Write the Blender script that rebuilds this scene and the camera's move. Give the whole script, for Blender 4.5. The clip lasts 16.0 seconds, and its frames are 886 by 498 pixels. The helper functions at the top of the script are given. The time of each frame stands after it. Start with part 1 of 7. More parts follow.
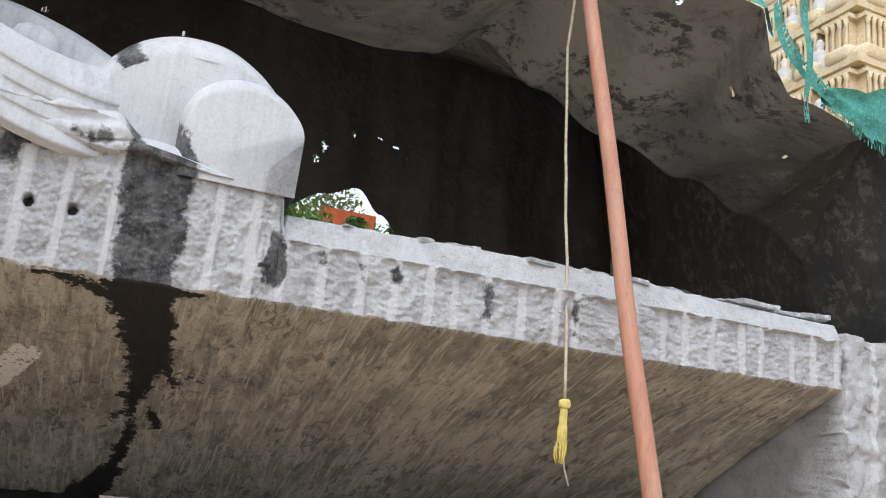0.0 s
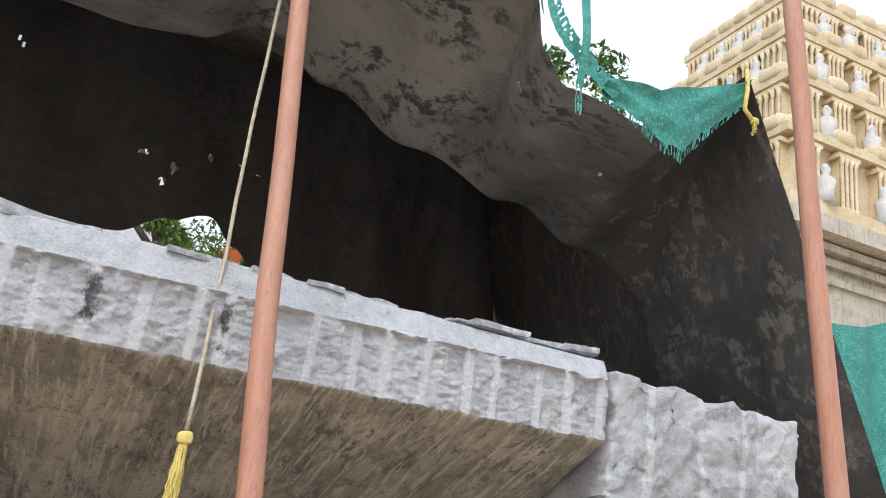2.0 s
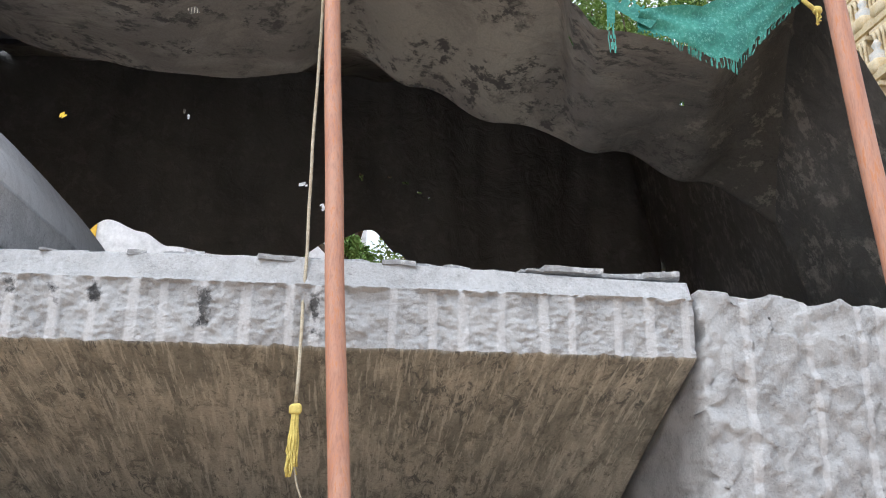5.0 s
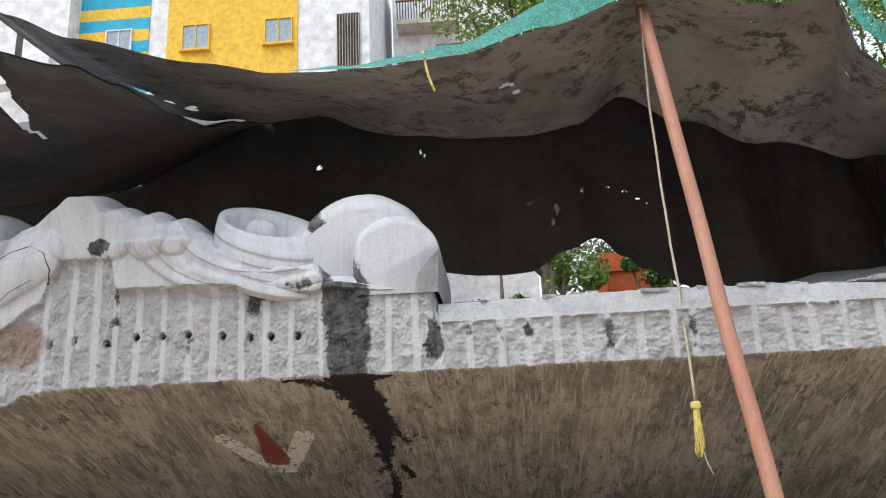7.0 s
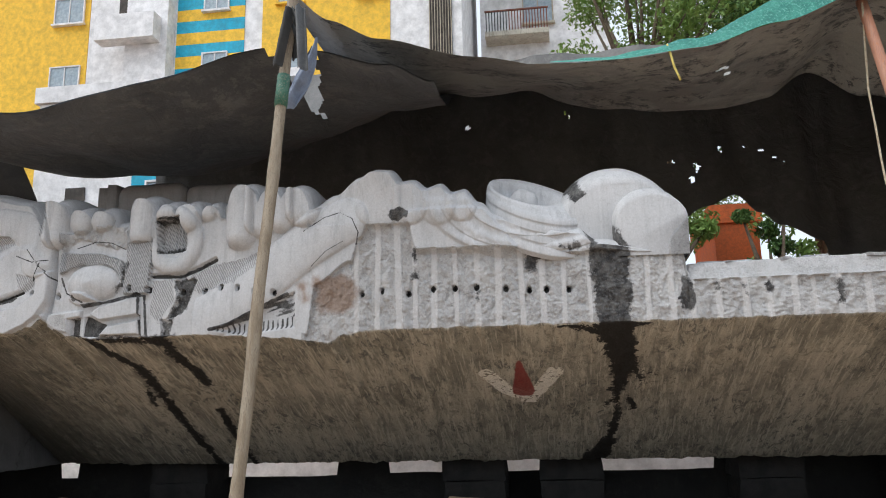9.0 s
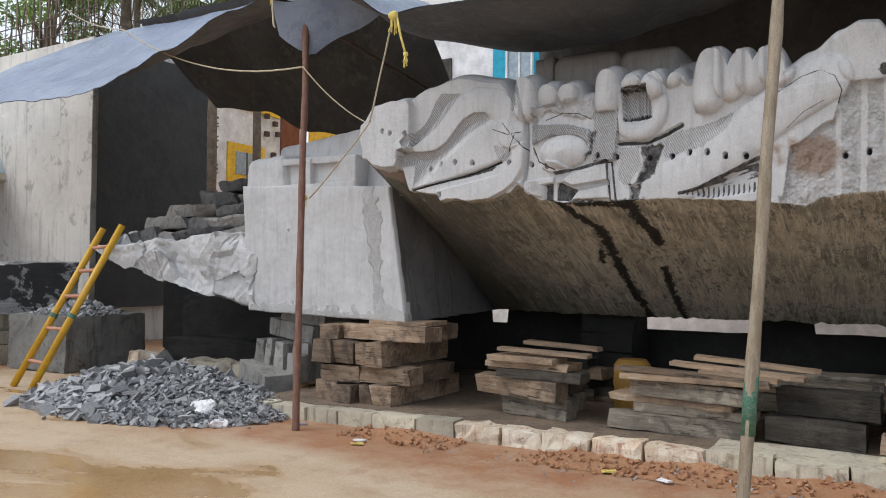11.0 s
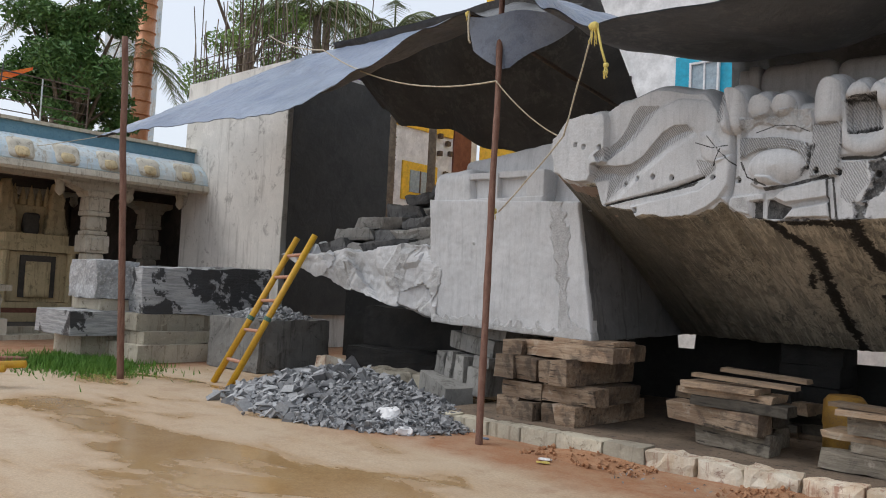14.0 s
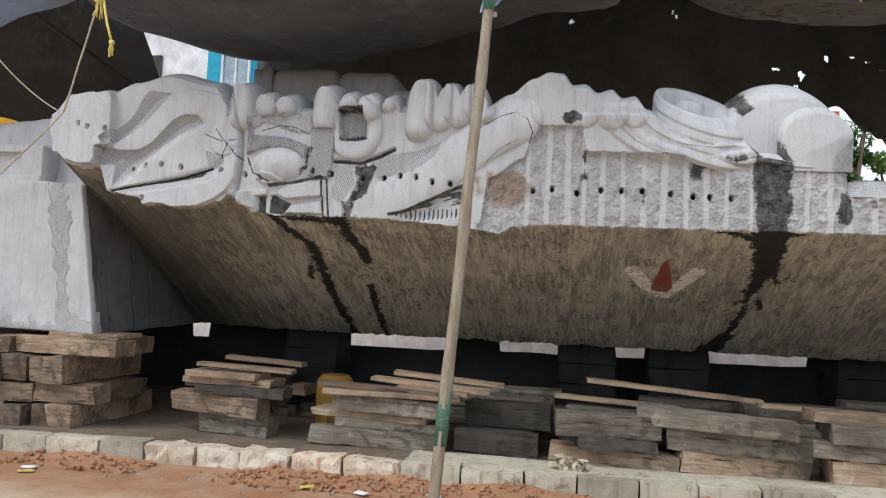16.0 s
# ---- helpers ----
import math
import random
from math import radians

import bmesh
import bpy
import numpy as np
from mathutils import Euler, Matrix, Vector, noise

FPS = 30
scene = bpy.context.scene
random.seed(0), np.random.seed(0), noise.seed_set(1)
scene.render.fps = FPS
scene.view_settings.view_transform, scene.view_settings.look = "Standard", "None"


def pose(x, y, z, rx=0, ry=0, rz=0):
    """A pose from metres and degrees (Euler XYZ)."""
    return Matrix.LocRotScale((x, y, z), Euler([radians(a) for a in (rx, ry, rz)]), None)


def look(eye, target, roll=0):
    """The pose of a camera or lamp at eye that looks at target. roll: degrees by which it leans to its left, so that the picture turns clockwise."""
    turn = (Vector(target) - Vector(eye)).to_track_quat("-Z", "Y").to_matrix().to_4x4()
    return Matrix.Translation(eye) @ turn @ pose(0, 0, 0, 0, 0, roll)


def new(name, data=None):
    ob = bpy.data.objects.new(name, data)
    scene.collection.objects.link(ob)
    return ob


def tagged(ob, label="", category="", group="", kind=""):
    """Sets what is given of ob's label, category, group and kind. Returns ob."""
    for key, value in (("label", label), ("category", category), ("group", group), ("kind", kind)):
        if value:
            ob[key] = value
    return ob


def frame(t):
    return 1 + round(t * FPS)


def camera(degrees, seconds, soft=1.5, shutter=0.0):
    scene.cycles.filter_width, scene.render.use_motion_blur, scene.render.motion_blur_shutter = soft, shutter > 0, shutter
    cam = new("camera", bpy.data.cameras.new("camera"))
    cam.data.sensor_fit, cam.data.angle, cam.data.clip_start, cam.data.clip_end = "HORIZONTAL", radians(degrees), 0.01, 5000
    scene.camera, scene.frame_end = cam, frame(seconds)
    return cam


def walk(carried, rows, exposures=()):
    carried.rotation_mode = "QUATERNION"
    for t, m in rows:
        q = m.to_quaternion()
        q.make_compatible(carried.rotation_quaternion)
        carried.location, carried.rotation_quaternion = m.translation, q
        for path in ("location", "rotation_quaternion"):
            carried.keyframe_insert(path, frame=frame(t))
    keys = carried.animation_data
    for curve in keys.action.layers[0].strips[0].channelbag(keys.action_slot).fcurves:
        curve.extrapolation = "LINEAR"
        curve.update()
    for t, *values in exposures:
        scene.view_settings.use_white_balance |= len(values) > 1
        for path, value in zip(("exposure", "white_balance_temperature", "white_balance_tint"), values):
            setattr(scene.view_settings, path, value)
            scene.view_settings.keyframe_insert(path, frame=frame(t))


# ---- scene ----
cam = camera(58.8, 16.0, soft=1.0)
PATH = [
    (0, (-0.595, -3.763, 1.767), (0.096, -1.943, 2.228), 5.9),
    (0.5, (-0.15, -3.695, 1.794), (0.437, -1.85, 2.296), 4.6),
    (1, (0.337, -3.702, 1.818), (0.914, -1.857, 2.328), 2.9),
    (1.5, (0.808, -3.567, 1.787), (1.482, -1.763, 2.327), 3.8),
    (2, (1.212, -3.41, 1.858), (1.934, -1.653, 2.486), 8.0),
    (2.5, (1.652, -3.366, 1.844), (2.302, -1.595, 2.508), 6.8),
    (3, (2.03, -3.246, 1.826), (2.547, -1.42, 2.457), 5.7),
    (3.2, (2.189, -3.174, 1.837), (2.626, -1.321, 2.45), 5.5),
    (5.3, (1.669, -4.019, 1.676), (1.844, -2.107, 2.236), -0.4),
    (5.5, (1.539, -4.093, 1.676), (1.642, -2.174, 2.232), -0.4),
    (6, (1.219, -4.518, 1.66), (1.277, -2.582, 2.16), -0.7),
    (6.5, (0.84, -4.863, 1.654), (0.826, -2.927, 2.156), -2.3),
    (7, (0.389, -5.126, 1.659), (0.268, -3.206, 2.207), -2.5),
    (7.5, (0.029, -5.466, 1.626), (-0.11, -3.542, 2.155), -1.7),
    (8, (-0.33, -5.787, 1.611), (-0.48, -3.862, 2.132), -0.9),
    (8.2, (-0.466, -5.899, 1.617), (-0.629, -3.97, 2.121), -1.1),
    (10.3, (-2.025, -6.911, 1.57), (-2.721, -5.045, 1.762), 0.1),
    (10.5, (-2.107, -6.964, 1.58), (-2.909, -5.137, 1.724), 0.0),
    (11, (-2.262, -7.056, 1.639), (-3.271, -5.33, 1.699), 0.5),
    (11.5, (-2.367, -7.122, 1.585), (-3.533, -5.497, 1.628), 1.2),
    (12, (-2.487, -7.167, 1.533), (-3.818, -5.675, 1.558), 1.2),
    (12.5, (-2.577, -7.148, 1.521), (-4.057, -5.805, 1.566), 0.3),
    (13, (-2.638, -7.156, 1.523), (-4.155, -5.856, 1.606), 0.8),
    (13.5, (-2.612, -7.137, 1.543), (-4.08, -5.78, 1.617), 2.5),
    (14, (-2.564, -7.126, 1.564), (-3.903, -5.644, 1.666), 2.9),
    (14.5, (-2.508, -7.111, 1.604), (-3.67, -5.488, 1.73), 2.6),
    (15, (-2.435, -7.079, 1.62), (-3.344, -5.303, 1.751), 2.7),
    (15.5, (-2.353, -7.03, 1.621), (-2.929, -5.12, 1.759), 2.7),
    (16, (-2.295, -7.044, 1.624), (-2.616, -5.074, 1.745), 2.6),
]
walk(cam, [(t, look(eye, target, roll)) for t, eye, target, roll in PATH],
     exposures=[(0, 0.64, 5930, 9), (3.0, 0.66, 5850, 9), (5.5, 0.68, 5900, 9), (6.5, 0.60, 5980, 9), (8.0, 0.31, 6120, 8), (10.3, 0.25, 6100, 9), (12.0, 0.14, 6330, 9.5), (13.0, -0.05, 6400, 10), (15.0, 0.17, 6050, 9), (16.0, 0.39, 6100, 9)])

# ---- light ----
world = bpy.data.worlds.new("overcast_sky")
scene.world = world
world.use_nodes = True
wn, wl = world.node_tree.nodes, world.node_tree.links
wn.clear()
sky = wn.new("ShaderNodeTexSky")
sky.sky_type, sky.sun_disc = "NISHITA", False
sky.sun_elevation, sky.sun_rotation = radians(52), radians(228)
sky.dust_density, sky.air_density = 5.0, 1.0
cloud = wn.new("ShaderNodeMix")
cloud.data_type = "RGBA"
cloud.inputs[0].default_value = 0.7
cloud.inputs[7].default_value = (8.6, 8.9, 9.3, 1)
sky_bg = wn.new("ShaderNodeBackground")
sky_bg.inputs[1].default_value = 0.12
sky_out = wn.new("ShaderNodeOutputWorld")
wl.new(sky.outputs[0], cloud.inputs[6])
wl.new(cloud.outputs[2], sky_bg.inputs[0])
wl.new(sky_bg.outputs[0], sky_out.inputs[0])
sun = new("sun", bpy.data.lights.new("sun", "SUN"))
sun.data.energy, sun.data.angle, sun.data.color = 1.15, radians(35), (1.0, 0.96, 0.9)
sun.matrix_world = look((-22, -20, 38), (0, 0, 0))


# ---- materials ----
def shader(name):
    m = bpy.data.materials.new(name)
    m.use_nodes = True
    return m, m.node_tree.nodes, m.node_tree.links, m.node_tree.nodes["Principled BSDF"]


def mix(n, l, fac, a, b, mode="MIX"):
    k = n.new("ShaderNodeMix")
    k.data_type, k.blend_type = "RGBA", mode
    for i, v in ((0, fac), (6, a), (7, b)):
        if isinstance(v, (int, float)):
            k.inputs[i].default_value = v
        elif isinstance(v, tuple):
            k.inputs[i].default_value = (*v, 1)
        else:
            l.new(v, k.inputs[i])
    return k.outputs[2]


def grain(n, l, scale, detail=6, rough=0.6, stretch=(1, 1, 1), warp=0.0):
    c = n.new("ShaderNodeTexCoord")
    g = n.new("ShaderNodeMapping")
    g.inputs["Scale"].default_value = stretch
    l.new(c.outputs["Object"], g.inputs[0])
    t = n.new("ShaderNodeTexNoise")
    t.inputs["Scale"].default_value, t.inputs["Detail"].default_value = scale, detail
    t.inputs["Roughness"].default_value, t.inputs["Distortion"].default_value = rough, warp
    l.new(g.outputs[0], t.inputs[0])
    return t.outputs[0]


def span(n, l, v, a, b, lo=0.0, hi=1.0):
    r = n.new("ShaderNodeMapRange")
    l.new(v, r.inputs[0])
    for i, x in enumerate((a, b, lo, hi)):
        r.inputs[i + 1].default_value = x
    return r.outputs[0]


def arith(n, l, op, a, b):
    k = n.new("ShaderNodeMath")
    k.operation = op
    for i, v in enumerate((a, b)):
        if isinstance(v, (int, float)):
            k.inputs[i].default_value = v
        else:
            l.new(v, k.inputs[i])
    return k.outputs[0]


def relief(n, l, p, h, strength, dist=0.02):
    b = n.new("ShaderNodeBump")
    b.inputs["Strength"].default_value, b.inputs["Distance"].default_value = strength, dist
    l.new(h, b.inputs["Height"])
    l.new(b.outputs[0], p.inputs["Normal"])


def plain(name, c1, c2, scale=6.0, rough=0.8, bump=0.3, stretch=(1, 1, 1), c3=None, metal=0.0, vary=0.0, fine=40.0):
    """Two colours in broad patches, a third in fine specks, and a fine relief."""
    m, n, l, p = shader(name)
    broad = grain(n, l, scale, 7, 0.65, stretch, 0.4)
    small = grain(n, l, scale * 7, 5, 0.7, stretch)
    col = mix(n, l, span(n, l, broad, 0.42, 0.58), c1, c2)
    if c3:
        col = mix(n, l, span(n, l, small, 0.53, 0.63), col, c3)
    tone = span(n, l, small, 0.35, 0.65, 0.78, 1.16)
    if vary:
        o = n.new("ShaderNodeObjectInfo")
        tone = arith(n, l, "MULTIPLY", tone, span(n, l, o.outputs["Random"], 0, 1, 1 - vary, 1 + vary))
    col = mix(n, l, 1.0, col, tone, "MULTIPLY")
    l.new(col, p.inputs["Base Color"])
    l.new(span(n, l, small, 0.3, 0.7, rough - 0.08, min(1.0, rough + 0.08)), p.inputs["Roughness"])
    p.inputs["Metallic"].default_value = metal
    if bump:
        h = arith(n, l, "ADD", small, arith(n, l, "MULTIPLY", grain(n, l, fine, 4, 0.7), 0.5))
        relief(n, l, p, h, bump)
    return m


def wood(name, c1, c2, dark, vary):
    """Old timber: long grain, broad stains, dark checks along the grain."""
    m, n, l, p = shader(name)
    long = grain(n, l, 4.0, 7, 0.7, (0.5, 5, 5), 0.25)
    check = grain(n, l, 7.0, 5, 0.65, (0.35, 4, 4), 0.15)
    stain = grain(n, l, 2.6, 6, 0.7, (1, 1, 1), 0.5)
    col = mix(n, l, span(n, l, long, 0.40, 0.60), c1, c2)
    col = mix(n, l, span(n, l, stain, 0.50, 0.60, 0, 0.7), col, dark)
    col = mix(n, l, span(n, l, check, 0.60, 0.66, 0, 0.9), col, tuple(v * 0.3 for v in dark))
    col = mix(n, l, span(n, l, stain, 0.42, 0.34, 0, 0.5), col, (0.40, 0.36, 0.30))
    o = n.new("ShaderNodeObjectInfo")
    col = mix(n, l, 1.0, col, span(n, l, o.outputs["Random"], 0, 1, 1 - vary, 1 + vary), "MULTIPLY")
    l.new(col, p.inputs["Base Color"])
    p.inputs["Roughness"].default_value = 0.85
    relief(n, l, p, arith(n, l, "SUBTRACT", long, arith(n, l, "MULTIPLY", check, 0.6)), 0.7, 0.03)
    return m


def weathered(name, c1, c2, soil, amount, scale=1.0, vary=0.0):
    """Masonry or plaster with blotches, soil and runs of rain down its faces."""
    m, n, l, p = shader(name)
    broad = grain(n, l, 0.9 * scale, 7, 0.65, (1, 1, 1), 0.5)
    runs = grain(n, l, 2.2 * scale, 6, 0.7, (2.6, 2.6, 0.25), 0.3)
    blotch = grain(n, l, 3.0 * scale, 7, 0.75, (1, 1, 1), 0.6)
    fine = grain(n, l, 45, 5, 0.7)
    col = mix(n, l, span(n, l, broad, 0.42, 0.58), c1, c2)
    col = mix(n, l, span(n, l, runs, 0.53, 0.64, 0, amount), col, soil)
    col = mix(n, l, span(n, l, blotch, 0.57, 0.64, 0, amount), col, tuple(v * 0.7 for v in soil))
    col = mix(n, l, span(n, l, blotch, 0.42, 0.34, 0, 0.5), col, tuple(min(0.85, v * 1.2) for v in c1))
    tone = span(n, l, fine, 0.3, 0.7, 0.9, 1.08)
    if vary:
        o = n.new("ShaderNodeObjectInfo")
        tone = arith(n, l, "MULTIPLY", tone, span(n, l, o.outputs["Random"], 0, 1, 1 - vary, 1 + vary))
    col = mix(n, l, 1.0, col, tone, "MULTIPLY")
    l.new(col, p.inputs["Base Color"])
    p.inputs["Roughness"].default_value = 0.85
    relief(n, l, p, arith(n, l, "ADD", blotch, arith(n, l, "MULTIPLY", fine, 0.4)), 0.45, 0.02)
    return m


def attr(n, name):
    a = n.new("ShaderNodeAttribute")
    a.attribute_name = name
    return a.outputs["Fac"]


def face_stone():
    """Grey granite: dusty where carved smooth, dark where broken, pale in the saw cuts, black in the wet fissures and
    foot gaps and, as painted shade, in carved slits and holes.
    """
    m, n, l, p = shader("carved_granite")
    wob = arith(n, l, "MULTIPLY", arith(n, l, "SUBTRACT", grain(n, l, 9, 6, 0.7), 0.5), 0.16)
    edge = arith(n, l, "MULTIPLY", arith(n, l, "SUBTRACT", grain(n, l, 30, 5, 0.7), 0.5), 0.05)
    fine = grain(n, l, 70, 5, 0.75)
    mid = grain(n, l, 12, 6, 0.7, (1, 1, 0.7))
    smooth = mix(n, l, span(n, l, grain(n, l, 1.6, 5, 0.6), 0.38, 0.62), (0.545, 0.552, 0.567), (0.475, 0.482, 0.495))
    smooth = mix(n, l, span(n, l, mid, 0.50, 0.68, 0, 0.35), smooth, (0.60, 0.607, 0.62))
    smooth = mix(n, l, span(n, l, grain(n, l, 5, 6, 0.75, (2.5, 2.5, 0.4), 0.3), 0.52, 0.66, 0, 0.6), smooth, (0.37, 0.38, 0.395))
    smooth = mix(n, l, span(n, l, grain(n, l, 2.6, 6, 0.7, (3.4, 3.4, 0.22), 0.25), 0.50, 0.64, 0, 0.38), smooth, (0.36, 0.368, 0.38))
    smooth = mix(n, l, span(n, l, grain(n, l, 26, 5, 0.75), 0.58, 0.66, 0, 0.35), smooth, (0.33, 0.33, 0.335))
    broken = mix(n, l, span(n, l, mid, 0.42, 0.56), (0.395, 0.397, 0.40), (0.47, 0.472, 0.476))
    broken = mix(n, l, span(n, l, fine, 0.54, 0.66, 0, 0.5), broken, (0.54, 0.54, 0.54))
    broken = mix(n, l, span(n, l, grain(n, l, 34, 5, 0.75, (1, 1, 1.8)), 0.45, 0.36, 0, 0.55), broken, (0.22, 0.22, 0.222))
    broken = mix(n, l, span(n, l, grain(n, l, 2.2, 5, 0.6), 0.52, 0.60, 0, 0.8), broken, (0.52, 0.525, 0.53))
    col = mix(n, l, span(n, l, arith(n, l, "ADD", attr(n, "raw"), edge), 0.008, -0.008), smooth, broken)
    sawn = mix(n, l, span(n, l, mid, 0.35, 0.7), (0.54, 0.54, 0.545), (0.61, 0.608, 0.608))
    col = mix(n, l, span(n, l, arith(n, l, "ADD", attr(n, "saw"), arith(n, l, "MULTIPLY", edge, 0.5)), 0.004, -0.004), col, sawn)
    wave = n.new("ShaderNodeTexWave")
    wave.inputs["Scale"].default_value, wave.inputs["Distortion"].default_value, wave.inputs["Detail"].default_value = 17.0, 3.0, 3.0
    wave.inputs["Detail Scale"].default_value = 2.5
    tc, turn = n.new("ShaderNodeTexCoord"), n.new("ShaderNodeMapping")
    turn.inputs["Rotation"].default_value = (0, 0.5, 0)
    l.new(tc.outputs["Object"], turn.inputs[0])
    l.new(turn.outputs[0], wave.inputs[0])
    tooled = span(n, l, arith(n, l, "ADD", attr(n, "tool"), arith(n, l, "MULTIPLY", edge, 0.6)), 0.006, -0.006)
    lines = arith(n, l, "MULTIPLY", tooled, span(n, l, wave.outputs[1], 0.55, 0.35))
    # chisel lines darkened: their small shadows are put into the colour
    col = mix(n, l, arith(n, l, "MULTIPLY", lines, 0.6), col, (0.20, 0.20, 0.203))
    rust_shade = span(n, l, arith(n, l, "ADD", attr(n, "rust_shade"), wob), 0.03, -0.03, 0.0, 0.75)
    col = mix(n, l, rust_shade, col, (0.24, 0.15, 0.095))
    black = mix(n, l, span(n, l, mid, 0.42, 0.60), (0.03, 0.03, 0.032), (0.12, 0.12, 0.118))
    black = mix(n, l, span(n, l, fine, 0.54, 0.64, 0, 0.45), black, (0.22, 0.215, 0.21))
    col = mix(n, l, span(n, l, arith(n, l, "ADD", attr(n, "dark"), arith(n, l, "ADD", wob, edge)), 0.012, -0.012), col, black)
    col = mix(n, l, 1.0, col, span(n, l, fine, 0.3, 0.7, 0.87, 1.09), "MULTIPLY")
    l.new(col, p.inputs["Base Color"])
    p.inputs["Roughness"].default_value = 0.85
    rawness = span(n, l, attr(n, "raw"), 0.01, -0.01, 0.05, 0.75)
    relief(n, l, p, arith(n, l, "SUBTRACT", arith(n, l, "MULTIPLY", arith(n, l, "ADD", mid, arith(n, l, "MULTIPLY", fine, 0.4)), rawness), arith(n, l, "MULTIPLY", lines, 0.5)), 0.9, 0.04)
    return m


def under_stone():
    """The underside: earth-brown, streaked along the slope, with black seepage and worn paint marks."""
    m, n, l, p = shader("stained_granite")
    wob = arith(n, l, "MULTIPLY", arith(n, l, "SUBTRACT", grain(n, l, 7, 6, 0.75), 0.5), 0.30)
    edge = arith(n, l, "MULTIPLY", arith(n, l, "SUBTRACT", grain(n, l, 26, 5, 0.7), 0.5), 0.08)
    fine = grain(n, l, 60, 5, 0.75)
    streak = grain(n, l, 3.0, 7, 0.72, (3.2, 0.55, 0.55), 0.5)
    blot = grain(n, l, 4.5, 7, 0.75, (1.6, 1, 1), 0.9)
    col = mix(n, l, span(n, l, grain(n, l, 1.1, 6, 0.65), 0.42, 0.58), (0.46, 0.43, 0.355), (0.29, 0.275, 0.23))
    col = mix(n, l, span(n, l, streak, 0.52, 0.60, 0, 0.7), col, (0.55, 0.515, 0.43))
    col = mix(n, l, span(n, l, streak, 0.48, 0.40, 0, 0.75), col, (0.21, 0.205, 0.175))
    slick = grain(n, l, 6.0, 7, 0.78, (2.2, 1, 1), 0.8)
    patch = span(n, l, grain(n, l, 1.4, 5, 0.6, (1, 1, 1), 0.5), 0.44, 0.54)
    col = mix(n, l, arith(n, l, "MULTIPLY", span(n, l, slick, 0.52, 0.58, 0, 0.9), patch), col, (0.10, 0.102, 0.095))
    col = mix(n, l, span(n, l, blot, 0.54, 0.62, 0, 0.65), col, (0.15, 0.145, 0.12))
    thin = grain(n, l, 9.0, 4, 0.6, (4.5, 0.35, 0.35), 0.2)
    col = mix(n, l, span(n, l, thin, 0.56, 0.60, 0, 0.6), col, (0.62, 0.59, 0.50))
    scar = grain(n, l, 16.0, 5, 0.7, (2.2, 0.6, 0.6), 0.6)
    col = mix(n, l, span(n, l, scar, 0.42, 0.37, 0, 0.6), col, (0.11, 0.105, 0.09))
    # shade at the head end put into the colour, broken into mottles
    head_shade = span(n, l, arith(n, l, "ADD", attr(n, "rust_shade"), arith(n, l, "MULTIPLY", wob, 4.0)), 0.35, -0.45, 0.0, 0.78)
    col = mix(n, l, head_shade, col, (0.085, 0.083, 0.07))
    chalk = span(n, l, arith(n, l, "ADD", attr(n, "chalk"), arith(n, l, "MULTIPLY", edge, 0.5)), 0.006, -0.006, 0, 0.95)
    col = mix(n, l, chalk, col, mix(n, l, span(n, l, grain(n, l, 22, 5, 0.7), 0.40, 0.46), (0.22, 0.205, 0.16), (0.86, 0.84, 0.77)))
    col = mix(n, l, span(n, l, arith(n, l, "ADD", attr(n, "red"), arith(n, l, "MULTIPLY", edge, 0.4)), 0.006, -0.006, 0, 0.9), col, (0.25, 0.035, 0.03))
    tar = span(n, l, arith(n, l, "ADD", attr(n, "dark"), arith(n, l, "ADD", arith(n, l, "MULTIPLY", wob, 0.8), arith(n, l, "MULTIPLY", edge, 1.8))), 0.006, -0.006)
    col = mix(n, l, tar, col, (0.018, 0.017, 0.016))
    col = mix(n, l, 1.0, col, span(n, l, fine, 0.3, 0.7, 0.74, 1.20), "MULTIPLY")
    l.new(col, p.inputs["Base Color"])
    l.new(span(n, l, slick, 0.4, 0.75, 0.75, 0.5), p.inputs["Roughness"])
    relief(n, l, p, arith(n, l, "ADD", streak, arith(n, l, "MULTIPLY", fine, 0.35)), 0.45, 0.03)
    return m


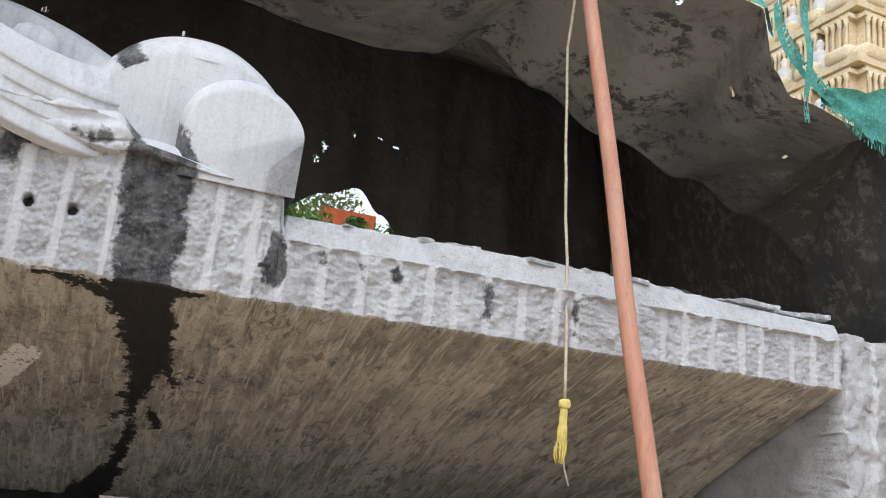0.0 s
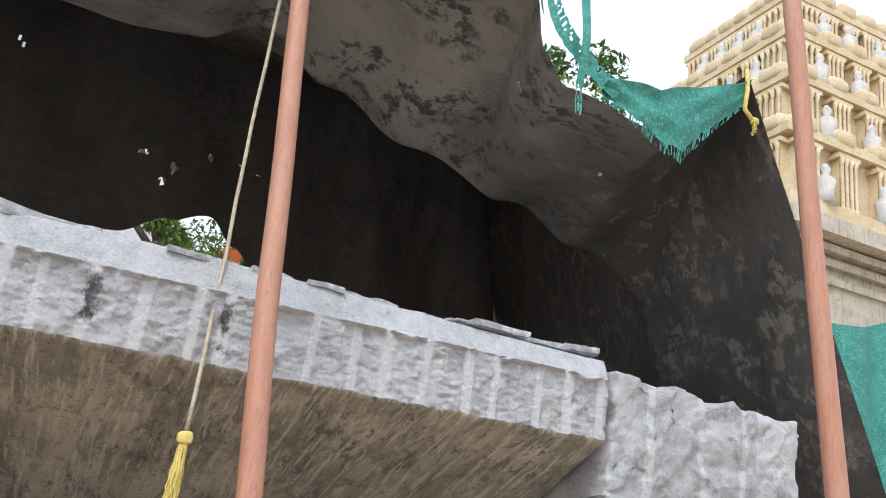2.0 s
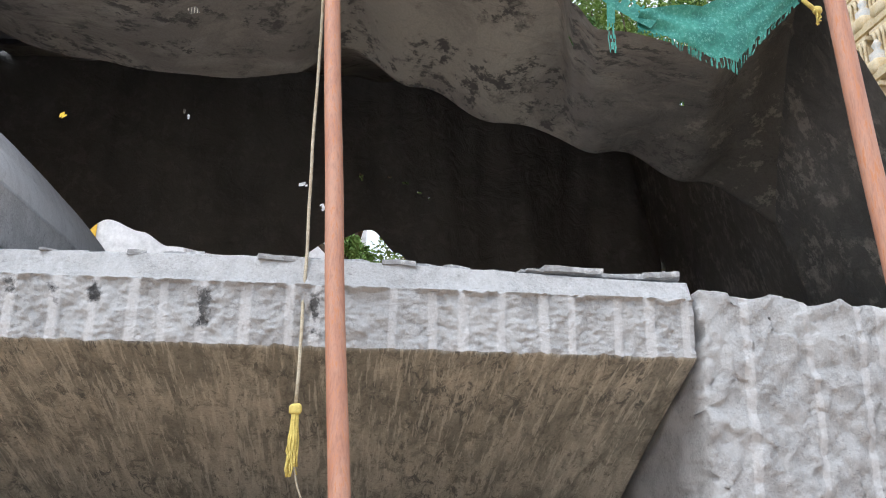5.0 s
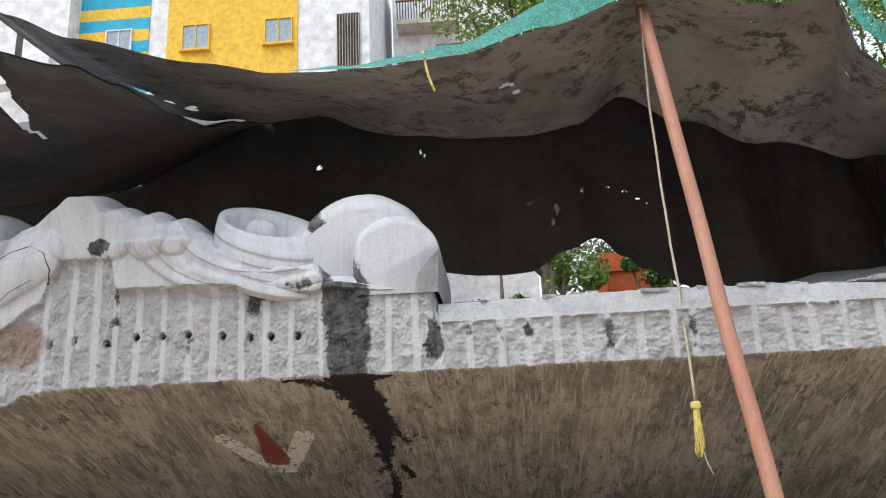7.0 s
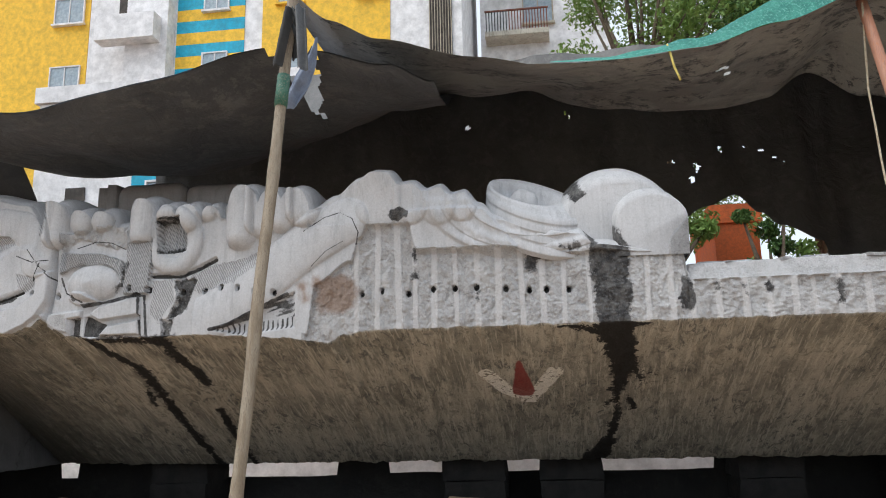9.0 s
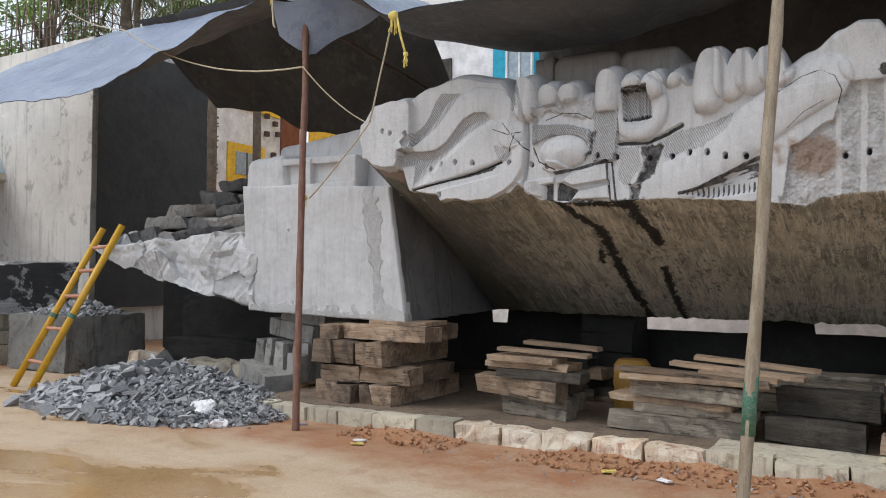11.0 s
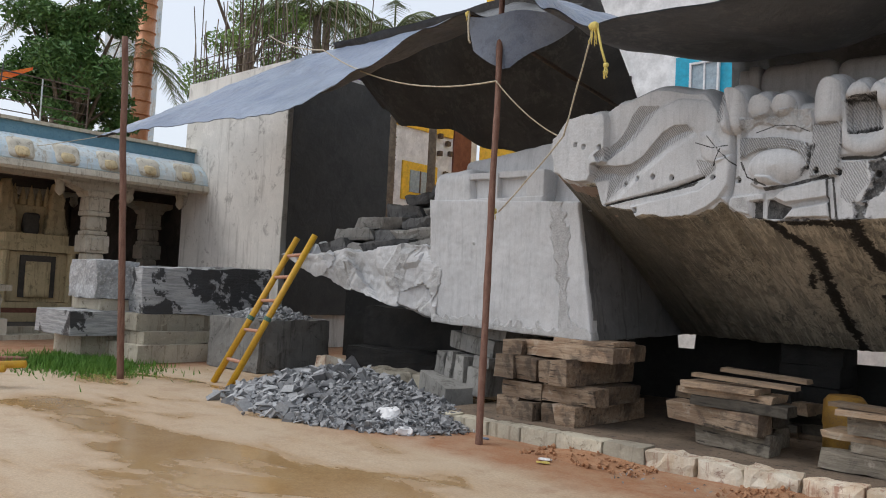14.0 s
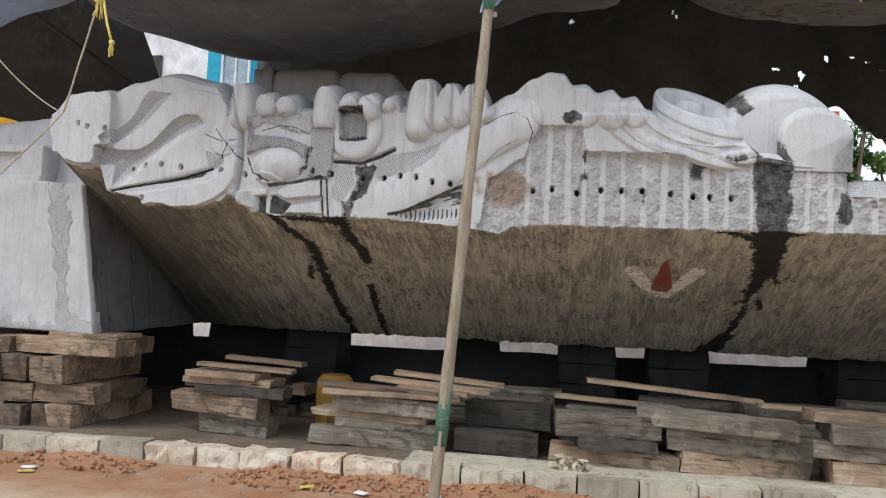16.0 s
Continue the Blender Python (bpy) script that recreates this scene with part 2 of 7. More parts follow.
def cloth(name, c1, c2, c3, rough=0.6, dirt=0.55, dust_end=None):
    """Woven plastic sheet with dust and mould in blotches."""
    m, n, l, p = shader(name)
    big = grain(n, l, 0.9, 7, 0.7, (1, 1, 1), 0.6)
    small = grain(n, l, 7.0, 6, 0.75)
    col = mix(n, l, span(n, l, big, 0.44, 0.56), c1, c2)
    spots = arith(n, l, "MULTIPLY", span(n, l, small, 0.5, 0.56), span(n, l, grain(n, l, 1.7, 6, 0.7), 0.46, 0.54))
    col = mix(n, l, arith(n, l, "MULTIPLY", spots, dirt), col, c3)
    if dust_end:
        # the dust colour gives way to flecked black towards one end
        tc, xyz = n.new("ShaderNodeTexCoord"), n.new("ShaderNodeSeparateXYZ")
        l.new(tc.outputs["Object"], xyz.inputs[0])
        edge = arith(n, l, "ADD", xyz.outputs[0], arith(n, l, "MULTIPLY", grain(n, l, 1.5, 6, 0.7), 1.6))
        col = mix(n, l, span(n, l, edge, dust_end[0], dust_end[1], 0, 0.85), col, mix(n, l, span(n, l, grain(n, l, 7, 5, 0.7), 0.56, 0.64), (0.055, 0.055, 0.052), (0.20, 0.19, 0.165)))
    long = grain(n, l, 2.2, 7, 0.72, (0.35, 1.6, 1.6), 0.8)
    col = mix(n, l, span(n, l, long, 0.56, 0.66, 0, 0.45 * dirt), col, c3)
    l.new(mix(n, l, 1.0, col, span(n, l, grain(n, l, 60, 4, 0.7), 0.3, 0.7, 0.86, 1.12), "MULTIPLY"), p.inputs["Base Color"])
    p.inputs["Roughness"].default_value = rough
    crease = grain(n, l, 3.2, 5, 0.55, (1, 1, 1), 1.2)
    relief(n, l, p, arith(n, l, "ADD", arith(n, l, "ADD", big, crease), arith(n, l, "MULTIPLY", small, 0.25)), 0.45, 0.06)
    return m


def wet_ground():
    """Ochre silt over concrete, wet in broad patches and with standing water in the hollows."""
    m, n, l, p = shader("wet_sandy_ground")
    big = grain(n, l, 0.35, 5, 0.55, (1, 2.2, 1), 0.6)
    mid = grain(n, l, 2.5, 7, 0.7)
    fine = grain(n, l, 45, 5, 0.8)
    col = mix(n, l, span(n, l, big, 0.4, 0.6), (0.51, 0.405, 0.29), (0.44, 0.315, 0.20))
    col = mix(n, l, span(n, l, mid, 0.5, 0.75, 0, 0.6), col, (0.31, 0.19, 0.11))
    earth = attr(n, "earth")
    col = mix(n, l, arith(n, l, "MULTIPLY", earth, span(n, l, mid, 0.3, 0.6, 0.4, 1.0)), col, (0.33, 0.155, 0.075))
    wet = arith(n, l, "MULTIPLY", span(n, l, arith(n, l, "ADD", big, arith(n, l, "MULTIPLY", mid, 0.16)), 0.625, 0.685), arith(n, l, "SUBTRACT", 1.0, earth))
    col = mix(n, l, wet, col, mix(n, l, span(n, l, mid, 0.35, 0.65), (0.35, 0.215, 0.095), (0.42, 0.28, 0.14)))
    col = mix(n, l, 1.0, col, span(n, l, fine, 0.32, 0.7, 0.78, 1.16), "MULTIPLY")
    l.new(col, p.inputs["Base Color"])
    l.new(span(n, l, wet, 0, 1, 0.75, 0.13), p.inputs["Roughness"])
    dry = arith(n, l, "SUBTRACT", 1.0, wet)
    relief(n, l, p, arith(n, l, "MULTIPLY", arith(n, l, "ADD", mid, arith(n, l, "MULTIPLY", fine, 0.4)), dry), 0.35, 0.03)
    return m


CARVED, STAINED = face_stone(), under_stone()
GROUND = wet_ground()
ROCK = plain("hewn_granite", (0.40, 0.41, 0.42), (0.30, 0.305, 0.31), 2.5, 0.85, 0.6, c3=(0.47, 0.475, 0.48))
# damp stone with the flank's shade mixed into the grey
DAMPSHADE = weathered("damp_shaded_granite_flank", (0.20, 0.202, 0.206), (0.145, 0.147, 0.15), (0.06, 0.06, 0.06), 0.55, 1.2)
MIDROCK = weathered("grey_quarry_stone", (0.26, 0.255, 0.24), (0.20, 0.195, 0.185), (0.08, 0.078, 0.07), 0.7, 2.0, 0.3)
DARKROCK = weathered("dark_wet_granite", (0.075, 0.076, 0.078), (0.13, 0.13, 0.13), (0.03, 0.03, 0.03), 0.7, 2.0, 0.3)
def patched(name):
    """Grey granite with black wet patches and fine bedding."""
    m, n, l, p = shader(name)
    lay = grain(n, l, 4, 6, 0.7, (0.6, 0.6, 6))
    col = mix(n, l, span(n, l, lay, 0.42, 0.58), (0.26, 0.265, 0.27), (0.40, 0.405, 0.41))
    wet = span(n, l, grain(n, l, 1.3, 6, 0.65, (1, 1, 1), 0.5), 0.53, 0.55)
    col = mix(n, l, wet, col, (0.035, 0.035, 0.037))
    l.new(col, p.inputs["Base Color"])
    l.new(span(n, l, wet, 0, 1, 0.85, 0.45), p.inputs["Roughness"])
    relief(n, l, p, lay, 0.7, 0.03)
    return m


def chips(name):
    """Split stone: every chip with its own grey."""
    m, n, l, p = shader(name)
    g = n.new("ShaderNodeNewGeometry")
    r = n.new("ShaderNodeValToRGB")
    r.color_ramp.elements[0].color, r.color_ramp.elements[1].color = (0.10, 0.102, 0.107, 1), (0.43, 0.435, 0.445, 1)
    l.new(g.outputs["Random Per Island"], r.inputs[0])
    fine = grain(n, l, 40, 5, 0.7)
    l.new(mix(n, l, 1.0, r.outputs[0], span(n, l, fine, 0.3, 0.7, 0.75, 1.2), "MULTIPLY"), p.inputs["Base Color"])
    p.inputs["Roughness"].default_value = 0.8
    relief(n, l, p, fine, 0.4, 0.01)
    return m


WETROCK = patched("wet_patched_granite")
CHIPS = chips("split_stone_chips")
# stone coloured near black to carry the shade below the statue
SHADEROCK = plain("shade_blackened_stone", (0.012, 0.012, 0.012), (0.022, 0.021, 0.02), 3.0, 0.9, 0.5)
TIMBER = wood("weathered_timber", (0.125, 0.105, 0.082), (0.215, 0.19, 0.15), (0.045, 0.037, 0.03), 0.9)
REDTIMBER = wood("red_brown_timber", (0.19, 0.125, 0.08), (0.29, 0.22, 0.155), (0.06, 0.045, 0.035), 0.6)
PLANK = wood("sawn_plank", (0.34, 0.24, 0.155), (0.25, 0.19, 0.135), (0.12, 0.085, 0.06), 0.4)
BACKING = cloth("dusty_black_backing", (0.15, 0.15, 0.148), (0.19, 0.19, 0.185), (0.25, 0.245, 0.235), 0.6)
BLACK = cloth("black_tarpaulin", (0.062, 0.065, 0.069), (0.085, 0.088, 0.091), (0.15, 0.15, 0.145), 0.5)
UNDERSHADE = cloth("undershade_black_sheet", (0.012, 0.012, 0.012), (0.018, 0.018, 0.017), (0.03, 0.03, 0.028), 0.8)
SIDECLOTH = cloth("plain_black_sheet", (0.032, 0.032, 0.032), (0.042, 0.042, 0.041), (0.06, 0.06, 0.057), 0.75, 0.4)
FLECKED = cloth("flecked_black_tarpaulin", (0.085, 0.085, 0.08), (0.125, 0.122, 0.112), (0.30, 0.285, 0.25), 0.5, 0.8)
DUSTY = cloth("dusty_black_tarpaulin", (0.31, 0.295, 0.255), (0.20, 0.19, 0.17), (0.055, 0.055, 0.052), 0.6, 0.95, (4.2, 5.6))
BLUE = cloth("blue_grey_tarpaulin", (0.15, 0.19, 0.28), (0.20, 0.245, 0.33), (0.10, 0.125, 0.18), 0.35, 0.4)
NET = plain("green_net", (0.03, 0.21, 0.17), (0.05, 0.28, 0.22), 8, 0.6, 0.3, c3=(0.12, 0.34, 0.29))
PINK = plain("pink_painted_pole", (0.42, 0.20, 0.13), (0.47, 0.25, 0.17), 4, 0.6, 0.1, (3, 3, 0.4), c3=(0.40, 0.17, 0.08))
RUSTY = plain("rusty_pole", (0.16, 0.075, 0.05), (0.22, 0.12, 0.085), 8, 0.75, 0.3, (3, 3, 0.5), c3=(0.10, 0.05, 0.04))
BAMBOO = plain("dusty_bamboo", (0.24, 0.19, 0.13), (0.33, 0.28, 0.21), 7, 0.65, 0.2, (3, 3, 0.5), c3=(0.15, 0.12, 0.09))
GREENP = plain("green_paint", (0.03, 0.12, 0.08), (0.06, 0.17, 0.12), 12, 0.6, 0.1, c3=(0.2, 0.18, 0.13))
YELLOW = plain("yellow_paint", (0.62, 0.36, 0.015), (0.55, 0.30, 0.02), 6, 0.5, 0.1, c3=(0.45, 0.25, 0.03))
YROPE = plain("yellow_rope", (0.70, 0.57, 0.16), (0.60, 0.48, 0.13), 30, 0.8, 0.2)
WROPE = plain("pale_rope", (0.55, 0.50, 0.38), (0.45, 0.38, 0.27), 30, 0.85, 0.2)
KERB = weathered("kerb_concrete", (0.47, 0.43, 0.34), (0.38, 0.345, 0.275), (0.20, 0.16, 0.11), 0.7, 1.6, 0.25)
QUARTZ = weathered("pale_kerb_stone", (0.72, 0.66, 0.55), (0.56, 0.45, 0.33), (0.33, 0.15, 0.10), 0.75, 2.5, 0.2)
CONCRETE = weathered("board_marked_concrete", (0.70, 0.685, 0.65), (0.60, 0.59, 0.56), (0.36, 0.345, 0.32), 0.6, 0.8)
DIRT = plain("packed_dirt", (0.14, 0.105, 0.075), (0.21, 0.155, 0.11), 2, 0.9, 0.5, c3=(0.07, 0.055, 0.042))
PLASTER = weathered("cream_plaster", (0.60, 0.565, 0.48), (0.50, 0.465, 0.385), (0.26, 0.23, 0.175), 0.65, 1.6)
CREAMT = weathered("altar_stone", (0.58, 0.47, 0.28), (0.48, 0.39, 0.235), (0.20, 0.15, 0.09), 0.6, 2.0)
TEAL = plain("blue_painted_parapet", (0.13, 0.27, 0.36), (0.17, 0.32, 0.40), 2, 0.7, 0.1, c3=(0.10, 0.2, 0.27))
PALEBLUE = weathered("faded_blue_plaster", (0.50, 0.61, 0.68), (0.60, 0.64, 0.64), (0.42, 0.37, 0.28), 0.7, 1.6)
# dark plaster: inner shade put into the colour
SHADE = plain("shade_dark_plaster", (0.085, 0.075, 0.065), (0.05, 0.045, 0.04), 2, 0.9, 0.2)
IRON = plain("rusted_iron", (0.07, 0.05, 0.04), (0.11, 0.075, 0.055), 12, 0.7, 0.2)
STEEL = plain("dark_steel", (0.05, 0.055, 0.06), (0.08, 0.085, 0.09), 12, 0.6, 0.1)
WHITE = plain("white_wall_paint", (0.76, 0.76, 0.77), (0.75, 0.75, 0.76), 0.3, 0.8, 0.0)
YWALL = plain("yellow_wall_paint", (0.80, 0.50, 0.05), (0.79, 0.49, 0.05), 0.6, 0.8, 0.0)
CYAN = plain("cyan_wall_paint", (0.02, 0.35, 0.52), (0.03, 0.38, 0.55), 0.6, 0.7, 0.05)
MAROON = plain("maroon_cladding", (0.17, 0.06, 0.04), (0.22, 0.085, 0.055), 2, 0.7, 0.1)
PURPLE = plain("purple_paint", (0.13, 0.05, 0.30), (0.17, 0.08, 0.34), 2, 0.7, 0.1)
ORANGE = plain("orange_paint", (0.62, 0.13, 0.03), (0.55, 0.12, 0.03), 2, 0.7, 0.1)
GOPUR = plain("ochre_stucco", (0.60, 0.48, 0.28), (0.68, 0.58, 0.40), 1.5, 0.8, 0.3, c3=(0.45, 0.33, 0.18))
STUCCO = plain("pale_stucco_figures", (0.66, 0.62, 0.56), (0.5, 0.52, 0.52), 3, 0.8, 0.3, c3=(0.4, 0.33, 0.25))
COPPER = plain("copper_sheet", (0.50, 0.22, 0.10), (0.42, 0.18, 0.08), 3, 0.45, 0.1, c3=(0.36, 0.2, 0.12), metal=0.3)
LEAF = plain("green_leaves", (0.06, 0.14, 0.035), (0.10, 0.20, 0.05), 1.2, 0.6, 0, c3=(0.15, 0.25, 0.07))
LIGHTLEAF = plain("pale_green_leaves", (0.21, 0.34, 0.08), (0.28, 0.40, 0.12), 1.2, 0.6, 0, c3=(0.15, 0.26, 0.06))
PALML = plain("palm_fronds", (0.085, 0.14, 0.035), (0.15, 0.19, 0.07), 1.2, 0.6, 0, c3=(0.20, 0.19, 0.10))
GRASS = plain("wet_grass", (0.08, 0.20, 0.02), (0.13, 0.26, 0.03), 3, 0.7, 0, c3=(0.06, 0.14, 0.02))
BARK = plain("bark", (0.12, 0.09, 0.065), (0.18, 0.14, 0.10), 5, 0.9, 0.5)
GLASS = plain("window_glass", (0.30, 0.38, 0.44), (0.36, 0.43, 0.48), 1, 0.15, 0)
ROOFT = plain("clay_tiles", (0.22, 0.09, 0.06), (0.28, 0.13, 0.09), 4, 0.85, 0.3)
REDCLOTH = plain("saffron_cloth", (0.75, 0.12, 0.03), (0.80, 0.2, 0.03), 3, 0.8, 0.1)


# ---- builders ----
def obj(name, verts, faces, material, parent=None, label="", smooth=False):
    me = bpy.data.meshes.new(name)
    me.from_pydata(verts, [], faces)
    me.materials.append(material)
    if smooth:
        me.polygons.foreach_set("use_smooth", [True] * len(me.polygons))
    ob = new(name, me)
    ob.parent = parent
    if label:
        tagged(ob, label)
    return ob


def part(name, bm, material, parent, label="", smooth=False):
    me = bpy.data.meshes.new(name)
    bm.to_mesh(me)
    bm.free()
    me.materials.append(material)
    if smooth:
        me.polygons.foreach_set("use_smooth", [True] * len(me.polygons))
    ob = new(name, me)
    ob.parent = parent
    if label:
        tagged(ob, label)
    return ob


def empty(name, at=(0, 0, 0)):
    ob = new(name)
    ob.location = at
    return ob


def hexa(corners, res=(4, 2, 2), rough=0.0, rnd=0.08, seed=0, freq=3.0):
    """A hewn solid between eight corners (four below, four above, in turn): rounded arrises and an uneven skin. Returns verts, faces."""
    c = [Vector(p) for p in corners]
    verts, faces, index = [], [], {}
    off = Vector((seed * 7.31, seed * 3.17, seed * 1.93))
    dims = [max(1e-4, (c[a] - c[b]).length) for a, b in ((1, 0), (3, 0), (4, 0))]
    rads = list(rnd) if isinstance(rnd, tuple) else [min(0.98, rnd * min(dims) / d) for d in dims]

    def vert(a, b, g):
        key = (round(a, 5), round(b, 5), round(g, 5))
        if key in index:
            return index[key]
        q = []
        for v, r in zip((a, b, g), rads):
            s = 2 * v - 1
            if s not in (-1, 1) and abs(s) > 1 - r:
                s = math.copysign(1 - r, s) if abs(s) < 1 - r * 0.5 else s
            q.append(max(-1 + r, min(1 - r, s)))
        d = Vector([(2 * v - 1 - x) / r for v, x, r in zip((a, b, g), q, rads)])
        if d.length > 1e-6:
            d = d.normalized() * min(1, d.length)
        u, v, w = [(x + k * r + 1) / 2 for x, k, r in zip(q, d, rads)]
        low = (c[0].lerp(c[1], u)).lerp(c[3].lerp(c[2], u), v)
        top = (c[4].lerp(c[5], u)).lerp(c[7].lerp(c[6], u), v)
        p = low.lerp(top, w)
        if rough:
            p = p + noise.noise_vector(p * freq + off) * rough + noise.noise_vector(p * freq * 3.3 + off) * rough * 0.4
        index[key] = len(verts)
        verts.append(p)
        return index[key]

    nx, ny, nz = res
    for flip, (n1, n2), put in (
        (True, (nx, ny), lambda a, b: (a, b, 0.0)), (False, (nx, ny), lambda a, b: (a, b, 1.0)),
        (False, (nx, nz), lambda a, b: (a, 0.0, b)), (True, (nx, nz), lambda a, b: (a, 1.0, b)),
        (True, (ny, nz), lambda a, b: (0.0, a, b)), (False, (ny, nz), lambda a, b: (1.0, a, b)),
    ):
        for i in range(n1):
            for j in range(n2):
                f = [vert(*put(x / n1, y / n2)) for x, y in ((i, j), (i + 1, j), (i + 1, j + 1), (i, j + 1))]
                faces.append(f[::-1] if flip else f)
    return verts, faces


def box8(x0, x1, y0, y1, z0, z1):
    return [(x0, y0, z0), (x1, y0, z0), (x1, y1, z0), (x0, y1, z0), (x0, y0, z1), (x1, y0, z1), (x1, y1, z1), (x0, y1, z1)]


def block(name, x0, x1, y0, y1, z0, z1, material, parent=None, label="", rnd=0.02, rough=0.0, res=(1, 1, 1), seed=0):
    return obj(name, *hexa(box8(x0, x1, y0, y1, z0, z1), res if rough or res != (1, 1, 1) else (3, 3, 3), rough, rnd, seed), material, parent, label)


def merged(*solids):
    verts, faces = [], []
    for v, f in solids:
        k = len(verts)
        verts += list(v)
        faces += [[i + k for i in q] for q in f]
    return verts, faces


def tube(points, radii, sides=8):
    """A round bar along points. Returns verts, faces."""
    pts = [Vector(p) for p in points]
    if isinstance(radii, (int, float)):
        radii = [radii] * len(pts)
    verts, faces = [], []
    side = None
    for i, p in enumerate(pts):
        d = (pts[min(i + 1, len(pts) - 1)] - pts[max(i - 1, 0)]).normalized()
        if side is None:
            side = d.orthogonal().normalized()
        side = (side - d * side.dot(d)).normalized()
        up = d.cross(side)
        for k in range(sides):
            a = 2 * math.pi * k / sides
            verts.append(p + (side * math.cos(a) + up * math.sin(a)) * radii[i])
    for i in range(len(pts) - 1):
        for k in range(sides):
            a, b = i * sides + k, i * sides + (k + 1) % sides
            faces.append([a, b, b + sides, a + sides])
    faces.append(list(range(sides))[::-1])
    faces.append([(len(pts) - 1) * sides + k for k in range(sides)])
    return verts, faces


def sheet(name, place, nu, nv, material, label, category, skip=None, parent=None):
    """A hanging sheet: place(u, v) for u, v from 0 to 1; skip(u, v) leaves tears."""
    verts = [place(i / nu, j / nv) for j in range(nv + 1) for i in range(nu + 1)]
    faces = []
    for j in range(nv):
        for i in range(nu):
            if skip and skip((i + 0.5) / nu, (j + 0.5) / nv):
                continue
            a = j * (nu + 1) + i
            faces.append([a, a + 1, a + nu + 2, a + nu + 1])
    ob = obj(name, verts, faces, material, parent, smooth=True)
    return tagged(ob, label, category)


def curve(pts, x):
    """A smooth line through a few (x, value) pairs."""
    if x <= pts[0][0]:
        return pts[0][1]
    for (a, va), (b, vb) in zip(pts, pts[1:]):
        if x <= b:
            u = (x - a) / (b - a)
            u = u * u * (3 - 2 * u)
            return va + (vb - va) * u
    return pts[-1][1]


def seg_dist(px, pz, path):
    """Distance of points (arrays) to a polyline."""
    best = np.full(np.shape(px), 99.0)
    for (ax, az), (bx, bz) in zip(path, path[1:]):
        dx, dz = bx - ax, bz - az
        s = np.clip(((px - ax) * dx + (pz - az) * dz) / (dx * dx + dz * dz + 1e-9), 0, 1)
        best = np.minimum(best, np.hypot(px - ax - s * dx, pz - az - s * dz))
    return best


def poly_dist(px, pz, pts):
    """Distance of points (arrays) to a closed outline, negative inside."""
    inside = np.zeros(np.shape(px), bool)
    ring = list(pts) + [pts[0]]
    for (ax, az), (bx, bz) in zip(ring, ring[1:]):
        cross = (az > pz) != (bz > pz)
        inside ^= cross & (px < (bx - ax) * (pz - az) / (bz - az + 1e-12) + ax)
    return np.where(inside, -1, 1) * seg_dist(px, pz, ring)


# ---- ground ----
def make_ground():
    xs = np.concatenate([np.linspace(-400, -40, 8), np.linspace(-36, 14, 126), np.linspace(20, 400, 8)])
    ys = np.concatenate([np.linspace(-300, -16, 6), np.linspace(-14, 10, 61), np.linspace(14, 500, 8)])
    verts, earth = [], []
    for y in ys:
        for x in xs:
            near = -36 < x < 14 and -14 < y < 10
            z = (noise.noise((x * 0.5, y * 0.5, 1)) * 0.02 + noise.noise((x * 2, y * 2, 3)) * 0.006) if near else 0.0
            verts.append((x, y, z - 0.005))
            e = 0.0
            if -9.5 < x < 12:
                e = max(0.0, min(1.0, (y + 1.75 + 0.5 * noise.noise((x * 0.6, y, 7))) / 0.5))
            if x < -15:
                e = max(e, min(1.0, (-15.2 - x + 1.2 * noise.noise((x * 0.3, y * 0.4, 2))) / 0.8))
            earth.append(e)
    w = len(xs)
    faces = [[j * w + i, j * w + i + 1, (j + 1) * w + i + 1, (j + 1) * w + i] for j in range(len(ys) - 1) for i in range(w - 1)]
    ob = obj("ground", verts, faces, GROUND, smooth=True)
    ob.data.attributes.new("earth", "FLOAT", "POINT").data.foreach_set("value", earth)
    return tagged(ob, "wet ochre sandy yard with puddles and red earth", "ground", kind="structure")


make_ground()
terrace = obj("pavement", *hexa(box8(-8.9, 9.0, -0.08, 9.0, -0.1, 0.14), (40, 20, 1), 0.01, 0.005, 3, 1.5), DIRT)
tagged(terrace, "low dirt terrace with stone kerb under the monolith", "pavement", kind="structure")


# ---- the carved monolith ----
def top_line(x):
    """Height of the monolith's upper outline along its length."""
    z = curve([(-7.45, 3.0), (-7.35, 3.36), (-7.15, 3.55), (-6.93, 3.58), (-6.85, 3.55), (-6.6, 3.66), (-6.2, 3.75), (-5.75, 3.66), (-5.5, 3.4), (-3.1, 3.45), (-2.9, 3.55), (-2.68, 3.70), (-2.54, 3.76), (-2.42, 3.75), (-2.32, 3.64), (-2.22, 3.65), (-2.1, 3.57), (-1.98, 3.60), (-1.88, 3.52), (-1.78, 3.54), (-1.66, 3.42), (-1.5, 3.30), (-1.2, 3.2), (-0.85, 3.15), (-0.70, 3.05), (-0.03, 2.95), (0.0, 2.76), (1.4, 2.78), (3.7, 2.73)], x)
    for c, w, base, h in ((-5.44, 0.15, 3.3, 0.36), (-5.2, 0.14, 3.3, 0.27), (-4.99, 0.14, 3.3, 0.25), (-4.6, 0.14, 3.3, 0.34), (-4.38, 0.12, 3.3, 0.28), (-4.18, 0.12, 3.3, 0.27), (-3.98, 0.1, 3.3, 0.25),
                          (-3.67, 0.16, 3.3, 0.40), (-3.43, 0.13, 3.3, 0.36), (-3.22, 0.15, 3.3, 0.36)):
        d = abs((x - c) / w)
        if d < 1:
            z = max(z, base + h * math.sqrt(1 - d ** 2.4))
    return z


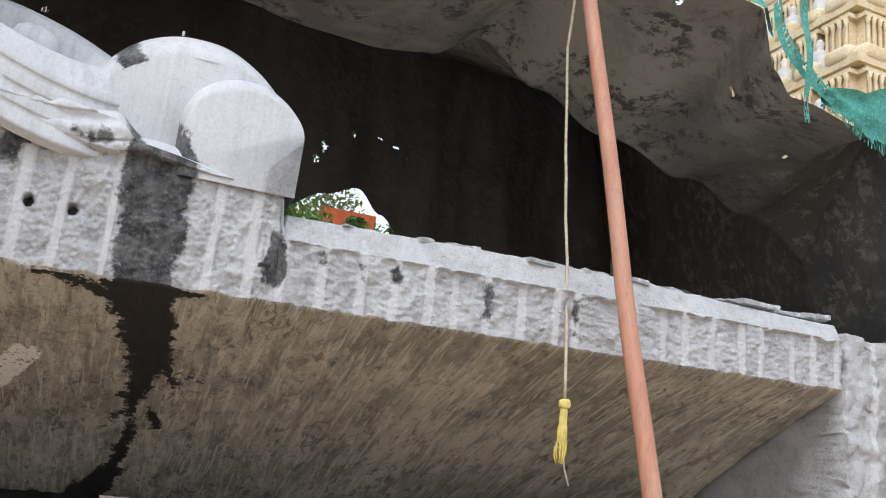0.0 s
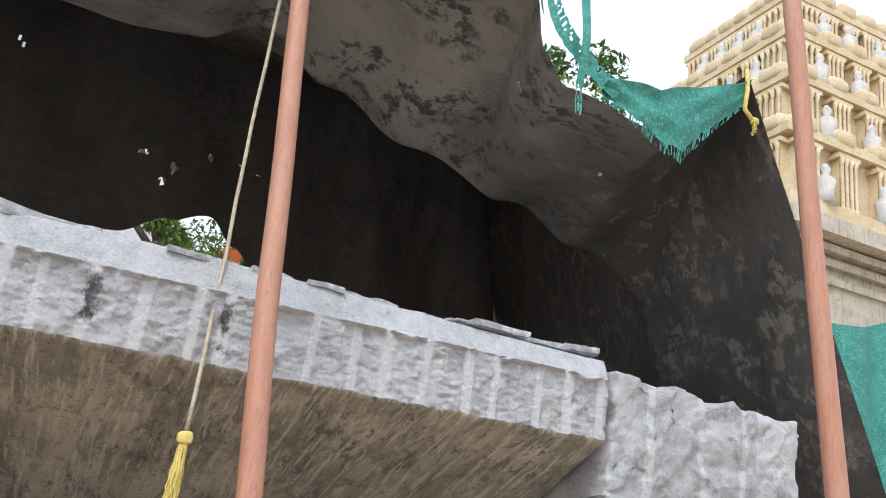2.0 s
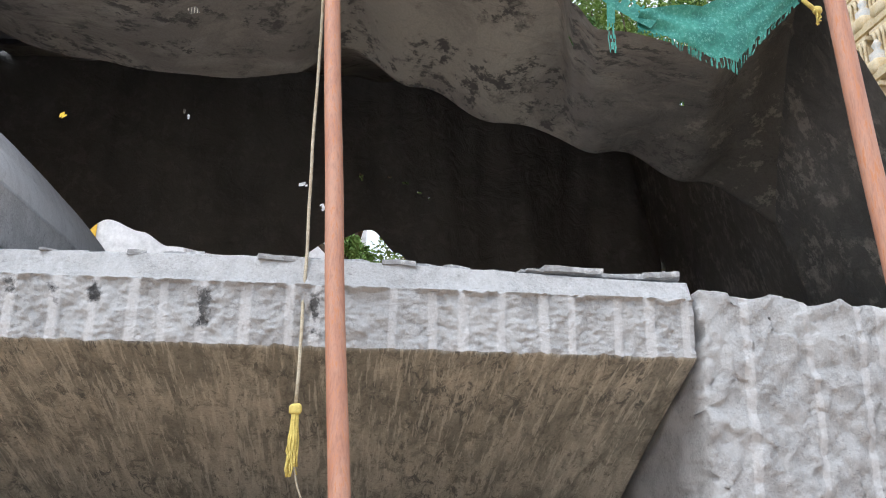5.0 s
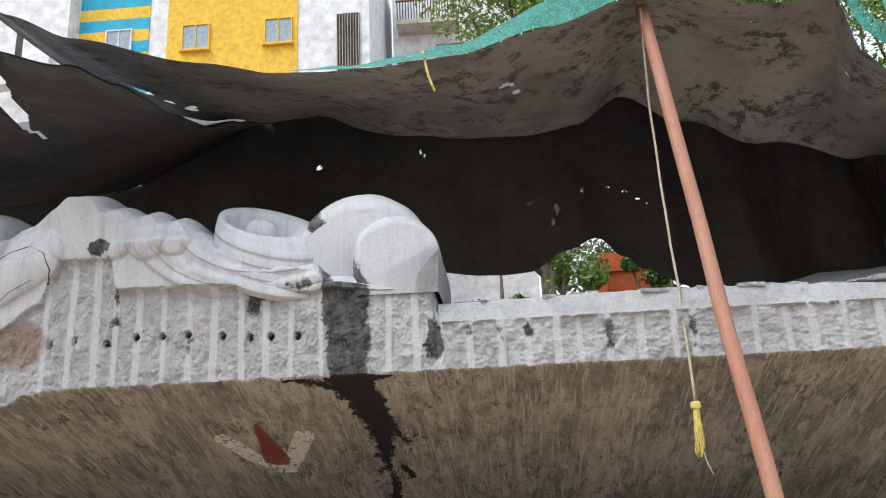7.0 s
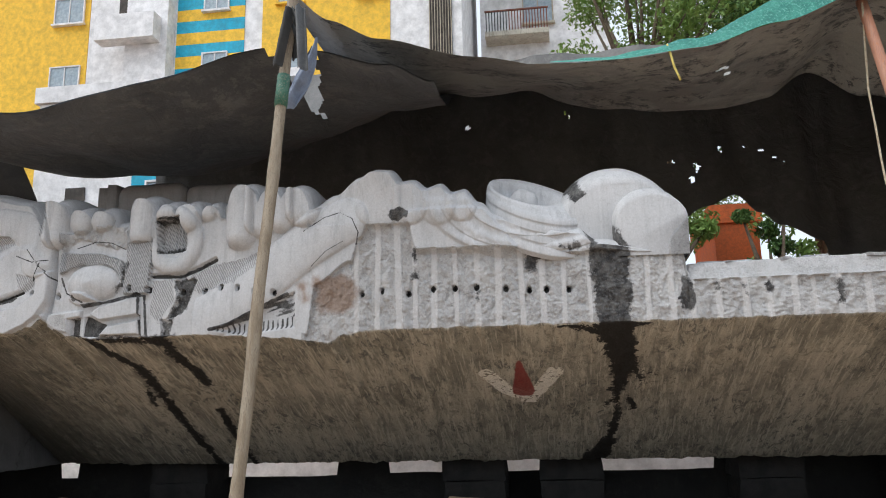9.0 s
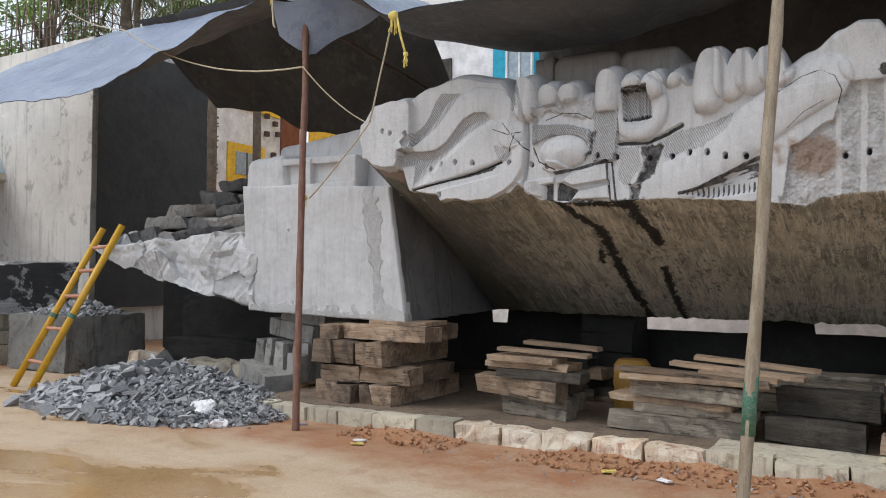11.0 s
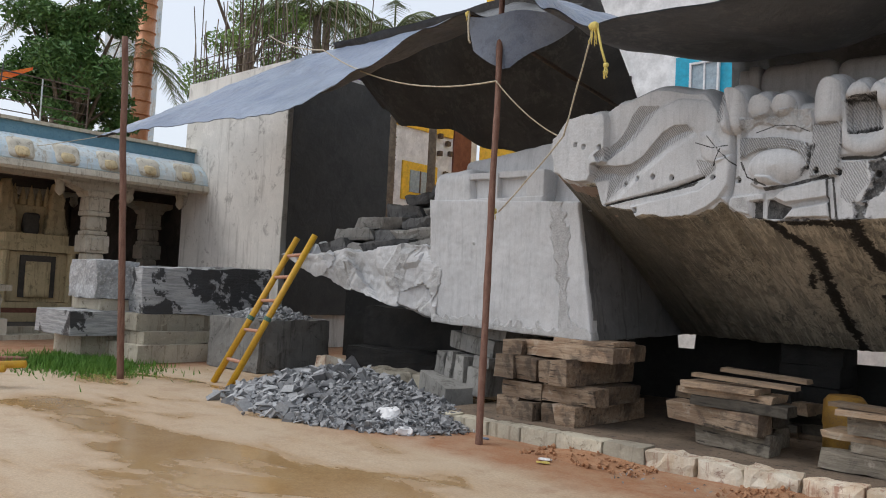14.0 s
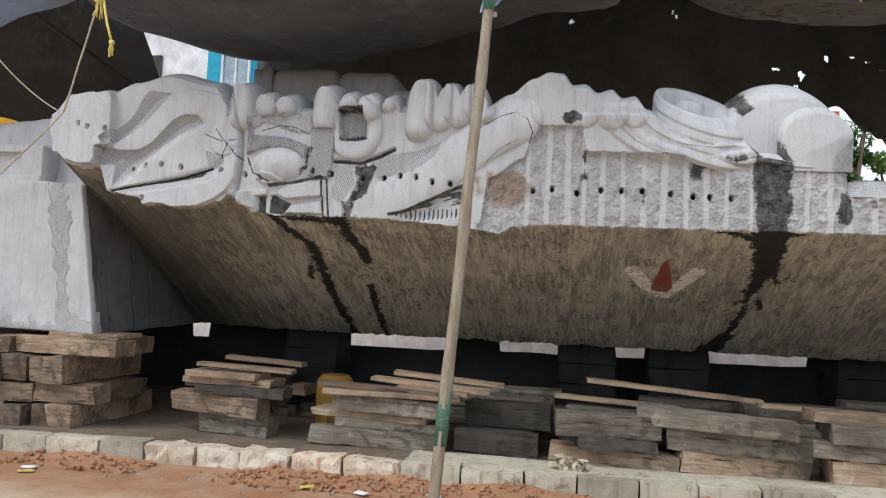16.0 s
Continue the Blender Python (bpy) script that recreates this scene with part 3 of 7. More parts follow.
def foot_line(x):
    """Height of the arris between the carved face and the underside."""
    z = curve([(-7.5, 2.92), (-7.37, 2.89), (-7.21, 2.78), (-7.07, 2.74), (-6.88, 2.75), (-6.76, 2.50), (-6.45, 2.46), (-6.38, 2.38), (-6.28, 2.40), (-6.04, 2.37), (-5.8, 2.38), (-5.61, 2.44), (-5.52, 2.50), (-5.40, 2.40), (-5.25, 2.35), (-4.96, 2.31), (-4.2, 2.32), (-3.79, 2.30), (-3.34, 2.27), (-3.09, 2.24), (-2.96, 2.22), (-2.79, 2.28), (-2.6, 2.31), (0, 2.31), (3.7, 2.31)], x)
    return z + 0.012 * noise.noise((x * 9, 0, 5)) + 0.008 * noise.noise((x * 30, 2, 5))


GROOVES = (-2.7, -2.52, -2.34, -2.2, -2.04, -1.86, -1.68, -1.51, -1.32, -1.15, -0.98, -0.77, -0.6, -0.32, -0.14, 0.02, 0.22, 0.42, 0.6, 0.79, 0.93, 1.12, 1.33, 1.54, 1.67, 2.06, 2.26, 2.42, 2.62, 2.84, 2.99, 3.24, 3.41, 3.61)
HOLES = ((-7.07, 3.15), (-6.97, 3.12), (-6.78, 3.1), (-6.38, 2.76), (-6.21, 2.77), (-6.01, 2.75), (-5.61, 2.73), (-5.38, 2.7), (-6.38, 2.44), (-6.52, 2.72), (-4.7, 2.74), (-4.53, 2.72), (-4.23, 2.69), (-4.02, 2.69), (-3.86, 2.71), (-3.71, 2.7), (-3.56, 2.66), (-3.4, 2.65),
         (-2.65, 2.61), (-2.48, 2.63), (-2.26, 2.6), (-2.05, 2.63), (-1.87, 2.63), (-1.69, 2.63), (-1.45, 2.61), (-1.26, 2.59), (-1.12, 2.59), (-0.94, 2.585))


DISC = ((-7.39, 3.1), (-7.36, 3.28), (-7.29, 3.4), (-7.19, 3.49), (-7.06, 3.6), (-6.82, 3.6), (-6.72, 3.39), (-6.68, 2.95), (-6.86, 2.91), (-6.87, 2.82), (-6.91, 2.75), (-7.07, 2.75), (-7.21, 2.79), (-7.32, 2.89))
FIN_HOLLOW = ((-6.39, 3.5), (-6.16, 3.47), (-6.29, 3.32), (-6.41, 3.18), (-6.53, 3.08), (-6.69, 2.98), (-6.78, 2.94), (-6.83, 3.01), (-6.77, 3.07), (-6.6, 3.18), (-6.51, 3.3), (-6.46, 3.42))
NECK_HOLLOW = ((-5.81, 3.18), (-5.87, 3.25), (-6.0, 3.26), (-6.12, 3.2), (-6.21, 3.1), (-6.32, 2.98), (-6.44, 2.91), (-6.58, 2.9), (-6.85, 2.92), (-6.9, 2.76), (-6.7, 2.77), (-6.73, 2.54), (-6.66, 2.6), (-6.47, 2.75), (-6.31, 2.88), (-6.08, 3.06), (-5.93, 3.13))
NECK = ((-6.78, 2.93), (-6.5, 2.98), (-6.3, 3.12), (-6.12, 3.32), (-5.95, 3.38), (-5.75, 3.34), (-5.62, 3.2), (-5.58, 3.0))
LOWER_JAW = ((-6.46, 2.49), (-6.3, 2.52), (-5.74, 2.62), (-5.58, 2.73), (-5.58, 2.89), (-5.43, 2.94), (-5.42, 2.77), (-5.44, 2.65), (-5.53, 2.52), (-5.64, 2.44), (-5.82, 2.36), (-6.04, 2.33), (-6.28, 2.36), (-6.38, 2.36))
UPPER_JAW = ((-6.62, 2.59), (-6.31, 2.87), (-6.07, 3.04), (-5.81, 3.17), (-5.6, 3.17), (-5.45, 2.97), (-5.57, 2.82), (-5.69, 2.73), (-5.99, 2.65), (-6.49, 2.51), (-6.72, 2.51))
CAP = ((-5.36, 3.08), (-5.0, 3.06), (-4.79, 2.99), (-4.76, 2.88), (-4.78, 2.76), (-4.86, 2.86), (-4.99, 2.94), (-5.17, 2.97), (-5.36, 2.89))
FINGERS = ((-5.43, 3.15, 0.105, 0.12), (-5.2, 3.27, 0.105, 0.09), (-5.0, 3.28, 0.10, 0.09), (-4.61, 3.13, 0.12, 0.12), (-4.38, 3.33, 0.10, 0.08), (-4.19, 3.24, 0.11, 0.09), (-4.02, 3.33, 0.09, 0.07), (-3.87, 3.33, 0.07, 0.05), (-3.71, 3.07, 0.13, 0.14), (-3.52, 3.16, 0.12, 0.10), (-3.35, 3.20, 0.12, 0.10), (-3.15, 3.24, 0.14, 0.10))


def make_monolith():
    xs = np.concatenate([np.arange(-7.40, 0.03, 0.0075), np.arange(0.03, 3.665, 0.013)])
    nf, nu, nt = 176, 70, 34
    top = np.array([top_line(x) for x in xs])
    foot = np.array([foot_line(x) for x in xs])
    # saw-cut zone: where the face is still broken stone between the cuts
    raw_top = np.array([curve([(-3.12, 2.3), (-3.05, 2.72), (-2.75, 2.9), (-2.66, 3.1), (-2.6, 3.2), (-2.24, 3.2), (-2.2, 2.97), (-1.6, 2.96), (-0.8, 2.88), (-0.7, 2.9), (-0.3, 2.86), (-0.18, 2.9), (0.0, 2.92), (0.04, 2.64), (3.66, 2.63)], x) + (0.035 * noise.noise((x * 5, 3, 1)) + 0.025 * noise.noise((x * 17, 3, 1)) - 0.01 if x > 0.04 else 0.006 * noise.noise((x * 20, 3, 1))) for x in xs])
    rows, raw, saw, dark, chalk, red, rust_shade, tool = [], [], [], [], [], [], [], []

    def add(x, y, z, r, s, d, c, e, u, h=9.0):
        rows.append(np.stack([x, y, z], 1))
        for lst, v in ((raw, r), (saw, s), (dark, d), (chalk, c), (red, e), (rust_shade, u), (tool, h)):
            lst.append(np.broadcast_to(v, x.shape))

    far = np.full(xs.shape, 9.0)
    rng = np.random.default_rng(4)
    # underside, from the keel up to the arris
    keel_y = np.array([curve([(-7.5, 3.3), (-6.5, 2.85), (-5.2, 2.55), (3.0, 2.5), (3.7, 2.0)], x) for x in xs])
    keel_z = np.array([1.12 + 0.03 * noise.noise((x * 4, 1, 1)) + 0.02 * noise.noise((x * 13, 1, 1)) for x in xs])
    main = [(-0.62, -0.05), (-0.56, 0.28), (-0.48, 0.67), (-0.52, 1.16), (-0.51, 1.59), (-0.57, 2.18), (-0.75, 2.6)]
    second = [(-5.15, -0.05), (-4.87, 0.55), (-4.93, 1.23), (-4.95, 1.87), (-4.9, 2.6)]
    third = [(-4.46, -0.05), (-4.4, 0.53), (-4.38, 0.86)]
    fourth = [(-4.46, 1.4), (-4.5, 1.9), (-4.52, 2.6)]
    branch = [(-0.5, 0.78), (-0.3, 0.85), (-0.05, 1.0)]
    strands = (([(-1.02, 0.03), (-0.8, 0.10), (-0.6, 0.22)], 0.045), ([(-0.5, 0.1), (-0.36, 0.02)], 0.05), ([(-0.45, 0.72), (-0.36, 0.86), (-0.33, 0.98)], 0.022), ([(-0.5, 1.1), (-0.41, 1.32), (-0.34, 1.52)], 0.016), ([(-0.52, 1.0), (-0.60, 1.16)], 0.012), ([(-0.55, 1.3), (-0.62, 1.5)], 0.02), ([(-5.0, 0.9), (-5.1, 1.3)], 0.02), ([(-4.9, 0.02), (-4.5, 0.06)], 0.05))
    for j in range(nu):
        t = j / nu
        y = keel_y * (1 - t)
        z = keel_z + (foot - keel_z) * t
        bulge = 0.10 * math.sin(math.pi * t)
        z = z + bulge * 0.6
        y = y - bulge * 0.2
        y = y + np.array([0.012 * noise.noise((x * 3, y0 * 3, 2)) + 0.01 * noise.noise((x * 11, y0 * 5, 2)) for x, y0 in zip(xs, y)])
        width = np.interp(y, [0, 0.3, 0.8, 1.2, 2.0, 2.6], [0.16, 0.14, 0.1, 0.035, 0.04, 0.16])
        d = seg_dist(xs, y, main) - width
        d = np.minimum(d, seg_dist(xs, y, second) - 0.055)
        d = np.minimum(d, seg_dist(xs, y, third) - 0.06)
        d = np.minimum(d, seg_dist(xs, y, fourth) - 0.04)
        d = np.minimum(d, seg_dist(xs, y, branch) - 0.004)
        for path, r in strands:
            d = np.minimum(d, seg_dist(xs, y, path) - r)
        # painted shade on the underside, growing towards the head end
        shade_mask = (xs + 5.7) * 0.9 + 0.25 * y
        c = np.minimum(seg_dist(xs, y, [(-1.70, 0.82), (-1.54, 1.12), (-1.32, 1.30)]), seg_dist(xs, y, [(-1.36, 1.30), (-1.24, 1.15), (-1.08, 0.8)])) - 0.075
        e = seg_dist(xs, y, [(-1.40, 0.62), (-1.385, 0.95), (-1.38, 1.16)]) - np.interp(y, [0.6, 1.1], [0.015, 0.10])
        add(xs, y, z, far, far, d, c, e, shade_mask)
    # face
    for j in range(nf):
        t = j / (nf - 1)
        lim = np.where(xs > 0.01, 2.62, top - 0.12)
        z = foot + (lim - foot) * t
        rawd = np.maximum(z - raw_top, -3.15 - xs)
        s = np.full(xs.shape, 9.0)
        for k, gx in enumerate(GROOVES):
            half = 0.020 + 0.008 * ((k * 7) % 5) / 4
            lean = 0.02 * math.sin(k * 2.1)
            s = np.minimum(s, np.abs(xs - gx - lean * (z - 2.6)) - half)
        s = np.maximum(s, rawd)
        s = np.where((np.abs(xs + 0.62) < 0.14), 9.0, s)
        inraw = np.clip(-rawd / 0.02, 0, 1)
        y = -0.02 + inraw * 0.035
        n1 = np.array([noise.noise((x * 8, zz * 6, 9)) + 0.7 * noise.noise((x * 22, zz * 16, 9)) + 0.5 * noise.noise((x * 50, zz * 40, 9)) for x, zz in zip(xs, z)])
        y = y + inraw * n1 * 0.022 + (1 - inraw) * n1 * 0.003
        y = np.where(s < 0, 0.012 + 0.004 * n1, y)
        d = np.full(xs.shape, 9.0)
        u = np.full(xs.shape, 9.0)
        # fissure through the face
        fx = np.interp(z, [2.3, 2.83, 2.98, 3.11, 3.24, 3.4], [-0.59, -0.60, -0.62, -0.66, -0.73, -0.86])
        d = np.minimum(d, np.abs(xs - fx) + 0.03 * n1 - np.interp(z, [2.3, 2.82, 2.9, 3.0, 3.2, 3.4], [0.13, 0.16, 0.17, 0.11, 0.07, 0.04]))
        d = np.minimum(d, np.hypot((xs + 0.02 - 0.03 * n1) * 2.0, (z - 2.5) * 0.75) - 0.11 + 0.03 * n1)
        d = np.minimum(d, np.maximum(np.abs(xs + 1.235) - 0.055, np.abs(z - 2.83) - 0.08) + 0.02 * n1)
        u = np.minimum(u, np.hypot(xs + 2.87, (z - 2.62) * 1.1) - 0.18)
        for gx, gz, ln in ((0.42, 2.52, 0.04), (0.6, 2.55, 0.05), (1.12, 2.50, 0.09), (1.67, 2.48, 0.10), (0.22, 2.56, 0.03), (-2.20, 2.85, 0.12), (-1.68, 2.55, 0.05)):
            d = np.minimum(d, np.maximum(np.abs(xs - gx) - 0.016, np.abs(z - gz) - ln) + 0.01 * n1)
        # figure carving, left of the saw cuts
        carve = np.zeros(xs.shape)
        tooled = np.full(xs.shape, 9.0)
        left = xs < -0.02
        hatch = np.array([noise.noise((x * 30, zz * 8, 3)) for x, zz in zip(xs, z)])
        rag = 0.010 * hatch

        def plate(q, h, ramp=0.014):
            return -h * np.clip(-q / ramp, 0, 1)

        def finger(cx, z0, z1, r, h):
            q = seg_dist(xs, z, [(cx, z0), (cx, z1)]) / r
            return -h * np.sqrt(np.clip(1 - q * q, 0, 1))

        # scroll creature: disc, fin, two chiselled hollows, jaws and the slit between them
        disc = poly_dist(xs, z, DISC)
        upper, lower = poly_dist(xs, z, FIN_HOLLOW), poly_dist(xs, z, NECK_HOLLOW)
        jaw, snout = poly_dist(xs, z, LOWER_JAW), poly_dist(xs, z, UPPER_JAW)
        head = np.maximum(xs + 5.43, -7.5 - xs)
        carve = carve + plate(head, 0.03, 0.03) + plate(np.maximum(disc, xs + 6.72), 0.10)
        carve = carve + np.clip(-upper / 0.10, 0, 1) * 0.055 + np.clip(-lower / 0.08, 0, 1) * 0.055
        carve = carve - 0.035 * np.clip(1 - (seg_dist(xs, z, NECK) / 0.14) ** 2, 0, 1) ** 0.5 * (upper > 0) * (lower > 0)
        carve = carve + plate(snout, 0.025, 0.05) + plate(jaw, 0.05, 0.02)
        tooled = np.minimum(tooled, np.minimum(upper, lower) + rag)
        tooled = np.minimum(tooled, poly_dist(xs, z, ((-5.76, 2.90), (-5.62, 2.88), (-5.60, 2.79), (-5.69, 2.73), (-5.74, 2.8))) + rag)
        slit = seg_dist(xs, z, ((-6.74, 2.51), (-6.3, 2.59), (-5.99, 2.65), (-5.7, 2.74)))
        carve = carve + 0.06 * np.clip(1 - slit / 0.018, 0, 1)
        # slit blackened, its shade put into the colour
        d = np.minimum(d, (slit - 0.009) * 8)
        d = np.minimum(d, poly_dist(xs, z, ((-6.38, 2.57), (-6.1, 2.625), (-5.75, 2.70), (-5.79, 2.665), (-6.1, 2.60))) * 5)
        # thin cracks round the cheek
        for path in (((-5.78, 3.07), (-5.6, 3.0), (-5.47, 3.02)), ((-5.66, 3.12), (-5.55, 2.98), (-5.42, 2.84)), ((-5.53, 2.99), (-5.6, 2.84))):
            d = np.minimum(d, (seg_dist(xs, z, path) - 0.005) * 12)
        cheek = np.abs(xs + 5.42 + 0.25 * (z - 2.9) ** 2) - 0.02
        carve = carve + 0.05 * np.clip(-cheek / 0.015, 0, 1)
        # toes and fingers along the top
        for cx, z0, r, h in FINGERS:
            carve = carve + finger(cx, z0 + r * 0.7, z0 + 0.9, r, h)
        tooled = np.minimum(tooled, np.maximum(np.abs(xs + 5.53 + rag) - 0.04, np.abs(z - 3.36) - 0.12))
        tooled = np.minimum(tooled, np.maximum(np.abs(xs + 4.83 + rag) - 0.06, np.abs(z - 3.40) - 0.06))
        # rough ledge under the small fingers, ball with its banded cap
        rough = poly_dist(xs, z, ((-5.36, 3.25), (-5.1, 3.27), (-4.76, 3.36), (-4.74, 3.1), (-4.85, 3.1), (-5.2, 3.2), (-5.36, 3.1))) + 2 * rag
        rawd = np.where(rough < 0, np.minimum(rough, -0.005), rawd)
        carve = carve - np.where(rough < 0, 0.02 + 0.03 * n1, 0)
        ball = np.hypot((xs + 5.04) / 0.25, (z - 2.80) / 0.165) - 1
        carve = carve - 0.12 * np.clip(-ball, 0, 1) ** 0.45
        band = poly_dist(xs, z, CAP)
        band = np.where(ball < 0, 9.0, band)
        carve = carve - np.where(band < 0, 0.04 + 0.008 * np.sin((np.hypot(xs + 5.05, (z - 2.72) * 1.2)) * 260), 0)
        tooled = np.minimum(tooled, band + rag)
        d = np.minimum(d, seg_dist(xs, z, ((-5.36, 2.86), (-5.3, 2.72), (-5.12, 2.63))) * 8 - 0.06)
        d = np.minimum(d, seg_dist(xs, z, ((-4.87, 2.72), (-4.78, 2.78), (-4.74, 2.95))) - 0.014 + rag)
        d = np.minimum(d, seg_dist(xs, z, ((-5.23, 3.12), (-5.06, 3.17), (-4.89, 3.15), (-4.77, 3.09))) * 12 - 0.05)
        fish = poly_dist(xs, z, ((-5.27, 2.66), (-5.21, 2.73), (-5.09, 2.71), (-4.95, 2.63), (-5.09, 2.59), (-5.2, 2.61)))
        carve = carve + plate(fish, 0.05)
        d = np.minimum(d, (np.hypot((xs + 5.20) / 0.8, z - 2.67) - 0.028) * 6)
        # ribbed column, square socket with its ring
        ribs = poly_dist(xs, z, ((-4.73, 3.14), (-4.5, 3.14), (-4.53, 2.69), (-4.76, 2.69)))
        carve = np.where(ribs < 0, -0.045 + 0.006 * np.sin((xs + 0.07 * z) * 330), carve)
        ring = np.abs(np.hypot((xs + 4.32) / 0.92, (z - 3.15) / 1.05) - 0.215) - 0.065
        carve = carve - 0.05 * np.clip(1 - (np.clip(ring + 0.065, 0, 9) / 0.075) ** 2, 0, 1) ** 0.5 * (xs > -4.5)
        sq = poly_dist(xs, z, ((-4.48, 3.33), (-4.23, 3.34), (-4.2, 3.05), (-4.45, 3.03)))
        carve = np.where(sq < 0, 0.07 + 0.010 * np.sin(xs * 200), carve)
        # upper and lower edges of the socket blackened as painted shade
        d = np.minimum(d, np.where(sq < 0.012, np.abs(np.abs(z - 3.19) - 0.135) - 0.018 + 1.5 * rag, 9.0))
        tooled = np.minimum(tooled, np.minimum(sq, ribs))
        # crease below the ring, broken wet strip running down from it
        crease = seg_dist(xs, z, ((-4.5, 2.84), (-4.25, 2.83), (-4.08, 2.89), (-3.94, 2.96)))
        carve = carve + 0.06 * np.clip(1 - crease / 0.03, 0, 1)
        # crease blackened along its depth, as painted shade
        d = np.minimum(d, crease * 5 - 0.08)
        wet = np.minimum(poly_dist(xs, z, ((-4.25, 2.82), (-4.1, 2.79), (-4.15, 2.62), (-4.23, 2.5), (-4.36, 2.46), (-4.27, 2.64), (-4.3, 2.79))), poly_dist(xs, z, ((-4.41, 2.46), (-4.31, 2.44), (-4.33, 2.32), (-4.41, 2.32)))) + 2 * rag
        d = np.minimum(d, wet)
        carve = carve + np.where(wet < 0, 0.03 + 0.015 * n1, 0)
        slope = poly_dist(xs, z, ((-4.5, 2.8), (-4.32, 2.8), (-4.3, 2.62), (-4.42, 2.45), (-4.5, 2.5)))
        tooled = np.minimum(tooled, np.minimum(slope, poly_dist(xs, z, ((-4.15, 2.83), (-3.93, 2.92), (-3.72, 2.94), (-3.5, 3.03), (-3.55, 2.9), (-3.75, 2.76), (-3.9, 2.72), (-4.1, 2.68)))) + 2 * rag)
        # blocks along the foot with blackened gaps
        for pts, h in ((((-5.54, 2.54), (-5.13, 2.57), (-5.13, 2.5), (-5.26, 2.49), (-5.25, 2.36), (-5.4, 2.4)), 0.03), (((-5.06, 2.52), (-4.97, 2.59), (-4.61, 2.67), (-4.58, 2.5), (-4.95, 2.46)), 0.06), (((-4.97, 2.33), (-4.89, 2.42), (-4.59, 2.47), (-4.58, 2.33)), 0.05)):
            carve = carve + plate(poly_dist(xs, z, pts), h)
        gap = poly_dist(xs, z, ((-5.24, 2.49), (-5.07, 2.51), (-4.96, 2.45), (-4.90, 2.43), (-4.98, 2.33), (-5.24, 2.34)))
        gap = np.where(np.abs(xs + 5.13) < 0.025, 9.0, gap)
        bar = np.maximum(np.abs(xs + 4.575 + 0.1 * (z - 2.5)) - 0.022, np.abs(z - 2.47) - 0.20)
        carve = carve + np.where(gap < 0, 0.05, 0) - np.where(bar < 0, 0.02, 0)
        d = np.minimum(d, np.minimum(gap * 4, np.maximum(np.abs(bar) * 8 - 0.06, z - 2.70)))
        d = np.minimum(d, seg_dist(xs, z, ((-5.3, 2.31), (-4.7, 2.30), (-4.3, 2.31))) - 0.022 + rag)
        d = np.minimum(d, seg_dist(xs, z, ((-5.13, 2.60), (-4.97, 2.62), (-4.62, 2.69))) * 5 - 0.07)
        rawd = np.where(poly_dist(xs, z, ((-5.42, 2.53), (-5.28, 2.54), (-5.26, 2.37), (-5.42, 2.41))) < 0, -0.01, rawd)
        # the arm with its sleeve lines, and the dark wedge under it
        arm = seg_dist(xs, z, ((-4.12, 2.38), (-3.9, 2.51), (-3.56, 2.72), (-3.16, 3.03), (-2.78, 3.25)))
        carve = carve - 0.06 * np.clip(1 - (arm / 0.20) ** 2, 0, 1) ** 0.5 * (xs > -4.1)
        d = np.minimum(d, seg_dist(xs, z, ((-3.14, 3.16), (-2.97, 3.27), (-2.83, 3.31), (-2.72, 3.25), (-2.67, 3.13), (-2.7, 3.03))) * 12 - 0.05)
        d = np.minimum(d, seg_dist(xs, z, ((-3.1, 2.84), (-2.95, 2.98), (-2.8, 3.06))) * 12 - 0.04)
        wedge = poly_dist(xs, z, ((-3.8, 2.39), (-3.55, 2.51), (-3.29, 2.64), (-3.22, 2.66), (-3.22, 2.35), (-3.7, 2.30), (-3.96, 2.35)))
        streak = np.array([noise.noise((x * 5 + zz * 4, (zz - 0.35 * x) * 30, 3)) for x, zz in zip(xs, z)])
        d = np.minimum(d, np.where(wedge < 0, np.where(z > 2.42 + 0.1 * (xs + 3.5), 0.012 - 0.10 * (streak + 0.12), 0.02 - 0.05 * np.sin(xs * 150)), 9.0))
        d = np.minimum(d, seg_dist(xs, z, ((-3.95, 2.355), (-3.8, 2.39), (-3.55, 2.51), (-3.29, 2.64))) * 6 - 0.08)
        carve = carve + np.clip(-wedge / 0.03, 0, 1) * 0.05
        # rust-brown scars where the arm ends
        for gx, g0, g1 in ((-3.13, 2.58, 2.70), (-3.0, 2.5, 2.74), (-2.88, 2.52, 2.74), (-2.80, 2.55, 2.66)):
            u = np.minimum(u, seg_dist(xs, z, ((gx, g0), (gx - 0.03, g1))) - 0.03)
        # knuckles, the lying cloth plate and the folds round the cuff
        lump = np.array([noise.noise((x * 2.2, zz * 2.2, 6)) for x, zz in zip(xs, z)])
        carve = carve + np.where((xs > -3.1) & (xs < -2.2) & (z > 3.2), lump * 0.05, 0)
        for cx, z0, r, h in ((-2.50, 3.36, 0.20, 0.06), (-2.22, 3.32, 0.15, 0.05), (-1.98, 3.30, 0.15, 0.05), (-1.79, 3.30, 0.13, 0.05)):
            carve = carve + finger(cx, z0, z0 + 0.5, r, h)
        sleeve = poly_dist(xs, z, ((-2.30, 3.26), (-2.22, 3.31), (-1.6, 3.30), (-1.3, 2.9), (-2.2, 2.93)))
        carve = carve + plate(sleeve, 0.035, 0.03)
        blot = np.hypot((xs + 2.33) / 1.5, z - 3.27) - 0.055 + 2 * rag
        d = np.minimum(d, blot * 3)
        fold = np.hypot((xs + 1.12) / 0.70, (z - 3.38) / 0.40)
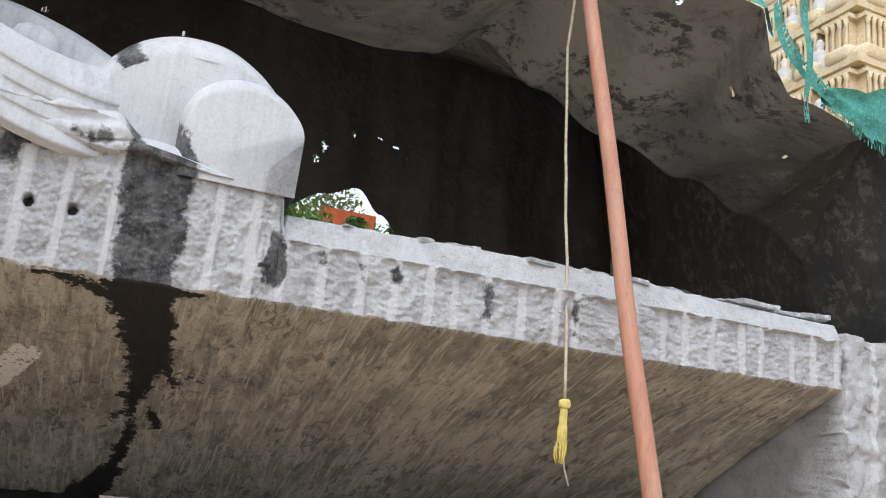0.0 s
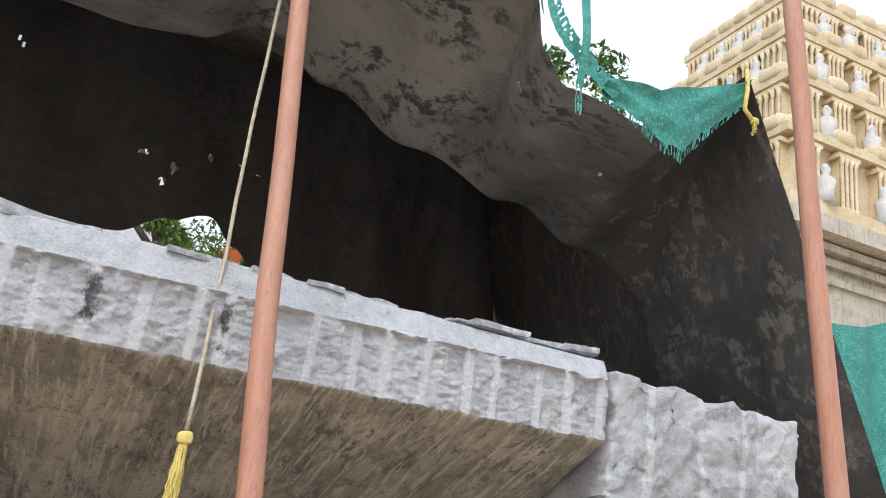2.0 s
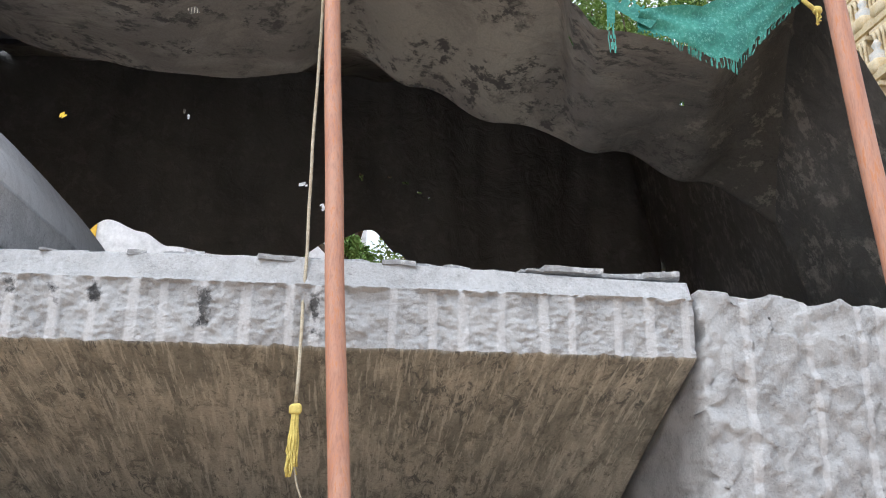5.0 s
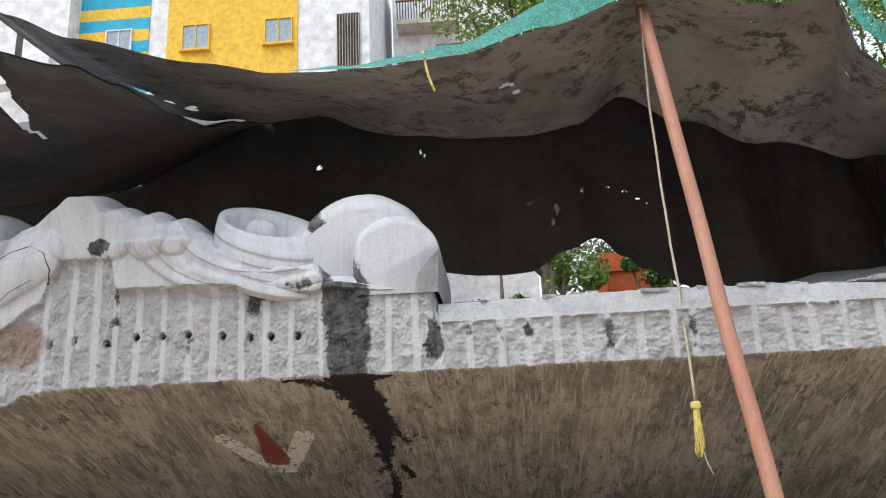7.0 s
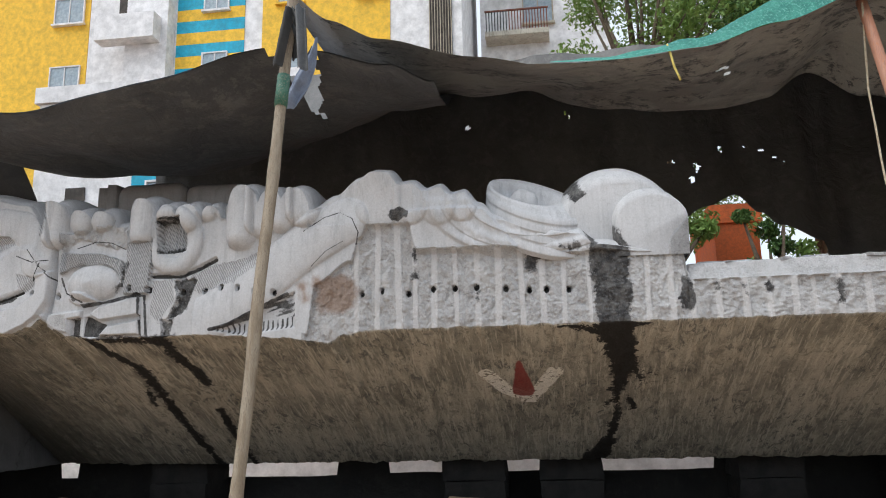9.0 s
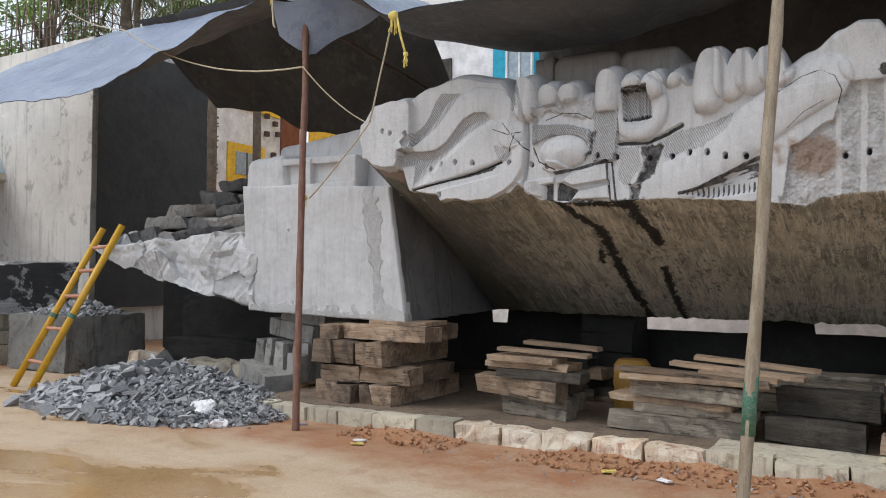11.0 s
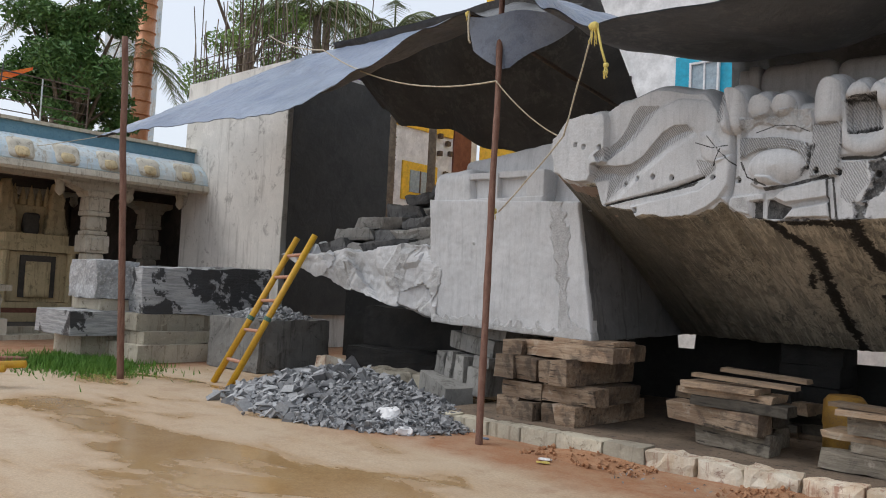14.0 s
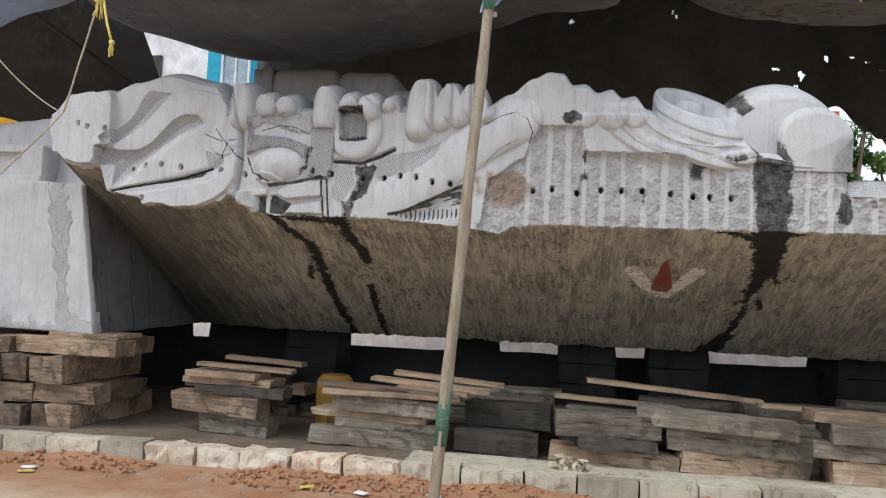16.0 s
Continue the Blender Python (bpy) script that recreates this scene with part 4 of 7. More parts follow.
        reach = np.clip(np.minimum(np.minimum(1.40 - fold, 3.4 - z), np.minimum(-0.62 - xs, z - 2.86)) / 0.05, 0, 1)
        carve = carve - reach * (0.02 + 0.006 * np.sin(fold * 30 + 1.2 * hatch) + 0.012 * ((fold * 3.3) % 1.0))
        d = np.minimum(d, poly_dist(xs, z, ((-0.98, 2.93), (-0.88, 2.96), (-0.76, 2.92), (-0.9, 2.88))) + 3 * rag)
        y = np.where(left, y + carve, y)
        for hx, hz in HOLES:
            q = np.hypot(xs - hx, (z - hz) * 0.75)
            y = np.where(q < 0.022, y + 0.08, y)
            # hole mouths painted black for the shade inside
            d = np.where(q < 0.020, -0.2, d)
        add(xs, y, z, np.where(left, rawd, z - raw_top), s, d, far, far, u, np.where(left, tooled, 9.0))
    # over the top and back
    for j in range(1, nt):
        t = j / (nt - 1)
        z0 = np.where(xs > 0.01, 2.62, top - 0.12)
        if t < 0.5:
            a = t / 0.5 * math.pi / 2
            zl = z0 + (top - z0) * math.sin(a)
            yl = 0.42 * (1 - math.cos(a))
            zl = np.where(xs > 0.01, z0 + (top - z0) * (t / 0.5), zl)
            yl = np.where(xs > 0.01, 0.02 + 0.05 * (t / 0.5), yl)
        else:
            b = (t - 0.5) / 0.5
            yl = np.where(xs > 0.01, 0.07 + b * 4.67, 0.42 + b * 4.3)
            low = np.where(xs > -0.98, 2.72, np.minimum(top, 3.25))
            zl = top + (np.minimum(top, low) - top) * min(1.0, b * 2.0) ** 2
        d = np.full(xs.shape, 9.0)
        fx = -0.74 - 0.10 * t
        d = np.minimum(d, np.abs(xs - fx) - 0.03)
        jitter = np.array([noise.noise((x * 12, t * 6, 4)) for x in xs])
        add(xs, yl + jitter * 0.006, zl + jitter * 0.005, np.where((xs > 0.01) & (t < 0.5), -0.004, far), far, np.where(t < 0.7, d, 9.0), far, far, far)
    # back and bottom
    for y, z in ((4.9, 2.0), (4.4, 1.15), (3.5, 1.12)):
        add(xs, np.full(xs.shape, y), np.full(xs.shape, z), far, far, far, far, far, far)
    n = len(xs)
    verts = np.concatenate(rows)
    R = len(rows)
    faces, fm = [], []
    for j in range(R):
        k = (j + 1) % R
        for i in range(n - 1):
            faces.append((j * n + i, j * n + i + 1, k * n + i + 1, k * n + i))
            bare = j < nu and rows[j][i][1] < 0.22 and xs[i] < -7.07 + 1.6 * rows[j][i][1]
            fm.append(0 if bare else 1 if j < nu or j > nu + nf + nt - 3 else 0)
    # end caps
    faces.append([j * n for j in range(R)])
    faces.append([j * n + n - 1 for j in range(R)][::-1])
    fm += [0, 0]
    ats = [np.concatenate(a) for a in (raw, saw, dark, chalk, red, rust_shade, tool)]
    return verts, faces, fm, ats


def drum():
    """The ringed drum of the hand: a tilted bowl with a boss, over four bands."""
    c, e1, e2 = Vector((-1.17, 0.26, 3.44)), Vector((0.42, 0.0, -0.13)), Vector((0.02, 0.30, 0.20))
    up = e1.cross(e2).normalized()
    prof = [(0.0, 0.03, 0), (0.15, 0.02, 0), (0.24, -0.01, 0), (0.30, -0.08, 0), (0.36, -0.12, 0), (0.50, -0.11, 0), (0.58, -0.04, 0), (0.64, 0.0, 0), (0.80, 0.02, 0), (0.93, 0.0, 0), (1.0, -0.03, 0)]
    for k in range(4):
        prof += [(1.015 + 0.02 * k, 0.0, 0.03 + 0.085 * k), (1.03 + 0.02 * k, 0.0, 0.075 + 0.085 * k), (1.03 + 0.02 * k, 0.0, 0.088 + 0.085 * k), (1.012 + 0.02 * k, 0.0, 0.094 + 0.085 * k)]
    prof += [(0.95, 0.0, 0.40)]
    n = 72
    verts, faces = [], []
    for r, lift, drop in prof:
        for i in range(n):
            a = 2 * math.pi * i / n
            w = 1 + 0.012 * noise.noise((math.cos(a) * 3, math.sin(a) * 3, drop * 12))
            p = c + (e1 * math.cos(a) + e2 * math.sin(a)) * (r * w) + up * lift - e1 * 0.22 * max(0.0, min(1.0, (1.0 - r) * 4))
            verts.append(p - Vector((0, 0, drop)))
    for j in range(len(prof) - 1):
        for i in range(n):
            k = (i + 1) % n
            faces.append([j * n + i, (j + 1) * n + i, (j + 1) * n + k, j * n + k])
    return verts, faces


def dome(x0, x1, top, y0, y1, deep, foot, front):
    """A smoothly rounded knee on a flat cut side at x1: soft towards x0, bulging back from its front at y0. Returns verts, faces."""
    n, m = 64, 30
    verts, faces = [], []
    xc, rx, base = (x0 + x1) / 2, (x1 - x0) / 2, 3.12
    for j in range(m + 1):
        b = j / m
        if b < 0.8:
            a = b / 0.8 * math.pi / 2
            y, sc = y0 + deep * (1 - math.cos(a)), front + (1 - front) * math.sin(a)
        else:
            w = (b - 0.8) / 0.2
            y, sc = y0 + deep + (y1 - y0 - deep) * w, 1.0 - 0.25 * w * w
        for i in range(n + 1):
            t = i / n
            if t < 0.12 or t > 0.88:
                e = min(t, 1 - t) / 0.12
                u, z = (-1 if t < 0.5 else 1), foot + (base - foot) * e
            else:
                a = math.pi * (t - 0.12) / 0.76
                u, z = -math.cos(a), base + (top - base) * math.sin(a) * (0.35 + 0.65 * sc)
            x = x1 - rx * (1 - u) * (0.80 + 0.20 * sc)
            k = 0.008 * noise.noise((u * 3 + 5, y * 3, z * 3))
            verts.append(Vector((x + k, y + k, z + k)))
    for j in range(m):
        for i in range(n):
            a = j * (n + 1) + i
            faces.append([a, a + 1, a + n + 2, a + n + 1])
    faces.append(list(range(n, -1, -1)))
    return verts, faces


def split(solid, size, amount, seed=0):
    """Break a solid's skin into flat, tilted facets."""
    out = []
    for p in solid[0]:
        p = Vector(p)
        c = noise.voronoi(p / size + Vector((seed, 0, 0)))[1][0]
        t = noise.noise_vector(c * 5.3 + Vector((seed, 1, 2)))
        q = p / size + Vector((seed, 0, 0)) - c
        out.append(p + t * amount * (0.5 + 1.2 * q.dot(noise.noise_vector(c * 3.1))))
    return out, solid[1]


def monolith():
    verts, faces, fm, ats = make_monolith()
    extra = []
    # pedestal block at the far end, with the shelf below it
    extra.append((split(hexa([(3.70, 0.05, 1.0), (5.0, 0.1, 1.0), (5.1, 3.6, 1.0), (3.9, 3.6, 1.0), (3.70, 0.02, 2.68), (5.06, 0.05, 2.62), (5.2, 4.4, 2.65), (3.68, 4.4, 2.7)], (96, 30, 110), 0.026, 0.03, 2, 9.0), 0.13, 0.045, 5), -0.02, 10))
    # great block at the head end
    extra.append((hexa([(-9.72, 0.62, 1.12), (-7.10, 0.40, 1.06), (-7.55, 4.0, 1.1), (-9.6, 4.0, 1.2), (-9.74, 0.50, 2.75), (-7.40, 0.46, 2.64), (-7.5, 3.6, 2.65), (-9.5, 3.6, 2.8)], (110, 40, 80), 0.012, 0.02, 5, 5.0), 0.03, 4))
    extra.append((hexa([(-9.74, 0.50, 2.6), (-9.00, 0.490, 2.6), (-9.0, 2.4, 2.6), (-9.6, 2.4, 2.6), (-9.74, 0.56, 3.10), (-9.06, 0.51, 3.14), (-9.0, 2.4, 3.25), (-9.55, 2.4, 3.2)], (30, 16, 24), 0.014, 0.45, 6, 4.0), 0.2, 0))
    for c in (box8(-9.04, -7.90, 0.500, 1.4, 2.5, 2.73), box8(-8.16, -7.90, 0.505, 1.4, 2.6, 3.05), box8(-9.04, -7.92, 0.60, 1.4, 2.55, 3.05), box8(-8.74, -8.60, 0.51, 1.4, 2.6, 3.04), box8(-9.08, -8.0, 0.53, 1.4, 2.98, 3.06)):
        extra.append((hexa(c, (18, 8, 12), 0.008, 0.06, 7, 4.0), 0.2, 0))
    extra.append((hexa([(-9.7, 0.95, 2.6), (-6.9, 0.6, 2.5), (-6.9, 3.0, 2.6), (-9.7, 3.0, 2.6), (-9.6, 1.05, 3.34), (-7.3, 0.75, 3.52), (-7.2, 3.0, 3.6), (-9.3, 3.0, 3.5)], (34, 18, 16), 0.03, 0.20, 8, 1.6), 0.2, 0))
    extra.append((hexa([(-8.2, 1.6, 3.1), (-7.9, 1.6, 3.1), (-7.9, 2.0, 3.1), (-8.2, 2.0, 3.1), (-8.1, 1.7, 3.62), (-8.0, 1.7, 3.62), (-8.0, 1.9, 3.62), (-8.1, 1.9, 3.62)], (6, 6, 6), 0.02, 0.3, 8, 4.0), 0.2, 0))
    # broken tongue beyond the block
    extra.append((split(hexa([(-11.9, 0.50, 1.62), (-9.55, 0.56, 1.16), (-9.4, 3.4, 1.2), (-11.8, 3.0, 1.5), (-13.0, 0.46, 2.0), (-9.55, 0.55, 2.12), (-9.4, 3.4, 2.2), (-12.6, 3.0, 2.05)], (84, 30, 30), 0.035, 0.03, 9, 4.0), 0.42, 0.30, 3), 0.0, 6))
    # rounded knee beside the fissure
    extra.append((dome(-1.08, -0.02, 3.73, 0.07, 2.4, 0.68, 2.86, 0.32), 0.2, 2))
    extra.append((dome(-0.60, 0.028, 3.47, -0.008, 1.4, 0.40, 2.83, 0.30), 0.2, 2))
    extra.append((drum(), 0.2, 8))
    # standing feet behind, dark in the shade
    for a, b, h, y in ((-5.99, -5.86, 4.15, 1.42), (-5.87, -5.74, 4.18, 1.40), (-5.76, -4.95, 4.17, 1.36), (-4.98, -4.28, 4.12, 1.38), (-4.36, -4.02, 3.92, 1.42)):
        extra.append((hexa(box8(a, b, y, y + 0.8, 3.0, h), (18, 8, 12), 0.012, 0.35, int(h * 100), 2.0), 0.2, 0))
    extra.append((hexa([(3.3, 2.6, 2.6), (4.9, 2.4, 2.6), (4.9, 4.2, 2.6), (3.3, 4.2, 2.6), (3.5, 2.8, 3.45), (4.8, 2.6, 3.5), (4.7, 4.2, 3.6), (3.5, 4.2, 3.6)], (18, 8, 10), 0.03, 0.5, 4, 2.0), 0.2, 0))
    verts = [tuple(v) for v in verts]
    flat = [False] * len(faces)
    for (v, f), r, slot in extra:
        k = len(verts)
        verts += [tuple(p) for p in v]
        faces += [[i + k for i in q] for q in f]
        # the head block's side faces take the damp, shade-darkened granite
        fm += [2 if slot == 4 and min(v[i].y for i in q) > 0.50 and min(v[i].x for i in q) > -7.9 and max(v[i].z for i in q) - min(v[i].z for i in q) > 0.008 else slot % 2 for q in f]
        flat += [slot == 6] * len(f)
        add = np.full(len(v), 9.0)
        stain = add
        px, py, pz = np.array([tuple(q) for q in v]).T
        if slot == 2:
            # the fissure runs on over the knee
            stain = np.abs(px - np.interp(pz, [2.83, 2.98, 3.11, 3.24, 3.45], [-0.60, -0.62, -0.66, -0.73, -0.88])) - np.interp(pz, [2.82, 2.9, 3.0, 3.2, 3.5], [0.16, 0.17, 0.11, 0.09, 0.06]) + np.clip(py - 0.95, 0, 9)
        elif slot == 4:
            # wet flank of the head block, darkened for damp and shade, and its broken arris
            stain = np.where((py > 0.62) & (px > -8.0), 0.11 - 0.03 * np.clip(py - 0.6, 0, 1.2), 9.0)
        rawv = np.full(len(v), r)
        if slot == 4:
            rawv = np.abs(px + 7.62 - 0.40 * (2.2 - pz) * 0.35) - 0.09
            patchy = np.array([noise.noise((a * 2.2, 3.0, b * 1.5)) + 0.8 * noise.noise((a * 9, 1.0, b * 6)) + 0.6 * noise.noise((a * 21, 1.0, b * 15)) for a, b in zip(px, pz)])
            rawv = np.minimum(rawv, pz - 1.20 - 0.10 * patchy)
            rawv = np.where(pz > 1.3, rawv + 0.07 * patchy, rawv)
            rawv = np.minimum(rawv, 0.14 - 0.15 * patchy + 0.10 * np.clip((px + 8.9) / 0.6, 0, 1) + 0.06 * np.clip(pz - 2.2, 0, 1))
        sawv = add
        if slot == 2:
            # the knee's sawn end
            rawv = np.maximum(pz - 3.13, -0.13 - px)
            sawv = np.maximum(np.abs(px + 0.11) - 0.024, pz - 3.15)
        if slot == 10:
            sawv = np.minimum(np.minimum(np.abs(px - 3.95) - 0.025, np.abs(px - 4.32 - 0.02 * np.sin(pz * 4)) - 0.02), np.minimum(np.abs(px - 4.62) - 0.022, np.maximum(4.72 - px, 2.30 - pz)))
            sawv = np.maximum(sawv, 1.55 - pz)
        if slot == 6:
            rawv = np.array([0.03 - 0.2 * noise.noise((a * 2.0, b * 2.0, 4.0)) for a, b in zip(px, pz)])
        ats = [np.concatenate([ats[0], rawv]), np.concatenate([ats[1], sawv]), np.concatenate([ats[2], stain])] + [np.concatenate([a, add]) for a in ats[3:]]
    ob = obj("stone_statue", verts, faces, CARVED, smooth=False)
    ob.data.materials.append(STAINED)
    ob.data.materials.append(DAMPSHADE)
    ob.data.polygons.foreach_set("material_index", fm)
    ob.data.polygons.foreach_set("use_smooth", [not q for q in flat])
    for name, a in zip(("raw", "saw", "dark", "chalk", "red", "rust_shade", "tool"), ats):
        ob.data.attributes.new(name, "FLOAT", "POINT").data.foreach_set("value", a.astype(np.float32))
    return tagged(ob, "huge unfinished grey granite statue lying on timber stacks", "statue")


monolith()


# ---- poles, ropes ----
def leaning(z, p0, p4):
    return tuple(p0[i] + (p4[i] - p0[i]) * z / 4 for i in (0, 1)) + (z,)


def pole(name, p0, p4, top, r, material, label, knots=0):
    root = empty(name, leaning(0, p0, p4))
    pts, rad = [], []
    n = 24
    for i in range(n + 1):
        z = -0.12 + (top + 0.12) * i / n
        q = Vector(leaning(z, p0, p4)) - root.location
        q += Vector((noise.noise((z, p0[0], 0)), noise.noise((z, p0[0], 5)), 0)) * 0.012
        pts.append(q)
        rad.append(r * (1.05 - 0.12 * i / n) * (1 + (0.14 if knots and i % knots == 0 else 0)))
    obj("shaft", *tube(pts, rad, 12), material, root, smooth=True)
    return tagged(root, label, "pole", "tarpaulin poles")


pole("support_pole", (1.93, -0.81), (1.68, -0.04), 4.95, 0.048, PINK, "pink painted pole leaning against the tarpaulin edge")
pole("support_pole", (4.22, -1.07), (4.09, -0.85), 5.6, 0.048, PINK, "pink painted pole beside the pedestal end")
pole_c = pole("bamboo_pole", (-3.21, -1.41), (-2.98, -1.11), 5.4, 0.042, BAMBOO, "pale bamboo pole with worn green paint bands", 5)
for z0, z1 in ((0.55, 1.05), (3.85, 4.1)):
    a, b = Vector(leaning(z0, (-3.21, -1.41), (-2.98, -1.11))), Vector(leaning(z1, (-3.21, -1.41), (-2.98, -1.11)))
    obj("paint_band", *tube([a - pole_c.location, b - pole_c.location], 0.0485, 12), GREENP, pole_c, "worn green paint band", True)
pole("bamboo_pole", (-7.67, -0.78), (-8.12, -0.18), 5.2, 0.036, RUSTY, "rusty brown pole with rope ties by the rubble", 4)
pole("support_pole", (-13.95, -1.53), (-14.0, -1.74), 5.1, 0.05, RUSTY, "rusty brown pole standing alone before the temple")


# ---- tarpaulins ----
def lined(name, place, nu, nv, below, above, label, skip=None):
    """A sheet with a different colour on its upper side."""
    n = (nu + 1) * (nv + 1)
    low = [Vector(place(i / nu, j / nv)) for j in range(nv + 1) for i in range(nu + 1)]
    verts = low + [p + Vector((0, 0, 0.012)) for p in low]
    faces, slots = [], []
    for j in range(nv):
        for i in range(nu):
            if skip and skip((i + 0.5) / nu, (j + 0.5) / nv):
                continue
            a = j * (nu + 1) + i
            faces.append([a, a + nu + 1, a + nu + 2, a + 1])
            faces.append([a + n, a + 1 + n, a + nu + 2 + n, a + nu + 1 + n])
            slots += [0, 1 if i / nu < 0.7 else 0]
    ob = obj(name, verts, faces, below, smooth=True)
    ob.data.materials.append(above)
    ob.data.polygons.foreach_set("material_index", slots)
    return tagged(ob, label, "tarpaulin")


def hem(x):
    """Front edge of the black canopy, with a torn notch near its right end."""
    return curve([(-3.1, 4.98), (-2.75, 4.76), (-2.4, 4.64), (-1.6, 4.56), (-0.46, 4.52), (0.22, 4.57), (0.9, 4.74), (1.54, 4.93), (2.73, 4.80), (2.95, 4.78), (3.05, 4.36), (3.2, 4.2), (3.95, 4.12), (4.25, 4.5), (4.55, 4.76)], x)


def belly(x):
    """Lowest line of the canopy's sag, two metres in."""
    return curve([(-3.6, 5.5), (-2.05, 5.15), (-1.31, 5.12), (-0.23, 4.86), (0.6, 4.76), (1.3, 4.84), (1.75, 5.14), (2.3, 4.80), (3.0, 4.53), (3.88, 4.34), (4.69, 4.12), (5.5, 3.72), (6.2, 3.5)], x)


def canopy_place(u, v):
    x0 = -3.1 + 7.65 * u
    front = -0.8 * max(0.0, min(1.0, (-1.2 - x0) / 1.9))
    if v < 0.4:
        w = v / 0.4
        x = x0 + w * (1.0 * u - 0.2)
        y = front + (2.0 - front) * w
        z = hem(x0) + (belly(x) - hem(x0)) * (w ** 1.2) + 0.10 * math.sin(w * math.pi) * u
    else:
        w = (v - 0.4) / 0.6
        x = x0 + (1.0 * u - 0.2) + w * 0.6 * u
        y = 2.0 + 5.3 * w
        z = belly(x) + (7.7 - belly(x)) * (w ** 0.8)
    k = noise.noise((x * 1.1, y * 1.1, 2)) * 0.05 + noise.noise((x * 3, y * 2, 2)) * 0.025 + 0.02 * math.sin(x * 7 + y * 2 + 2 * noise.noise((x, y, 0)))
    return (x, y - 0.02 + noise.noise((x * 2, z, 8)) * 0.04, z + k * (0.3 + min(1, v * 4) * 0.7))


HOLED = ((0.085, 0.22, 0.007), (0.10, 0.26, 0.006), (0.112, 0.30, 0.007), (0.075, 0.25, 0.004), (0.12, 0.28, 0.004), (0.47, 0.16, 0.006), (0.475, 0.20, 0.004), (0.72, 0.06, 0.003), (0.80, 0.12, 0.003), (0.9, 0.2, 0.003))
sheet("tarpaulin_canopy", canopy_place, 260, 140, DUSTY, "dusty black tarpaulin canopy sagging between poles", "tarpaulin",
      lambda u, v: any(math.hypot(u - a, (v - b) * 0.6) + 0.004 * noise.noise((u * 300, v * 200, 1)) < r for a, b, r in HOLED))


def back_hem(x):
    return curve([(-7.5, 2.6), (-3, 3.4), (-2.2, 4.6), (-1.55, 5.12), (-1.1, 4.98), (-0.7, 4.78), (0.05, 4.68), (1.02, 4.70), (1.59, 4.97), (2.11, 5.18), (2.5, 4.86), (2.78, 4.62), (3.41, 4.31), (3.6, 3.6), (4.2, 2.6), (6, 1.6)], x)


TEARS = ((1.09, 5.82, 0.05), (1.5, 5.70, 0.07), (1.41, 5.48, 0.055), (1.93, 6.01, 0.05), (-0.67, 6.79, 0.035), (2.37, 6.04, 0.022), (2.59, 5.93, 0.022), (2.81, 5.78, 0.025), (2.94, 5.71, 0.02), (-2.44, 6.72, 0.045), (-0.6, 6.75, 0.02))


def back_place(u, v):
    x = -8.4 + 14.9 * u
    z = 8.0 + (back_hem(x) - 8.0) * v
    y = 7.1 + 0.22 * noise.noise((x * 0.8, z * 0.25, 4)) + 0.06 * noise.noise((x * 3, z * 0.8, 4)) + 0.05 * math.sin(x * 4 + z)
    return (x, y, z)


def torn(u, v):
    x, y, z = back_place(u, v)
    return any(abs(x - a) + abs(z - b) * 0.8 + 0.06 * noise.noise((x * 25, z * 25, 1)) < r for a, b, r in TEARS)


sheet("tarpaulin_wall", back_place, 460, 130, BACKING, "black tarpaulin hung behind the statue with small tears", "tarpaulin", torn)


# added sheet: stands for the deep shade under the statue
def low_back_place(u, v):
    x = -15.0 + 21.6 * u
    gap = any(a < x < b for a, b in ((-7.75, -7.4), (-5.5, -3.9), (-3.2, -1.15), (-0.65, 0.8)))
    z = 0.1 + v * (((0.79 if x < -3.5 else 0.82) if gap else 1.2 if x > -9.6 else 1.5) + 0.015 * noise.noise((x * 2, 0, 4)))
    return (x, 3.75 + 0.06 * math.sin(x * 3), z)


sheet("tarpaulin_wall", low_back_place, 432, 4, UNDERSHADE, "added low black sheet giving the dark under the statue", "tarpaulin")


def right_place(u, v):
    """The end wall, falling from the canopy's side edge to the ground."""
    a = Vector(canopy_place(1.0, u))
    z = a.z + (0.3 - a.z) * v
    drop = a.z - z
    x = a.x + 0.5 * min(drop, 3.2) * (1 - 0.6 * u) + 0.10 * noise.noise((a.y * 1.5, z * 0.4, 6)) * v + 0.06 * math.sin(a.y * 5 + z) * v
    return (x, a.y + 0.04 * drop, z)


sheet("tarpaulin_wall", right_place, 90, 60, FLECKED, "black tarpaulin end wall hanging to the ground", "tarpaulin")


def net_place(u, v):
    """Green shade net: a torn flap hung from the notch to the corner."""
    x = 3.42 + 1.1 * u
    top = 4.30 + 0.06 * math.sin(u * 5) + 0.46 * max(0, u - 0.35) / 0.65
    ln = 0.12 + 0.38 * max(0, 1 - abs(u - 0.55) / 0.55) + 0.02 * noise.noise((u * 30, 0, 1))
    return (x + 0.06 * v * math.sin(u * 6), -0.10 + 0.05 * v + 0.03 * noise.noise((x * 5, v * 3, 1)), top - ln * v)


sheet("shade_net", net_place, 160, 26, NET, "torn green shade net flap at the canopy's notch", "net", lambda u, v: v > 0.86 and noise.noise((u * 110, v * 6, 3)) > -0.05)


def net_edge_place(u, v):
    x = 2.97 + 0.5 * u ** 1.6
    z = 4.82 - 0.6 * u ** 0.6
    return (x + 0.02 + 0.07 * v, -0.08, z + 0.10 * v - 0.02 + 0.015 * noise.noise((u * 20, v, 2)))


